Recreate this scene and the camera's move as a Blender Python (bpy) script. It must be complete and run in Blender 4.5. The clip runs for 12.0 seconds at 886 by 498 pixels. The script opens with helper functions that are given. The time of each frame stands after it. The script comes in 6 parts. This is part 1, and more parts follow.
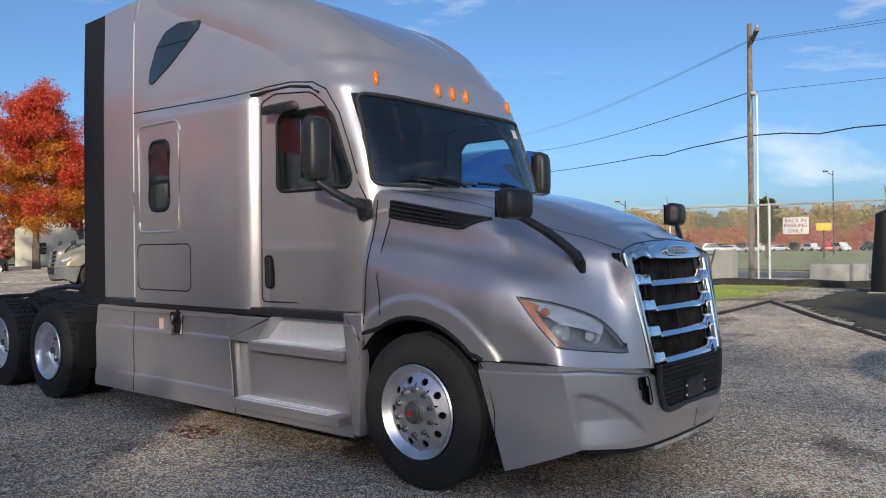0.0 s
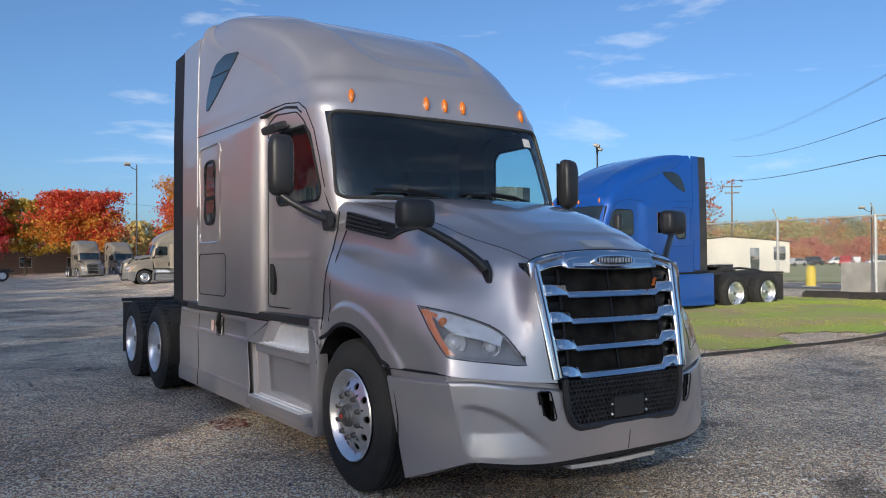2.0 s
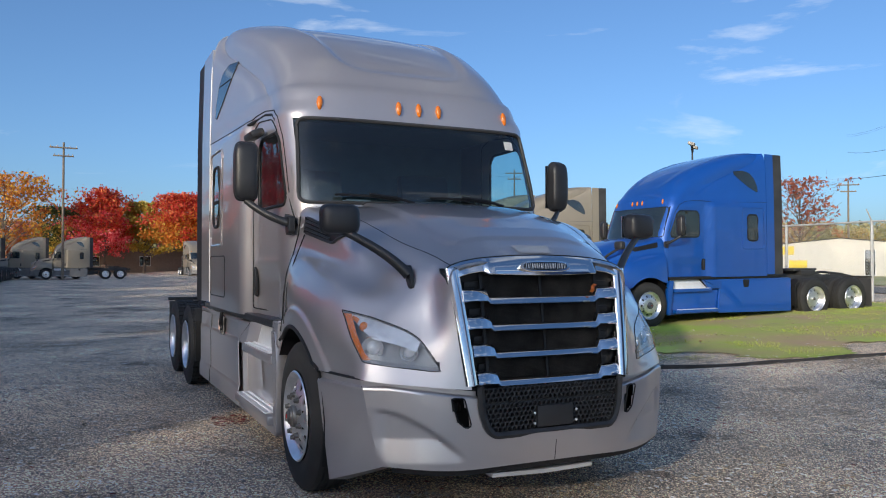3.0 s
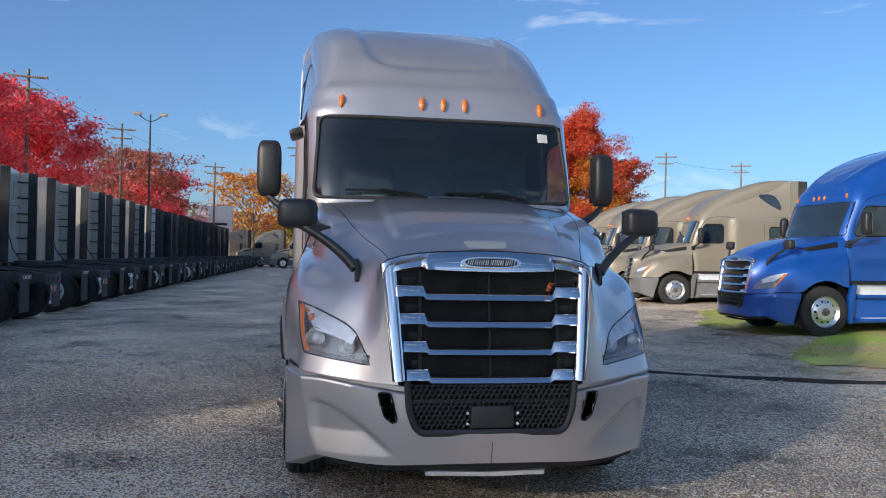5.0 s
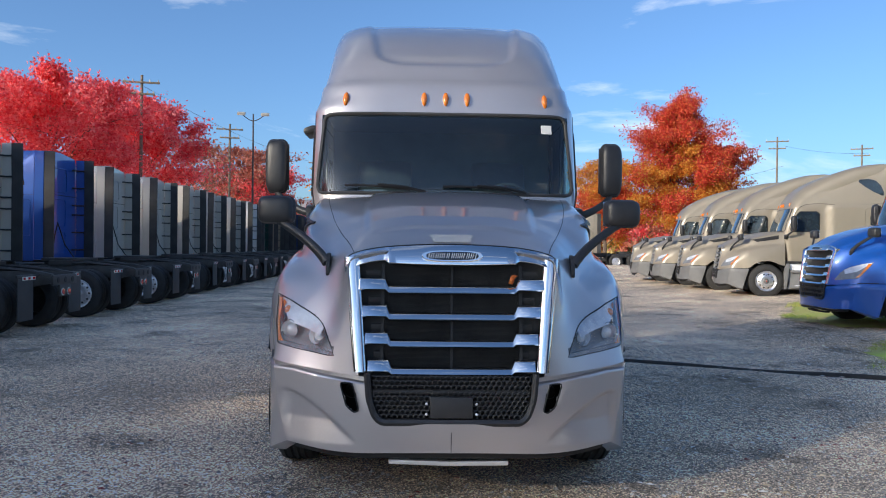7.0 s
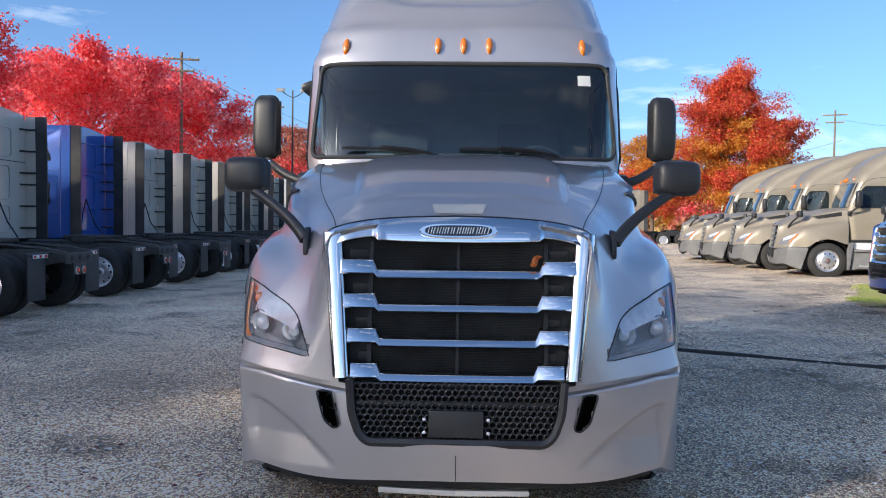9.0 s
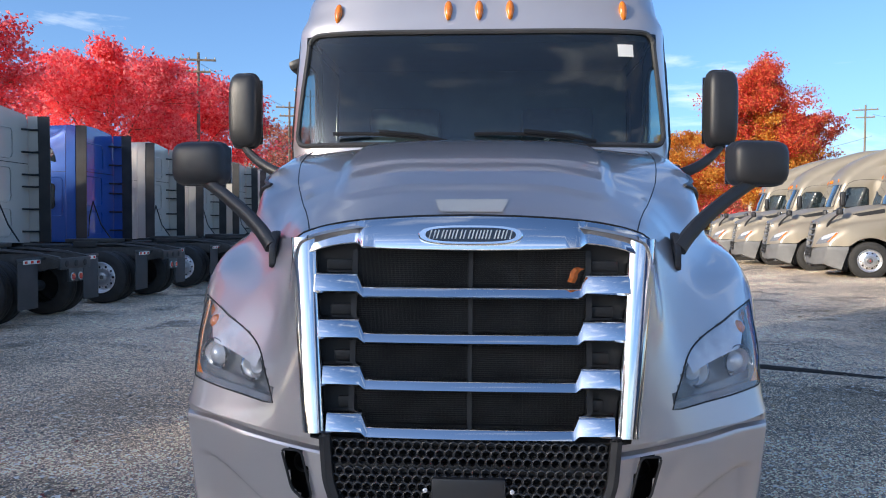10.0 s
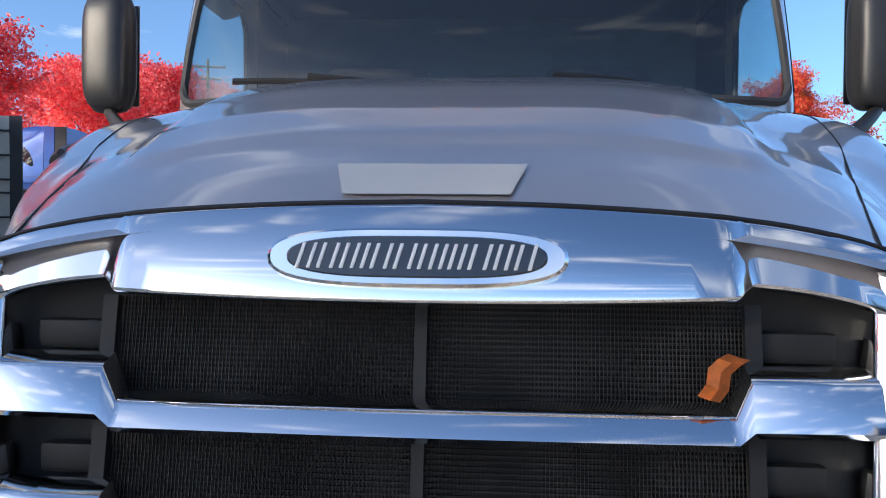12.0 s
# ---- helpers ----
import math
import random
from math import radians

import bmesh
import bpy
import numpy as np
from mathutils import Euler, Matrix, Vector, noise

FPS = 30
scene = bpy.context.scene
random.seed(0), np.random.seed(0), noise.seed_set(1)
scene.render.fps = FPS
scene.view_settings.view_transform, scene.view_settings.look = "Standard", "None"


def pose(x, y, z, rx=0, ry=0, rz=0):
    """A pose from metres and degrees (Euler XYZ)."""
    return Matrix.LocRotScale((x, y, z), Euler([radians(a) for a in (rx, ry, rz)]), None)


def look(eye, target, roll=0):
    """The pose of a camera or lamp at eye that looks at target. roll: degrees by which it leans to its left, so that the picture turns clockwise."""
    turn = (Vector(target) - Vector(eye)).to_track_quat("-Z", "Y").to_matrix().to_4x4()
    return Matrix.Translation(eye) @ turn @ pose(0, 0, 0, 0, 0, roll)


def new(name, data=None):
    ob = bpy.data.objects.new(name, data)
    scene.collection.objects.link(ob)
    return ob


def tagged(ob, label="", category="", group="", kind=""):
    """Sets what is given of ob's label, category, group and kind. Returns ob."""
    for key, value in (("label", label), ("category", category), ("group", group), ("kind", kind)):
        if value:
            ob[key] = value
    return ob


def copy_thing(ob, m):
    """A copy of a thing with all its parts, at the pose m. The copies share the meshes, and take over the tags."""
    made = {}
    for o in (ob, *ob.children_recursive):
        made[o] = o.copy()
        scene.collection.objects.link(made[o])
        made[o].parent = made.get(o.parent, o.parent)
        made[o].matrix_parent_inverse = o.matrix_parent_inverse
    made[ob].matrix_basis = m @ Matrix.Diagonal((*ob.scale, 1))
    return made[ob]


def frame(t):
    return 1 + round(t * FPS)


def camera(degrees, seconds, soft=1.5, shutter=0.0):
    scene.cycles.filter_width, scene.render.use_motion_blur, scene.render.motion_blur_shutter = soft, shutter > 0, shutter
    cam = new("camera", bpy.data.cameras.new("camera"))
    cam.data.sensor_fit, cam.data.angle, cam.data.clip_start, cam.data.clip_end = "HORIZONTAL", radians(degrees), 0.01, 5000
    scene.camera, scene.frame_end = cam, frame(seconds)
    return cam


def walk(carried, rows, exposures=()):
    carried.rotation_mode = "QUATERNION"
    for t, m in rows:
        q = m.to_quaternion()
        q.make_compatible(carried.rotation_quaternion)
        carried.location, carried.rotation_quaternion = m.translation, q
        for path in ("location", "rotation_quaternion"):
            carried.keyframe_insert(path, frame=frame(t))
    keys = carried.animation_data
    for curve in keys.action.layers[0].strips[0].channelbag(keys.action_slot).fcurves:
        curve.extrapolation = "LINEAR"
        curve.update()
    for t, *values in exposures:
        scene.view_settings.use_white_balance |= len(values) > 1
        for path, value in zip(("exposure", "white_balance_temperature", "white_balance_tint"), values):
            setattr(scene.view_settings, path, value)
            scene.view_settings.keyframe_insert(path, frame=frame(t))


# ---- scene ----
cam = camera(58.92, 12.0, soft=1.05)
# seconds, x, y, z, rx, ry, rz
ROWS = [
    (0.0, -4.916, -1.809, 1.531, 90.04, 0.54, -50.12),
    (0.5, -4.636, -2.194, 1.527, 89.78, 0.42, -45.86),
    (1.0, -4.289, -2.490, 1.515, 90.02, 0.31, -41.68),
    (1.5, -3.935, -2.841, 1.514, 90.45, 0.34, -37.42),
    (2.0, -3.542, -3.162, 1.507, 90.96, 0.32, -33.32),
    (2.5, -3.078, -3.437, 1.533, 91.17, 0.17, -29.49),
    (4.5, -1.360, -4.188, 1.525, 90.34, -0.70, -13.51),
    (5.0, -1.013, -4.171, 1.546, 90.52, -1.15, -9.23),
    (5.5, -0.702, -4.225, 1.557, 90.5, -1.46, -5.63),
    (6.0, -0.506, -4.234, 1.562, 90.47, -1.27, -3.89),
    (6.5, -0.279, -4.291, 1.557, 90.19, -0.87, -2.54),
    (7.0, -0.174, -4.327, 1.569, 89.80, -0.63, -1.45),
    (9.0, 0.041, -3.330, 1.543, 88.18, -0.64, 1.79),
    (9.5, 0.060, -2.874, 1.534, 88.16, -0.43, 2.68),
    (10.0, 0.062, -2.400, 1.548, 88.20, -0.24, 3.33),
    (10.5, 0.096, -1.931, 1.558, 88.17, -0.16, 3.53),
    (11.0, 0.055, -1.450, 1.571, 88.06, -0.25, 3.31),
    (11.5, 0.090, -1.017, 1.546, 88.44, -0.58, 3.33),
    (12.0, 0.106, -0.627, 1.537, 89.13, -0.60, 4.57),
]
walk(cam, [(t, pose(x, y, z, a, b, c)) for t, x, y, z, a, b, c in ROWS],
     [(0.0, 0.36, 7050, 7), (5.0, 0.56, 6950, 7), (7.0, 0.75, 6950, 7), (9.0, 0.98, 7000, 8), (12.0, 1.18, 7250, 9)])

# ---------------------------------------------------------------- light
SUN_EL, SUN_AZ = 17.5, math.atan2(-0.80, -0.60)      # azimuth of the sun seen from the place, from +y towards +x
sun_from = Vector((math.sin(SUN_AZ) * math.cos(radians(SUN_EL)), math.cos(SUN_AZ) * math.cos(radians(SUN_EL)), math.sin(radians(SUN_EL))))
sun = new("sun", bpy.data.lights.new("sun", "SUN"))
sun.data.energy, sun.data.angle, sun.data.color = 2.35, radians(1.6), (1.0, 0.92, 0.81)
sun.matrix_world = look(sun_from * 100, (0, 0, 0))

world = bpy.data.worlds.new("sky")
scene.world = world
world.use_nodes = True
wt = world.node_tree
sky = wt.nodes.new("ShaderNodeTexSky")
sky.sky_type, sky.sun_disc = "NISHITA", False
sky.sun_elevation, sky.sun_rotation = radians(SUN_EL), SUN_AZ
sky.altitude, sky.air_density, sky.dust_density, sky.ozone_density = 1000, 0.9, 4.0, 6.0
bg = wt.nodes["Background"]
bg.inputs["Strength"].default_value = 0.14
coord = wt.nodes.new("ShaderNodeTexCoord")
mapping = wt.nodes.new("ShaderNodeMapping")
mapping.inputs["Scale"].default_value = (1.6, 1.6, 7.0)
mapping.inputs["Rotation"].default_value = (0.25, 0.1, 0.5)
mapping.inputs["Location"].default_value = (3.7, 1.2, 0.4)
wn = wt.nodes.new("ShaderNodeTexNoise")
wn.inputs["Scale"].default_value, wn.inputs["Detail"].default_value, wn.inputs["Roughness"].default_value = 1.7, 9.0, 0.58
wn.inputs["Distortion"].default_value = 0.6
ramp = wt.nodes.new("ShaderNodeValToRGB")
ramp.color_ramp.elements[0].position, ramp.color_ramp.elements[1].position = 0.555, 0.88
mix = wt.nodes.new("ShaderNodeMix")
mix.data_type = "RGBA"
mix.inputs["B"].default_value = (6.0, 6.3, 6.8, 1)
wt.links.new(coord.outputs["Generated"], mapping.inputs["Vector"])
wt.links.new(mapping.outputs["Vector"], wn.inputs["Vector"])
wt.links.new(wn.outputs["Fac"], ramp.inputs["Fac"])
wt.links.new(ramp.outputs["Color"], mix.inputs["Factor"])
wt.links.new(sky.outputs["Color"], mix.inputs["A"])
wt.links.new(mix.outputs["Result"], bg.inputs["Color"])


# ---------------------------------------------------------------- materials
def material(name, colour, rough=0.5, metal=0.0, coat=0.0, coat_rough=0.03, noise_scale=0.0, noise_amount=0.0, bump=0.0, bump_scale=200.0,
             spec=0.5, colour2=None, island=False, detail=6.0, ior=1.5):
    """A surface with two scales of variation: a broad one in colour and roughness, a fine one in relief."""
    m = bpy.data.materials.new(name)
    m.use_nodes = True
    nt = m.node_tree
    b = nt.nodes["Principled BSDF"]
    b.inputs["Base Color"].default_value = (*colour, 1)
    b.inputs["Roughness"].default_value = rough
    b.inputs["Metallic"].default_value = metal
    b.inputs["Coat Weight"].default_value = coat
    b.inputs["Coat Roughness"].default_value = coat_rough
    b.inputs["Specular IOR Level"].default_value = spec
    tc = nt.nodes.new("ShaderNodeTexCoord")
    if noise_scale:
        n = nt.nodes.new("ShaderNodeTexNoise")
        n.inputs["Scale"].default_value, n.inputs["Detail"].default_value = noise_scale, detail
        nt.links.new(tc.outputs["Object"], n.inputs["Vector"])
        r = nt.nodes.new("ShaderNodeValToRGB")
        r.color_ramp.elements[0].position, r.color_ramp.elements[1].position = 0.3, 0.7
        dark = colour2 or tuple(c * (1 - noise_amount) for c in colour)
        r.color_ramp.elements[0].color = (*dark, 1)
        r.color_ramp.elements[1].color = (*(min(1, c * (1 + 0.5 * noise_amount)) if not colour2 else c for c in colour), 1)
        nt.links.new(n.outputs["Fac"], r.inputs["Fac"])
        last = r.outputs["Color"]
        if island:
            g = nt.nodes.new("ShaderNodeNewGeometry")
            h = nt.nodes.new("ShaderNodeHueSaturation")
            ma = nt.nodes.new("ShaderNodeMapRange")
            ma.inputs["To Min"].default_value, ma.inputs["To Max"].default_value = 0.45, 1.5
            nt.links.new(g.outputs["Random Per Island"], ma.inputs["Value"])
            nt.links.new(ma.outputs["Result"], h.inputs["Value"])
            nt.links.new(last, h.inputs["Color"])
            last = h.outputs["Color"]
        nt.links.new(last, b.inputs["Base Color"])
        mr = nt.nodes.new("ShaderNodeMapRange")
        mr.inputs["To Min"].default_value, mr.inputs["To Max"].default_value = rough * 0.88, min(1, rough * 1.15)
        nt.links.new(n.outputs["Fac"], mr.inputs["Value"])
        nt.links.new(mr.outputs["Result"], b.inputs["Roughness"])
    if bump:
        n2 = nt.nodes.new("ShaderNodeTexNoise")
        n2.inputs["Scale"].default_value, n2.inputs["Detail"].default_value = bump_scale, 4
        nt.links.new(tc.outputs["Object"], n2.inputs["Vector"])
        bp = nt.nodes.new("ShaderNodeBump")
        bp.inputs["Strength"].default_value, bp.inputs["Distance"].default_value = bump, 0.01
        nt.links.new(n2.outputs["Fac"], bp.inputs["Height"])
        nt.links.new(bp.outputs["Normal"], b.inputs["Normal"])
    return m


def glass(name, tint, clear, mirror=0.06, haze=0.0):
    """Thin tinted glass: lets light of the tint straight through, mirrors more at a glancing angle; haze is a film of dust."""
    m = bpy.data.materials.new(name)
    m.use_nodes = True
    nt = m.node_tree
    nt.nodes.remove(nt.nodes["Principled BSDF"])
    out = nt.nodes["Material Output"]
    tr, gl, lw, mx, df, mh = (nt.nodes.new("ShaderNode" + k) for k in ("BsdfTransparent", "BsdfGlossy", "LayerWeight", "MixShader", "BsdfDiffuse", "MixShader"))
    tr.inputs["Color"].default_value = (*(c * clear for c in tint), 1)
    df.inputs["Color"].default_value = (0.6, 0.6, 0.6, 1)
    gl.inputs["Roughness"].default_value = 0.02
    lw.inputs["Blend"].default_value = 0.5
    pw, ad = (nt.nodes.new("ShaderNodeMath") for _ in range(2))
    pw.operation, ad.operation = "POWER", "MULTIPLY_ADD"
    pw.inputs[1].default_value = 4.0
    ad.inputs[1].default_value, ad.inputs[2].default_value = 0.95 - mirror, mirror
    nt.links.new(lw.outputs["Facing"], pw.inputs[0])
    nt.links.new(pw.outputs[0], ad.inputs[0])
    mh.inputs["Fac"].default_value = haze
    nt.links.new(tr.outputs["BSDF"], mh.inputs[1])
    nt.links.new(df.outputs["BSDF"], mh.inputs[2])
    nt.links.new(ad.outputs[0], mx.inputs["Fac"])
    nt.links.new(mh.outputs["Shader"], mx.inputs[1])
    nt.links.new(gl.outputs["BSDF"], mx.inputs[2])
    nt.links.new(mx.outputs["Shader"], out.inputs["Surface"])
    return m


def paint(name, colour, metal=0.3, rough=0.4, coat=1.0, gloss=0.03):
    return material(name, colour, rough, metal, coat=coat, coat_rough=gloss, noise_scale=2.5, noise_amount=0.04, bump=0.008, bump_scale=900)


GREY = paint("bronze_grey_metallic_paint", (0.53, 0.497, 0.497), 0.64, 0.34)
BLUE = paint("blue_metallic_paint", (0.002, 0.085, 0.40), 0.25)
TAN = paint("champagne_metallic_paint", (0.285, 0.245, 0.187), 0.2, 0.5, 0.4, 0.12)
SILVER = paint("silver_grey_paint", (0.62, 0.61, 0.60), 0.1)
ROWSILVER = paint("warm_silver_grey_paint", (0.55, 0.52, 0.465), 0.0)
WHITE = paint("white_paint", (0.78, 0.77, 0.74), 0.0)
DARKBLUE = paint("dark_blue_paint", (0.02, 0.04, 0.12))
GREEN = paint("dark_green_paint", (0.01, 0.06, 0.05))
RED = paint("red_paint", (0.5, 0.015, 0.02), 0.1)
BLACKPAINT = paint("black_paint", (0.015, 0.015, 0.018), 0.0)
LOWGREY = material("grey_moulded_plastic", (0.17, 0.17, 0.17), 0.5, noise_scale=4, noise_amount=0.15, bump=0.05)
CHROME = material("chrome", (0.86, 0.865, 0.87), 0.085, 1.0, noise_scale=6, noise_amount=0.03)
ALU = material("polished_aluminium", (0.88, 0.88, 0.89), 0.34, 1.0, noise_scale=14, noise_amount=0.12, bump=0.02, bump_scale=120)
STEEL = material("brushed_tread_aluminium", (0.86, 0.87, 0.89), 0.42, 0.4, noise_scale=14, noise_amount=0.06)
NUT = material("dull_steel", (0.24, 0.23, 0.22), 0.45, 0.8, noise_scale=40, noise_amount=0.35)
PLASTIC = material("black_textured_plastic", (0.028, 0.028, 0.030), 0.40, noise_scale=8, noise_amount=0.2, bump=0.10, bump_scale=700)
FADED_RUBBER = material("faded_black_rubber", (0.045, 0.045, 0.046), 0.65, noise_scale=3, noise_amount=0.35, bump=0.05)
# black rubber, and also the painted dark of the grille openings
NEARBLACK = material("near_black_rubber_and_hollows", (0.008, 0.008, 0.009), 0.6, noise_scale=12, noise_amount=0.2)
RUBBER = material("tyre_rubber", (0.030, 0.029, 0.028), 0.75, noise_scale=9, noise_amount=0.35, bump=0.08, bump_scale=160)
FRAME = material("black_chassis_steel", (0.055, 0.054, 0.053), 0.55, 0.2, noise_scale=7, noise_amount=0.4, bump=0.06)
CORE = material("radiator_fin_metal", (0.05, 0.048, 0.046), 0.55, 0.3, noise_scale=9, noise_amount=0.75)
CABIN = material("dark_cab_trim", (0.075, 0.10, 0.108), 0.7, noise_scale=6, noise_amount=0.2, bump=0.05)
SEATS = material("grey_seat_fabric", (0.05, 0.05, 0.055), 0.9, noise_scale=30, noise_amount=0.3, bump=0.1)
SHEET = material("pale_papers", (0.7, 0.69, 0.65), 0.7, noise_scale=5, noise_amount=0.1)
PINKLABEL = material("faded_pink_label", (0.75, 0.52, 0.46), 0.6, noise_scale=30, noise_amount=0.2)
LAMPGREY = material("grey_lamp_housing", (0.22, 0.225, 0.23), 0.25, coat=0.6, noise_scale=9, noise_amount=0.3)
LAMPSILVER = material("silver_lamp_reflector", (0.80, 0.81, 0.82), 0.2, 0.35, noise_scale=20, noise_amount=0.2)
AMBER = material("amber_lens", (0.76, 0.19, 0.010), 0.18, coat=0.8, noise_scale=60, noise_amount=0.25)
REDLENS = material("red_lens", (0.6, 0.02, 0.015), 0.2, coat=0.8, noise_scale=60, noise_amount=0.2)
LAMPGLASS = glass("clear_lamp_lens", (0.95, 0.97, 1.0), 0.95, 0.05, 0.10)
TINT = glass("tinted_windscreen", (0.74, 0.94, 0.96), 0.88, 0.09, 0.010)
FARGLASS = material("dark_window_glass", (0.02, 0.03, 0.035), 0.05, coat=1.0, noise_scale=3, noise_amount=0.3)
BADGE = material("dark_badge_enamel", (0.01, 0.014, 0.02), 0.25, coat=1.0, noise_scale=30, noise_amount=0.2)
TAPE = material("faded_orange_tape", (0.75, 0.22, 0.05), 0.6, noise_scale=60, noise_amount=0.3)
MIRROR = material("mirror_glass", (0.9, 0.9, 0.9), 0.01, 1.0)


# ---------------------------------------------------------------- building tools
def part(name, bm, mat, parent=None, label="", smooth=35.0, at=None):
    """Links a bmesh as one mesh object, under a thing or a part where one is given."""
    me = bpy.data.meshes.new(name)
    bm.to_mesh(me)
    bm.free()
    me.materials.append(mat)
    if smooth:
        me.polygons.foreach_set("use_smooth", [True] * len(me.polygons))
        me.set_sharp_from_angle(angle=radians(smooth))
    ob = new(name, me)
    if parent:
        ob.parent = parent
    if at is not None:
        ob.matrix_basis = at
    if label:
        ob["label"] = label
    return ob


def shared(name, ob, parent, at):
    """One more object on the mesh of ob."""
    o = new(name, ob.data)
    o.parent = parent
    o.matrix_basis = at
    return o


def thing(name, label, category, group="", at=None):
    e = new(name)
    e.empty_display_size = 0.2
    if at is not None:
        e.matrix_basis = at
    return tagged(e, label, category, group)


def box(bm, x0, x1, y0, y1, z0, z1, bevel=0.0, m=None):
    r = bmesh.ops.create_cube(bm, size=1.0)
    vs = r["verts"]
    bmesh.ops.scale(bm, vec=(x1 - x0, y1 - y0, z1 - z0), verts=vs)
    bmesh.ops.translate(bm, vec=((x0 + x1) / 2, (y0 + y1) / 2, (z0 + z1) / 2), verts=vs)
    if bevel:
        es = list({e for v in vs for e in v.link_edges})
        rr = bmesh.ops.bevel(bm, geom=es, offset=bevel, segments=2, affect="EDGES", profile=0.6)
        vs = list({v for f in rr["faces"] for v in f.verts} | {v for v in vs if v.is_valid})
    if m is not None:
        bmesh.ops.transform(bm, matrix=m, verts=vs)
    return vs


def boxed(*a, **k):
    bm = bmesh.new()
    box(bm, *a, **k)
    return bm


def grid(points, keep=None, closed=False, bm=None):
    """A skin over rows of points. keep(i, j): which cells stay."""
    bm = bm or bmesh.new()
    vs = [[bm.verts.new(p) for p in row] for row in points]
    for i in range(len(vs) - 1):
        n = len(vs[i])
        for j in range(n if closed else n - 1):
            if keep is None or keep(i, j):
                q = (vs[i][j], vs[i][(j + 1) % n], vs[i + 1][(j + 1) % n], vs[i + 1][j])
                bm.faces.new(q)
    return bm


def tidy(bm, dist=0.0004):
    bmesh.ops.remove_doubles(bm, verts=bm.verts, dist=dist)
    bmesh.ops.recalc_face_normals(bm, faces=bm.faces)
    lone = [v for v in bm.verts if not v.link_faces]
    bmesh.ops.delete(bm, geom=lone, context="VERTS")
    return bm


def tube(path, r, seg=8, bm=None, cap=True, closed=False, flat=1.0, radii=None):
    """A round or flattened bar along a path."""
    bm = bm or bmesh.new()
    path = [Vector(p) for p in path]
    n = len(path)
    rings, up = [], Vector((0, 0, 1))
    for i, p in enumerate(path):
        a = path[(i - 1) % n] if (i or closed) else p
        b = path[(i + 1) % n] if (i < n - 1 or closed) else p
        d = (b - a).normalized()
        s = d.cross(up)
        s = s.normalized() if s.length > 1e-3 else (rings and last_s or Vector((1, 0, 0)))
        last_s = s
        u = s.cross(d).normalized()
        rr = radii[i] if radii else r
        rings.append([bm.verts.new(p + rr * (math.cos(k * math.tau / seg) * s + flat * math.sin(k * math.tau / seg) * u)) for k in range(seg)])
    for i in range(n if closed else n - 1):
        A, B = rings[i], rings[(i + 1) % n]
        for k in range(seg):
            bm.faces.new((A[k], A[(k + 1) % seg], B[(k + 1) % seg], B[k]))
    if cap and not closed:
        bm.faces.new(rings[0][::-1])
        bm.faces.new(rings[-1])
    bmesh.ops.recalc_face_normals(bm, faces=bm.faces)
    return bm


def lathe(profile, seg=48, bm=None):
    """Turned about the x axis: profile of (x, radius)."""
    bm = bm or bmesh.new()
    rings = []
    for x, r in profile:
        rings.append([bm.verts.new((x, r * math.cos(k * math.tau / seg), r * math.sin(k * math.tau / seg))) for k in range(seg)])
    for a, b in zip(rings, rings[1:]):
        for k in range(seg):
            bm.faces.new((a[k], a[(k + 1) % seg], b[(k + 1) % seg], b[k]))
    bmesh.ops.recalc_face_normals(bm, faces=bm.faces)
    return bm


def prism(outline, depth, axis="y", bevel=0.0, at=0.0):
    """A plate of the outline (two coordinates), thick along the axis, from at to at + depth."""
    bm = bmesh.new()

    def put(a, b, d):
        return {"x": (d, a, b), "y": (a, d, b), "z": (a, b, d)}[axis]
    lo = [bm.verts.new(put(a, b, at)) for a, b in outline]
    hi = [bm.verts.new(put(a, b, at + depth)) for a, b in outline]
    bm.faces.new(lo)
    bm.faces.new(hi)
    for i in range(len(lo)):
        j = (i + 1) % len(lo)
        bm.faces.new((lo[i], lo[j], hi[j], hi[i]))
    bmesh.ops.recalc_face_normals(bm, faces=bm.faces)
    if bevel:
        bmesh.ops.bevel(bm, geom=list(bm.edges), offset=bevel, segments=2, affect="EDGES", profile=0.6)
    return bm


def interp(x, table):
    """Smooth interpolation in a table of (x, values...)."""
    xs = [r[0] for r in table]
    if x <= xs[0]:
        return np.array(table[0][1:], float)
    if x >= xs[-1]:
        return np.array(table[-1][1:], float)
    i = max(k for k in range(len(xs)) if xs[k] <= x)
    i = min(i, len(xs) - 2)
    h = xs[i + 1] - xs[i]
    t = (x - xs[i]) / h
    p = [np.array(table[min(max(k, 0), len(xs) - 1)][1:], float) for k in (i - 1, i, i + 1, i + 2)]
    m1 = (p[2] - p[0]) / (xs[i + 1] - xs[max(i - 1, 0)]) * h
    m2 = (p[3] - p[1]) / (xs[min(i + 2, len(xs) - 1)] - xs[i]) * h
    t2, t3 = t * t, t * t * t
    return (2 * t3 - 3 * t2 + 1) * p[1] + (t3 - 2 * t2 + t) * m1 + (-2 * t3 + 3 * t2) * p[2] + (t3 - t2) * m2


def inside(px, py, poly):
    c = False
    for (x0, y0), (x1, y1) in zip(poly, poly[1:] + poly[:1]):
        if (y0 > py) != (y1 > py) and px < (x1 - x0) * (py - y0) / (y1 - y0) + x0:
            c = not c
    return c


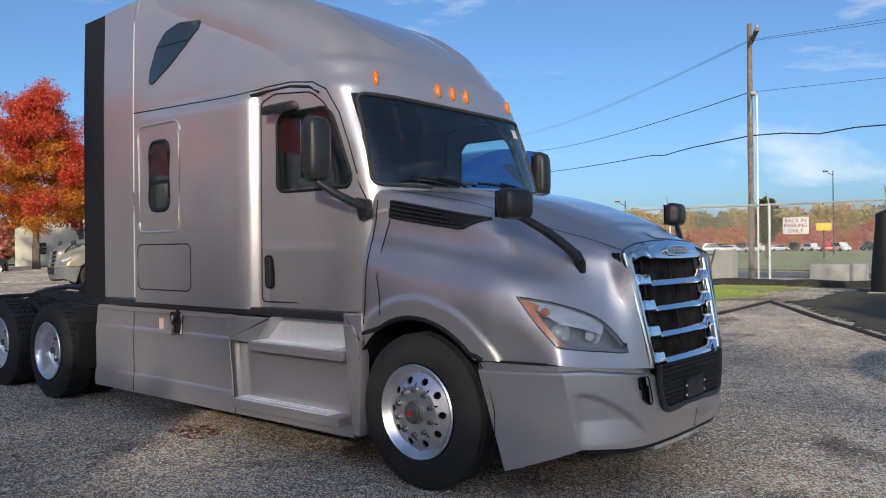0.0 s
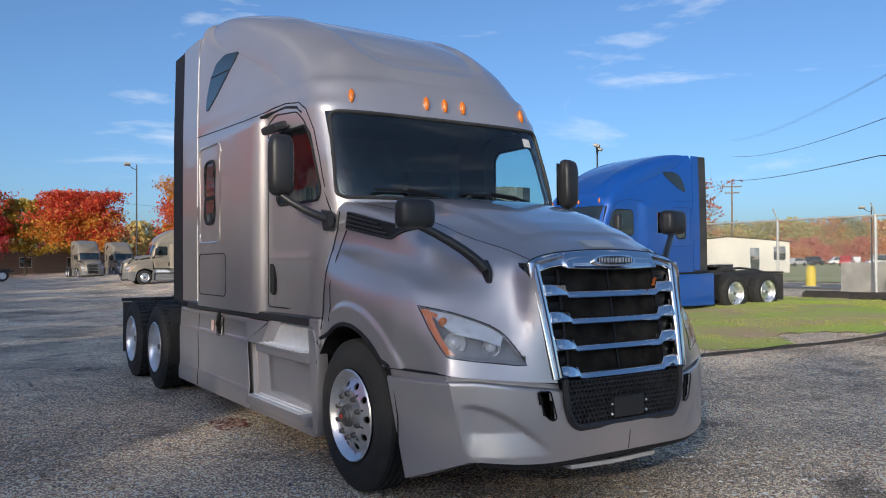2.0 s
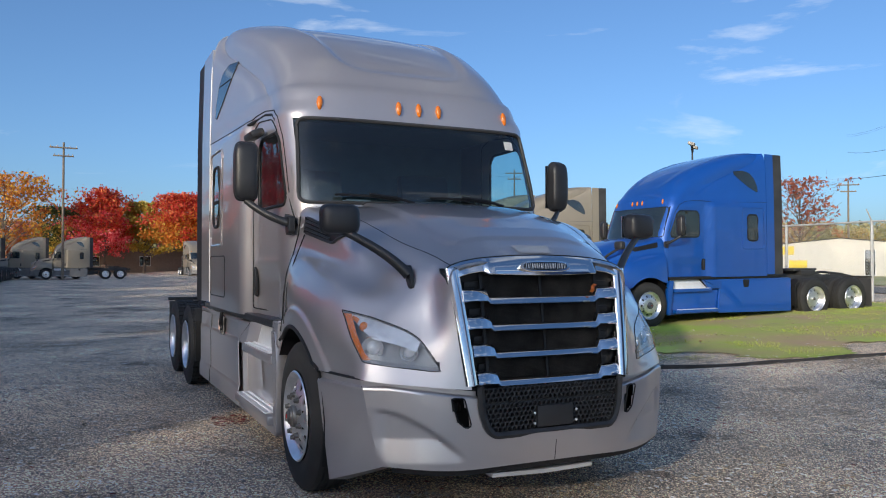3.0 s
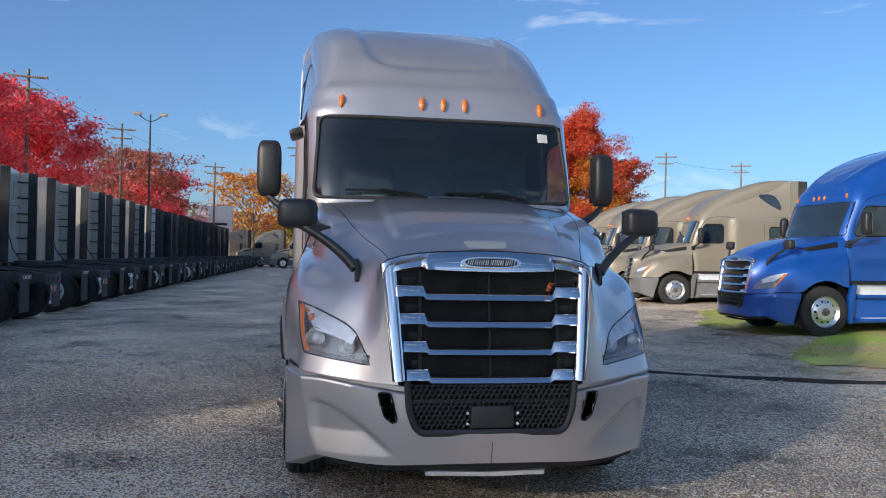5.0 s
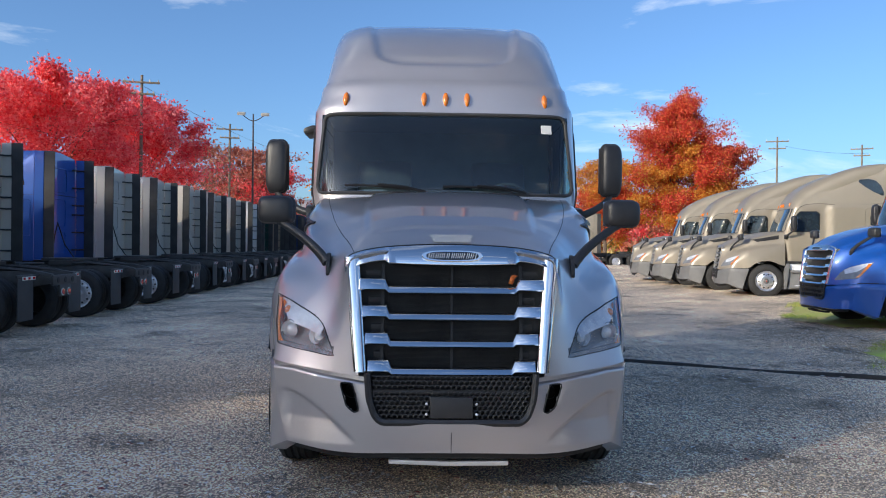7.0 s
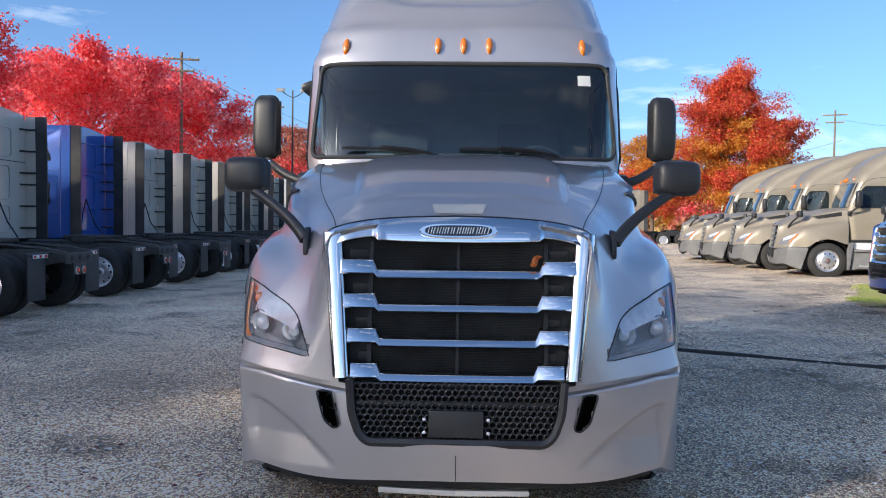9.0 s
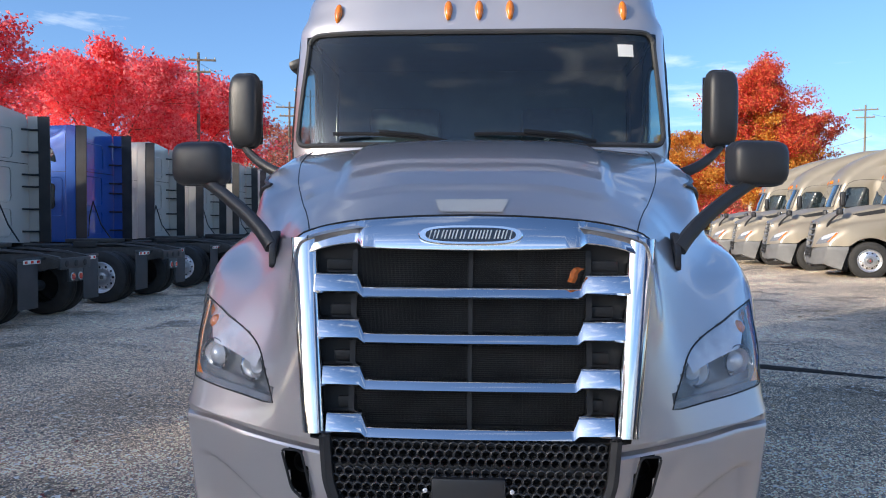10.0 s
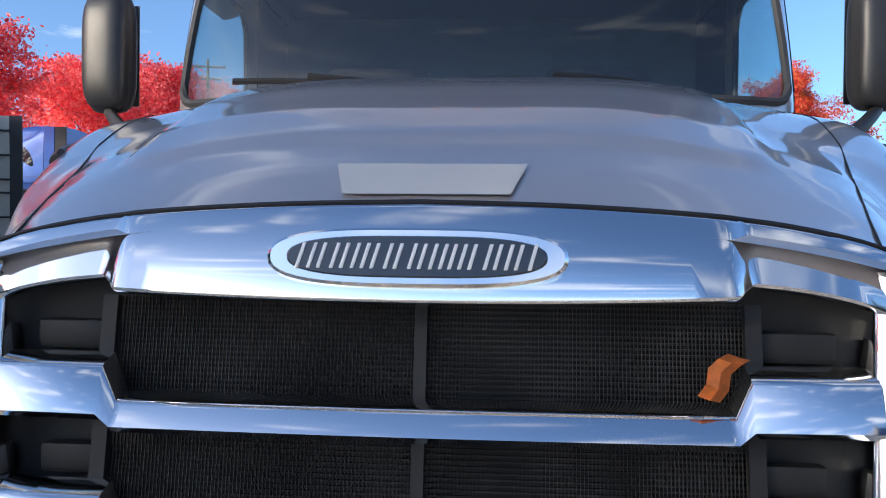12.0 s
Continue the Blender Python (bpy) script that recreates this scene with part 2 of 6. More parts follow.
def rounded(poly, r, n=5):
    """A polygon with its corners rounded."""
    out = []
    for i, p in enumerate(poly):
        a, b, c = Vector(poly[i - 1]), Vector(p), Vector(poly[(i + 1) % len(poly)])
        d1, d2 = (a - b), (c - b)
        k = min(r, d1.length * 0.48, d2.length * 0.48)
        s, e = b + d1.normalized() * k, b + d2.normalized() * k
        for j in range(n + 1):
            t = j / n
            q = (1 - t) ** 2 * s + 2 * t * (1 - t) * b + t * t * e
            out.append((q.x, q.y))
    return out


# ---------------------------------------------------------------- the tractor unit: x across, y from front to back, z up
DOOR_W = [(1.9, 1.085), (2.4, 1.10), (2.9, 1.122), (3.16, 1.130), (3.20, 1.135), (3.27, 1.198), (3.38, 1.222), (4.2, 1.226), (4.95, 1.222)]
# height: front y, corner width, corner length, squareness, rear width
SLICE = [
    (1.08, 2.02, 1.08, 0.45, 4.5, 1.222), (1.95, 1.93, 1.08, 0.50, 4.5, 1.224), (2.66, 2.165, 1.09, 0.50, 4.5, 1.222),
    (2.72, 2.178, 1.085, 0.50, 4.5, 1.222), (2.80, 2.195, 1.085, 0.55, 4.2, 1.222), (2.93, 2.235, 1.08, 0.62, 3.8, 1.221),
    (2.97, 2.275, 1.07, 0.68, 3.7, 1.220), (3.10, 2.355, 1.06, 0.80, 3.5, 1.218), (3.25, 2.48, 1.07, 1.00, 3.3, 1.214),
    (3.50, 2.84, 1.095, 1.25, 3.3, 1.208), (3.70, 3.28, 1.115, 1.30, 3.3, 1.198), (3.82, 3.65, 1.115, 1.10, 3.3, 1.178),
    (3.90, 3.95, 1.095, 0.85, 3.2, 1.150), (3.96, 4.24, 1.045, 0.60, 3.0, 1.10), (4.00, 4.48, 0.95, 0.40, 2.7, 1.01), (4.025, 4.72, 0.73, 0.20, 2.2, 0.79), (4.035, 4.88, 0.28, 0.06, 2.2, 0.31)]
REAR = 4.94


def side_x(y, z):
    """Half the body's width at a place on its side."""
    yf, a, ln, n, wr = interp(z, SLICE)
    w = min(max((z - 2.70) / 0.12, 0), 1)
    w = w * w * (3 - 2 * w)
    table = float(interp(y, DOOR_W)[0]) * wr / 1.222
    y0 = yf + ln
    cap_w = a + (wr - a) * min(max((y - y0) / max(REAR - y0, 0.01), 0), 1) ** 0.6
    full = table * (1 - w) + cap_w * w
    if 2.08 < y < 3.17 and z < 1.75:               # the door is pressed in below a crease
        win = min(1, (y - 2.08) / 0.10) * min(1, (3.17 - y) / 0.05)
        full += win * (0.009 * math.exp(-((z - 1.535) / 0.035) ** 2) - 0.020 * min(1, max(0, (1.53 - z) / 0.16)))
    if y >= y0:
        return full
    t = max(0.0, 1 - (y0 - y) / ln)
    edge0 = (float(interp(y0, DOOR_W)[0]) * wr / 1.222) * (1 - w) + a * w
    return edge0 * max(0.0, 1 - (1 - t) ** n) ** (1 / n)


def slice_half(z, nf, ns):
    yf, a, ln, n, wr = interp(z, SLICE)
    y0 = min(yf + ln, REAR - 0.02)
    out = []
    w = min(max((z - 2.70) / 0.12, 0), 1)
    w = w * w * (3 - 2 * w)
    edge0 = (float(interp(y0, DOOR_W)[0]) * wr / 1.222) * (1 - w) + a * w
    for k in range(nf):
        th = (k / nf) * math.pi / 2
        x = edge0 * math.sin(th) ** (2 / n)
        y = yf + (y0 - yf) * (1 - math.cos(th) ** (2 / n))
        edge_x = min(1, max(0, (0.615 + 0.22 * (z - 3.2) - x) / 0.075))
        edge_z = min(1, max(0, (z - 3.10 - 0.12 * (x / 0.6) ** 6) / 0.05))
        dip = 0.058 * w * edge_x * edge_x * (3 - 2 * edge_x) * edge_z * edge_z * (3 - 2 * edge_z) * min(1, max(0, (3.97 - z) / 0.12))
        out.append((x, y + dip * (1 + 1.3 * max(0, z - 3.2))))
    for k in range(ns + 1):
        y = y0 + (REAR - y0) * k / ns
        out.append((side_x(y, z), y))
    return out


DOOR_GLASS = [(3.0, 2.02), (3.0, 2.50), (2.93, 2.57), (2.47, 2.57), (2.39, 2.50), (2.21, 2.05), (2.24, 1.98), (2.95, 1.98)]
ARCH_Y, ARCH_R, AXLE_Z = 1.535, 0.605, 0.495
# hood and wing: stations of (y, x and z of eight points from the middle to the lower edge)
WING = [
    (0.285, 0, 1.553, .30, 1.545, .55, 1.504, .616, 1.456, .602, 1.31, .584, 1.16, .564, 1.01, .540, .815),
    (0.325, 0, 1.575, .30, 1.566, .555, 1.517, .628, 1.457, .636, 1.31, .640, 1.16, .650, 1.01, .655, .82),
    (0.42, 0, 1.628, .30, 1.618, .57, 1.551, .645, 1.477, .675, 1.33, .715, 1.18, .785, 1.03, .865, .835),
    (0.48, 0, 1.654, .31, 1.644, .585, 1.575, .672, 1.492, .722, 1.35, .785, 1.21, .880, 1.05, .985, .85),
    (0.55, 0, 1.684, .32, 1.674, .60, 1.600, .705, 1.507, .770, 1.375, .870, 1.235, .995, 1.06, 1.080, .86),
    (0.585, 0, 1.697, .325, 1.687, .61, 1.611, .722, 1.511, .790, 1.382, .900, 1.250, 1.040, 1.07, 1.096, .865),
    (0.70, 0, 1.735, .34, 1.725, .64, 1.643, .775, 1.518, .862, 1.400, .992, 1.290, 1.104, 1.10, 1.115, .87),
    (0.85, 0, 1.783, .36, 1.773, .68, 1.688, .840, 1.560, .945, 1.432, 1.090, 1.335, 1.150, 1.14, 1.145, .87),
    (1.00, 0, 1.832, .38, 1.822, .72, 1.743, .918, 1.644, 1.000, 1.485, 1.122, 1.388, 1.190, 1.20, 1.184, .87),
    (1.30, 0, 1.908, .40, 1.898, .78, 1.836, .982, 1.769, 1.030, 1.555, 1.128, 1.458, 1.202, 1.29, 1.215, 1.06),
    (1.60, 0, 1.957, .42, 1.947, .83, 1.895, 1.000, 1.838, 1.036, 1.605, 1.125, 1.505, 1.196, 1.34, 1.212, 1.09),
    (1.90, 0, 1.978, .45, 1.968, .87, 1.944, 1.008, 1.900, 1.045, 1.645, 1.110, 1.545, 1.166, 1.37, 1.185, 1.00),
    (2.06, 0, 2.005, .45, 1.995, .88, 1.970, 1.020, 1.925, 1.060, 1.675, 1.102, 1.565, 1.145, 1.37, 1.165, .96)]


def lean(y, z):
    """The hood's front edge leans back with the grille; further back the lean fades."""
    return 0.165 * (z - 1.2) * max(0.0, 1 - (y - 0.285) / 0.45)


def wing_section(y, n):
    """n + 1 points from the hood's middle line out to the wing's lower edge."""
    v = interp(y, WING)
    pts = [(k, v[2 * k], v[2 * k + 1]) for k in range(8)]
    d = abs(y - ARCH_Y)
    low = AXLE_Z + math.sqrt(max(0, ARCH_R ** 2 - d * d)) if d < ARCH_R else 0
    out = []
    for k in range(n + 1):
        x, z = interp(7 * k / n, pts)
        back = min(1, max(0, (y - 0.50) / 0.55))
        qx, qy = x - 0.42 - 0.05 * back, 0.64 - y                   # raised panel with rounded front corners
        rim = math.hypot(max(qx, 0), max(qy, 0)) + min(max(qx, qy), 0) - 0.11
        dome = min(1, max(0, -rim / 0.035))
        out.append([x, y, z + (0.012 + 0.010 * back) * dome * dome * (3 - 2 * dome)])
    edge = 0.815 + 0.055 * min(1, max(0, (y - 0.285) / 0.30))
    zl = max(edge, low)
    for p in out:                                   # the flared band round the wheel arch
        f = min(1.0, max(0.0, (ARCH_R + 0.15 - math.hypot(y - ARCH_Y, p[2] - AXLE_Z)) / 0.035))
        if p[0] > 1.0 and f > 0:
            p[0] += 0.017 * f * f * (3 - 2 * f)
    tail = [p for p in out if p[2] < zl + 0.12]
    if tail:
        z_hi, z_lo = tail[0][2], tail[-1][2]
        for p in tail:
            p[2] = z_hi + (p[2] - z_hi) * ((zl - z_hi) / (z_lo - z_hi) if abs(z_lo - z_hi) > 1e-4 else 0)
    return out


def wing_x(y, z):
    """Half the width of hood and wing at a place on its side."""
    pts = wing_section(y, 56)
    best = pts[-1][0]
    for p, q in zip(pts, pts[1:]):
        if q[2] <= z <= p[2] and p[2] - q[2] > 1e-6:
            t = (p[2] - z) / (p[2] - q[2])
            best = p[0] + t * (q[0] - p[0])
    return best


LAMP_TOP = [(.345, .914), (.358, .962), (.375, 1.000), (.410, 1.062), (.456, 1.118), (.512, 1.160), (.58, 1.193), (.69, 1.228), (.815, 1.251)]


def lamp_top(y):
    return float(interp(y, LAMP_TOP)[0])


def lamp_low(y):
    """The lamp's lower edge, that turns up along its rear side."""
    return 0.912 + 0.05 * (y - 0.345) / 0.23 if y < 0.575 else 0.962 + 1.204 * (y - 0.575)


def in_lamp(y, z):
    return 0.345 < y < 0.815 and lamp_low(y) < z < lamp_top(y)


def lamp_patch(y0, y1, z0=0.0, z1=1.0, ny=26, nz=8, push=0.0, side=1):
    """A skin over the lamp between two stations; z0 and z1 as shares of its height there."""
    rows = []
    for i in range(ny + 1):
        y = y0 + (y1 - y0) * i / ny
        zl, zh = lamp_low(y), max(lamp_top(y), lamp_low(y) + 0.004)
        row = []
        for j in range(nz + 1):
            z = zl + (zh - zl) * (z0 + (z1 - z0) * j / nz)
            row.append((side * (wing_x(y, z) + push * 0.6), y + lean(y, z) - push * 0.8, z))
        rows.append(row)
    return grid(rows)


def amber_patch(push, side):
    rows = []
    for i in range(15):
        z = 0.975 + 0.255 * i / 14
        ye = 0.575 + (z - 0.962) / 1.204
        w = 0.034 + 0.012 * i / 14
        rows.append([(side * (wing_x(y, z) + push * 0.6), y + lean(y, z) - push * 0.8, z) for y in (ye - 0.004 - w * k / 4 for k in range(5))])
    return grid(rows)


BUMP = [(0, .200), (.30, .213), (.60, .268), (.80, .340), (.93, .415), (1.0, .462), (1.085, .521)]
LOWER_OPEN = [(-.492, .86), (-.478, .68), (-.445, .585), (-.405, .548), (.405, .548), (.445, .585), (.478, .68), (.492, .86)]
SLOT = [(.652, .768), (.578, .768), (.538, .61), (.565, .597), (.612, .632)]


def bumper_y(x):
    return float(interp(abs(x), BUMP)[0])


def bumper_point(s, v):
    """s along the plan: 0 the middle, 0.62 the corner crease, 1 the wheel; v from the top edge down."""
    zc = 0.860 + (0.385 - 0.860) * v
    xc = float(interp(-zc, [(-.86, 1.088), (-.83, 1.085), (-.60, 1.044), (-.48, 1.010), (-.42, .980), (-.385, .945)])[0])
    tuck = max(0.0, (v - 0.93) / 0.07)
    step = 0.028 * min(1.0, max(0.0, (0.075 - v) / 0.02))
    if s <= 0.62:
        x = xc * s / 0.62
        zt = 0.798 + 0.062 * min(1, max(0, (x - 0.5) / 0.45))
        zb = 0.372 - 0.015 * math.exp(-((x - 0.60) / 0.25) ** 2) + 0.012 * max(0, (x - 0.75) / 0.3)
        z = zt + (zb - zt) * min(1.0, v / 0.93)
        swell = 0.022 * math.sin(min(1, v * 1.1) * math.pi) * max(0, 1 - x * 0.9)
        line = 0.70 - 0.27 * max(0, (0.98 - x) / 0.42) ** 1.5
        below = max(0, min(1, (line - z) / 0.022)) * max(0, min(1, (z - 0.40) / 0.14)) * max(0, min(1, (x - 0.52) / 0.08)) * max(0, min(1, (1.03 - x) / 0.06))
        return (x - 0.05 * tuck * x, bumper_y(x) + step + 0.026 * below - swell + 0.13 * tuck, z - 0.012 * tuck)
    q = (s - 0.62) / 0.38
    y0 = bumper_y(xc)
    ye, xe = 1.05 - 0.20 * v, 1.200 - 0.03 * v
    x = xc + (xe - xc) * q ** 0.85 - step * 0.8 + 0.012 * math.sin(q * math.pi)
    y = y0 + (ye - y0) * q
    zb = 0.385 - 0.155 * q ** 0.9
    z = 0.860 + (zb - 0.860) * min(1.0, v / 0.93)
    return (x - (0.06 + 0.05 * q) * tuck, y + 0.05 * tuck * (1 - q), z - 0.008 * tuck)


def both(rows):
    """Mirrors half rows, that start at the middle line, into whole ones."""
    return [[(-p[0], p[1], p[2]) for p in row[::-1]] + list(row[1:]) for row in rows]


def gy(z):
    """How far back the leaning grille lies at a height."""
    return 0.245 + 0.165 * (z - 0.85)


def outline_tube(poly, fx, r, side, flat=1.0, seg=6):
    """A round bead along an outline of (y, z) on the body's side."""
    return tube([(side * fx(y, z), y, z) for y, z in poly], r, seg, closed=True, flat=flat)


def side_plate(poly, fx, push, side, cuts=5):
    """A thin skin over an outline of (y, z) that follows the curved side."""
    bm = bmesh.new()
    f = bm.faces.new([bm.verts.new((0, y, z)) for y, z in poly])
    bmesh.ops.triangulate(bm, faces=[f])
    if cuts:
        bmesh.ops.subdivide_edges(bm, edges=[e for e in bm.edges if e.calc_length() > 0.09], cuts=cuts, use_grid_fill=True)
        bmesh.ops.triangulate(bm, faces=list(bm.faces))
    for v in bm.verts:
        v.co.x = side * (fx(v.co.y, v.co.z) + push)
    for q in bm.faces:
        q.normal_update()
        if q.normal.x * side < 0:
            q.normal_flip()
    return bm


def tyre_profile(w, R, hi):
    """Half-section of a tyre: x across, outer face at x = 0, inner at x = w."""
    rim = 0.292
    p = [(0.03, rim - 0.004), (0.004, rim + 0.02), (-0.006, rim + 0.08), (-0.004, R - 0.10), (0.012, R - 0.035), (0.034, R - 0.008)]
    n = 4 if hi else 2
    a, b = 0.05, w - 0.05
    for k in range(n):
        c = a + (b - a) * (k + 0.5) / n
        p += [(c - 0.012, R), (c - 0.006, R - 0.014), (c + 0.006, R - 0.014), (c + 0.012, R)]
    p += [(w - 0.034, R - 0.008), (w - 0.012, R - 0.035), (w + 0.004, R - 0.10), (w - 0.004, rim + 0.02), (w - 0.03, rim - 0.004)]
    return p


def tread_tyre(w, R, seg, hi):
    bm = lathe(tyre_profile(w, R, hi), seg)
    return bm


def wheel_disc(seg, deep, holes, R=0.292):
    """The outer face of a disc wheel, with ten hand holes; x = 0 is the tyre's outer face and +x goes inward."""
    bm = bmesh.new()
    face = deep
    prof = [(-0.004, R + 0.012), (-0.012, R + 0.004), (0.0, R - 0.010), (0.02, R - 0.022)]
    if deep > 0.06:
        prof += [(0.05, R - 0.030), (face - 0.01, R - 0.034)]
    prof += [(face, R - 0.045)]
    lathe(prof, seg, bm)
    # the disc: ten sectors, each with a round hand hole
    r0, r4 = R - 0.045, 0.075
    deepd = 0.016 if deep > 0.06 else 0.046

    def dish(r):
        return face - deepd * min(1, max(0, (r0 - r) / 0.09))
    rc, rh = R - 0.088, 0.0235
    ra, rb = rc - 0.036, r0
    for k in range(10):
        a0 = k * math.tau / 10
        half_a = math.pi / 10
        edge, hole = [], []
        for q in range(16):
            w = q * math.tau / 16 + math.tau / 32
            dx, dy = math.cos(w), math.sin(w)
            sc = min((rb - rc if dx > 0 else rc - ra) / max(abs(dx), 1e-6), half_a * rc / max(abs(dy), 1e-6))
            edge.append((rc + dx * sc, dy * sc / rc))
            hole.append((rc + dx * rh, dy * rh / rc))
        rings = [[bm.verts.new((dish(r) + off, r * math.cos(a0 + t), r * math.sin(a0 + t))) for r, t in pts] for pts, off in ((edge, 0.0), (hole, 0.0), (hole, 0.014))]
        for A, B in zip(rings, rings[1:]):
            for q in range(16):
                bm.faces.new((A[q], A[(q + 1) % 16], B[(q + 1) % 16], B[q]))
    lathe([(dish(ra), ra), (dish(ra - 0.03), ra - 0.03), (face - deepd, 0.12), (face - deepd, r4)], 60, bm)
    bmesh.ops.remove_doubles(bm, verts=bm.verts, dist=0.0002)
    bmesh.ops.recalc_face_normals(bm, faces=bm.faces)
    return bm


def make_wheel(parent, name, x_out, y, side, dual, hi, kit):
    """A wheel whose outer face lies at x_out, on the given side; kit keeps shared meshes."""
    seg = 64 if hi else 28
    key = (dual, hi)
    if key not in kit:
        R, w = 0.502, 0.285
        kit[key] = []
        e = bmesh.new()
        t = tread_tyre(w, R, seg, hi)
        me_parts = [("tyre", t, RUBBER, (0, 0, 0))]
        if dual:
            me_parts.append(("tyre", tread_tyre(w, R, seg, False), RUBBER, (0.335, 0, 0)))
            bm = bmesh.new()
            for k in range(44 if hi else 24):      # lugs on the shoulders
                a = k * math.tau / (44 if hi else 24)
                for off in (0.03, 0.16, 0.365, 0.50):
                    box(bm, off, off + 0.095, -0.022, 0.022, R - 0.012, R + 0.006, m=Matrix.Rotation(a, 4, "X"))
            if hi:
                me_parts.append(("tread", bm, RUBBER, (0, 0, 0)))
        me_parts.append(("rim", wheel_disc(seg, (0.15 if hi else 0.10) if dual else 0.035, True), ALU, (0, 0, 0)))
        bm = lathe([(0.16, 0.0001), (0.16, 0.27), (0.22, 0.27)], seg)
        me_parts.append(("brake_drum", bm, FRAME, (0.02, 0, 0)))
        x0 = 0.13 if dual else -0.012
        hub = lathe([(x0 + 0.006, 0.076), (x0 - 0.012, 0.074), (x0 - 0.026, 0.068), (x0 - 0.028, 0.055), (x0 - 0.040, 0.051), (x0 - 0.042, 0.0001)] if not dual else [(x0, 0.088), (x0 - 0.02, 0.086), (x0 - 0.05, 0.078), (x0 - 0.055, 0.062), (x0 - 0.075, 0.058), (x0 - 0.078, 0.0001)], 32)
        me_parts.append(("hub", hub, NUT if not dual else ALU, (0, 0, 0)))
        dot = lathe([(x0 - 0.053, 0.017), (x0 - 0.057, 0.016), (x0 - 0.058, 0.0001)], 12)
        if not dual:
            me_parts.append(("oil_plug", dot, REDLENS, (0, 0, 0)))
        else:
            dot.free()
        xc = x0 - (0.078 if dual else 0.042)
        cap = lathe([(xc, 0.036), (xc - 0.012, 0.034), (xc - 0.014, 0.0001)], 24)
        me_parts.append(("hub_cap", cap, NUT, (0, 0, 0)))
        for k in range(10):
            a = k * math.tau / 10 + 0.31
            if hi:
                bm = lathe([(x0 + 0.004, 0.020), (x0 - 0.008, 0.020), (x0 - 0.010, 0.0165), (x0 - 0.026, 0.0155), (x0 - 0.029, 0.0001)], 8)
                me_parts.append(("wheel_nut", bm, NUT, (0, 0.1425 * math.cos(a), 0.1425 * math.sin(a))))
        for nm, bm, mat, off in me_parts:
            me = bpy.data.meshes.new(nm)
            bmesh.ops.recalc_face_normals(bm, faces=bm.faces)
            bm.to_mesh(me)
            bm.free()
            me.materials.append(mat)
            me.polygons.foreach_set("use_smooth", [True] * len(me.polygons))
            me.set_sharp_from_angle(angle=radians(30))
            kit[key].append((nm, me, off))
        e.free()
    wheel = new(name)
    wheel.parent = parent
    wheel.empty_display_size = 0.1
    turn = Matrix.Identity(4) if side < 0 else Matrix.Rotation(math.pi, 4, "Z")
    wheel.matrix_basis = Matrix.Translation((x_out, y, 0.497)) @ turn
    for nm, me, off in kit[key]:
        o = new(nm, me)
        o.parent = wheel
        if nm == "tread":
            o["kind"] = "stuff"
        o.matrix_basis = Matrix.Translation(off)
    return wheel


def arm_and_head(parent, name, base, knee, head, size, side, glass_back=True, seg=10, lift=0.0):
    """A mirror: a curved arm from the body and a rounded housing with the glass on its rear face."""
    holder = new(name)
    holder.parent = parent
    holder.empty_display_size = 0.1
    b, k, h = (Vector((side * p[0], p[1], p[2])) for p in (base, knee, head))
    path = [(1 - t) ** 2 * b + 2 * t * (1 - t) * k + t * t * h for t in (i / 9 for i in range(10))]
    part("arm", tube(path, 0.025, seg, flat=1.3, radii=[0.026 - 0.007 * (i / 9) for i in range(10)]), PLASTIC, holder)
    w, d, ht = size
    h = h + Vector((0, 0, lift))
    bm = bmesh.new()
    bmesh.ops.create_uvsphere(bm, u_segments=32, v_segments=20, radius=1)
    for v in bm.verts:                              # a soft box
        c = v.co.normalized()
        m = (abs(c.x) ** 4.5 + abs(c.y) ** 3.2 + abs(c.z) ** 4.5) ** (1 / 4.2)
        v.co = Vector((c.x / m * w / 2, c.y / m * d / 2, c.z / m * ht / 2))
    for v in bm.verts:                              # the front bulges, the back is flat
        if v.co.y < 0:
            v.co.x *= 0.93
            v.co.z *= 0.95
    part("housing", bm, PLASTIC, holder, at=pose(h.x, h.y, h.z, 0, 0, side * 8), smooth=50)
    bm = boxed(-w * 0.42, w * 0.42, d / 2 - 0.002, d / 2 + 0.004, -ht * 0.43, ht * 0.43, bevel=0.002)
    part("mirror_glass", bm, MIRROR, holder, at=pose(h.x, h.y, h.z, 0, 0, side * 8))
    return holder


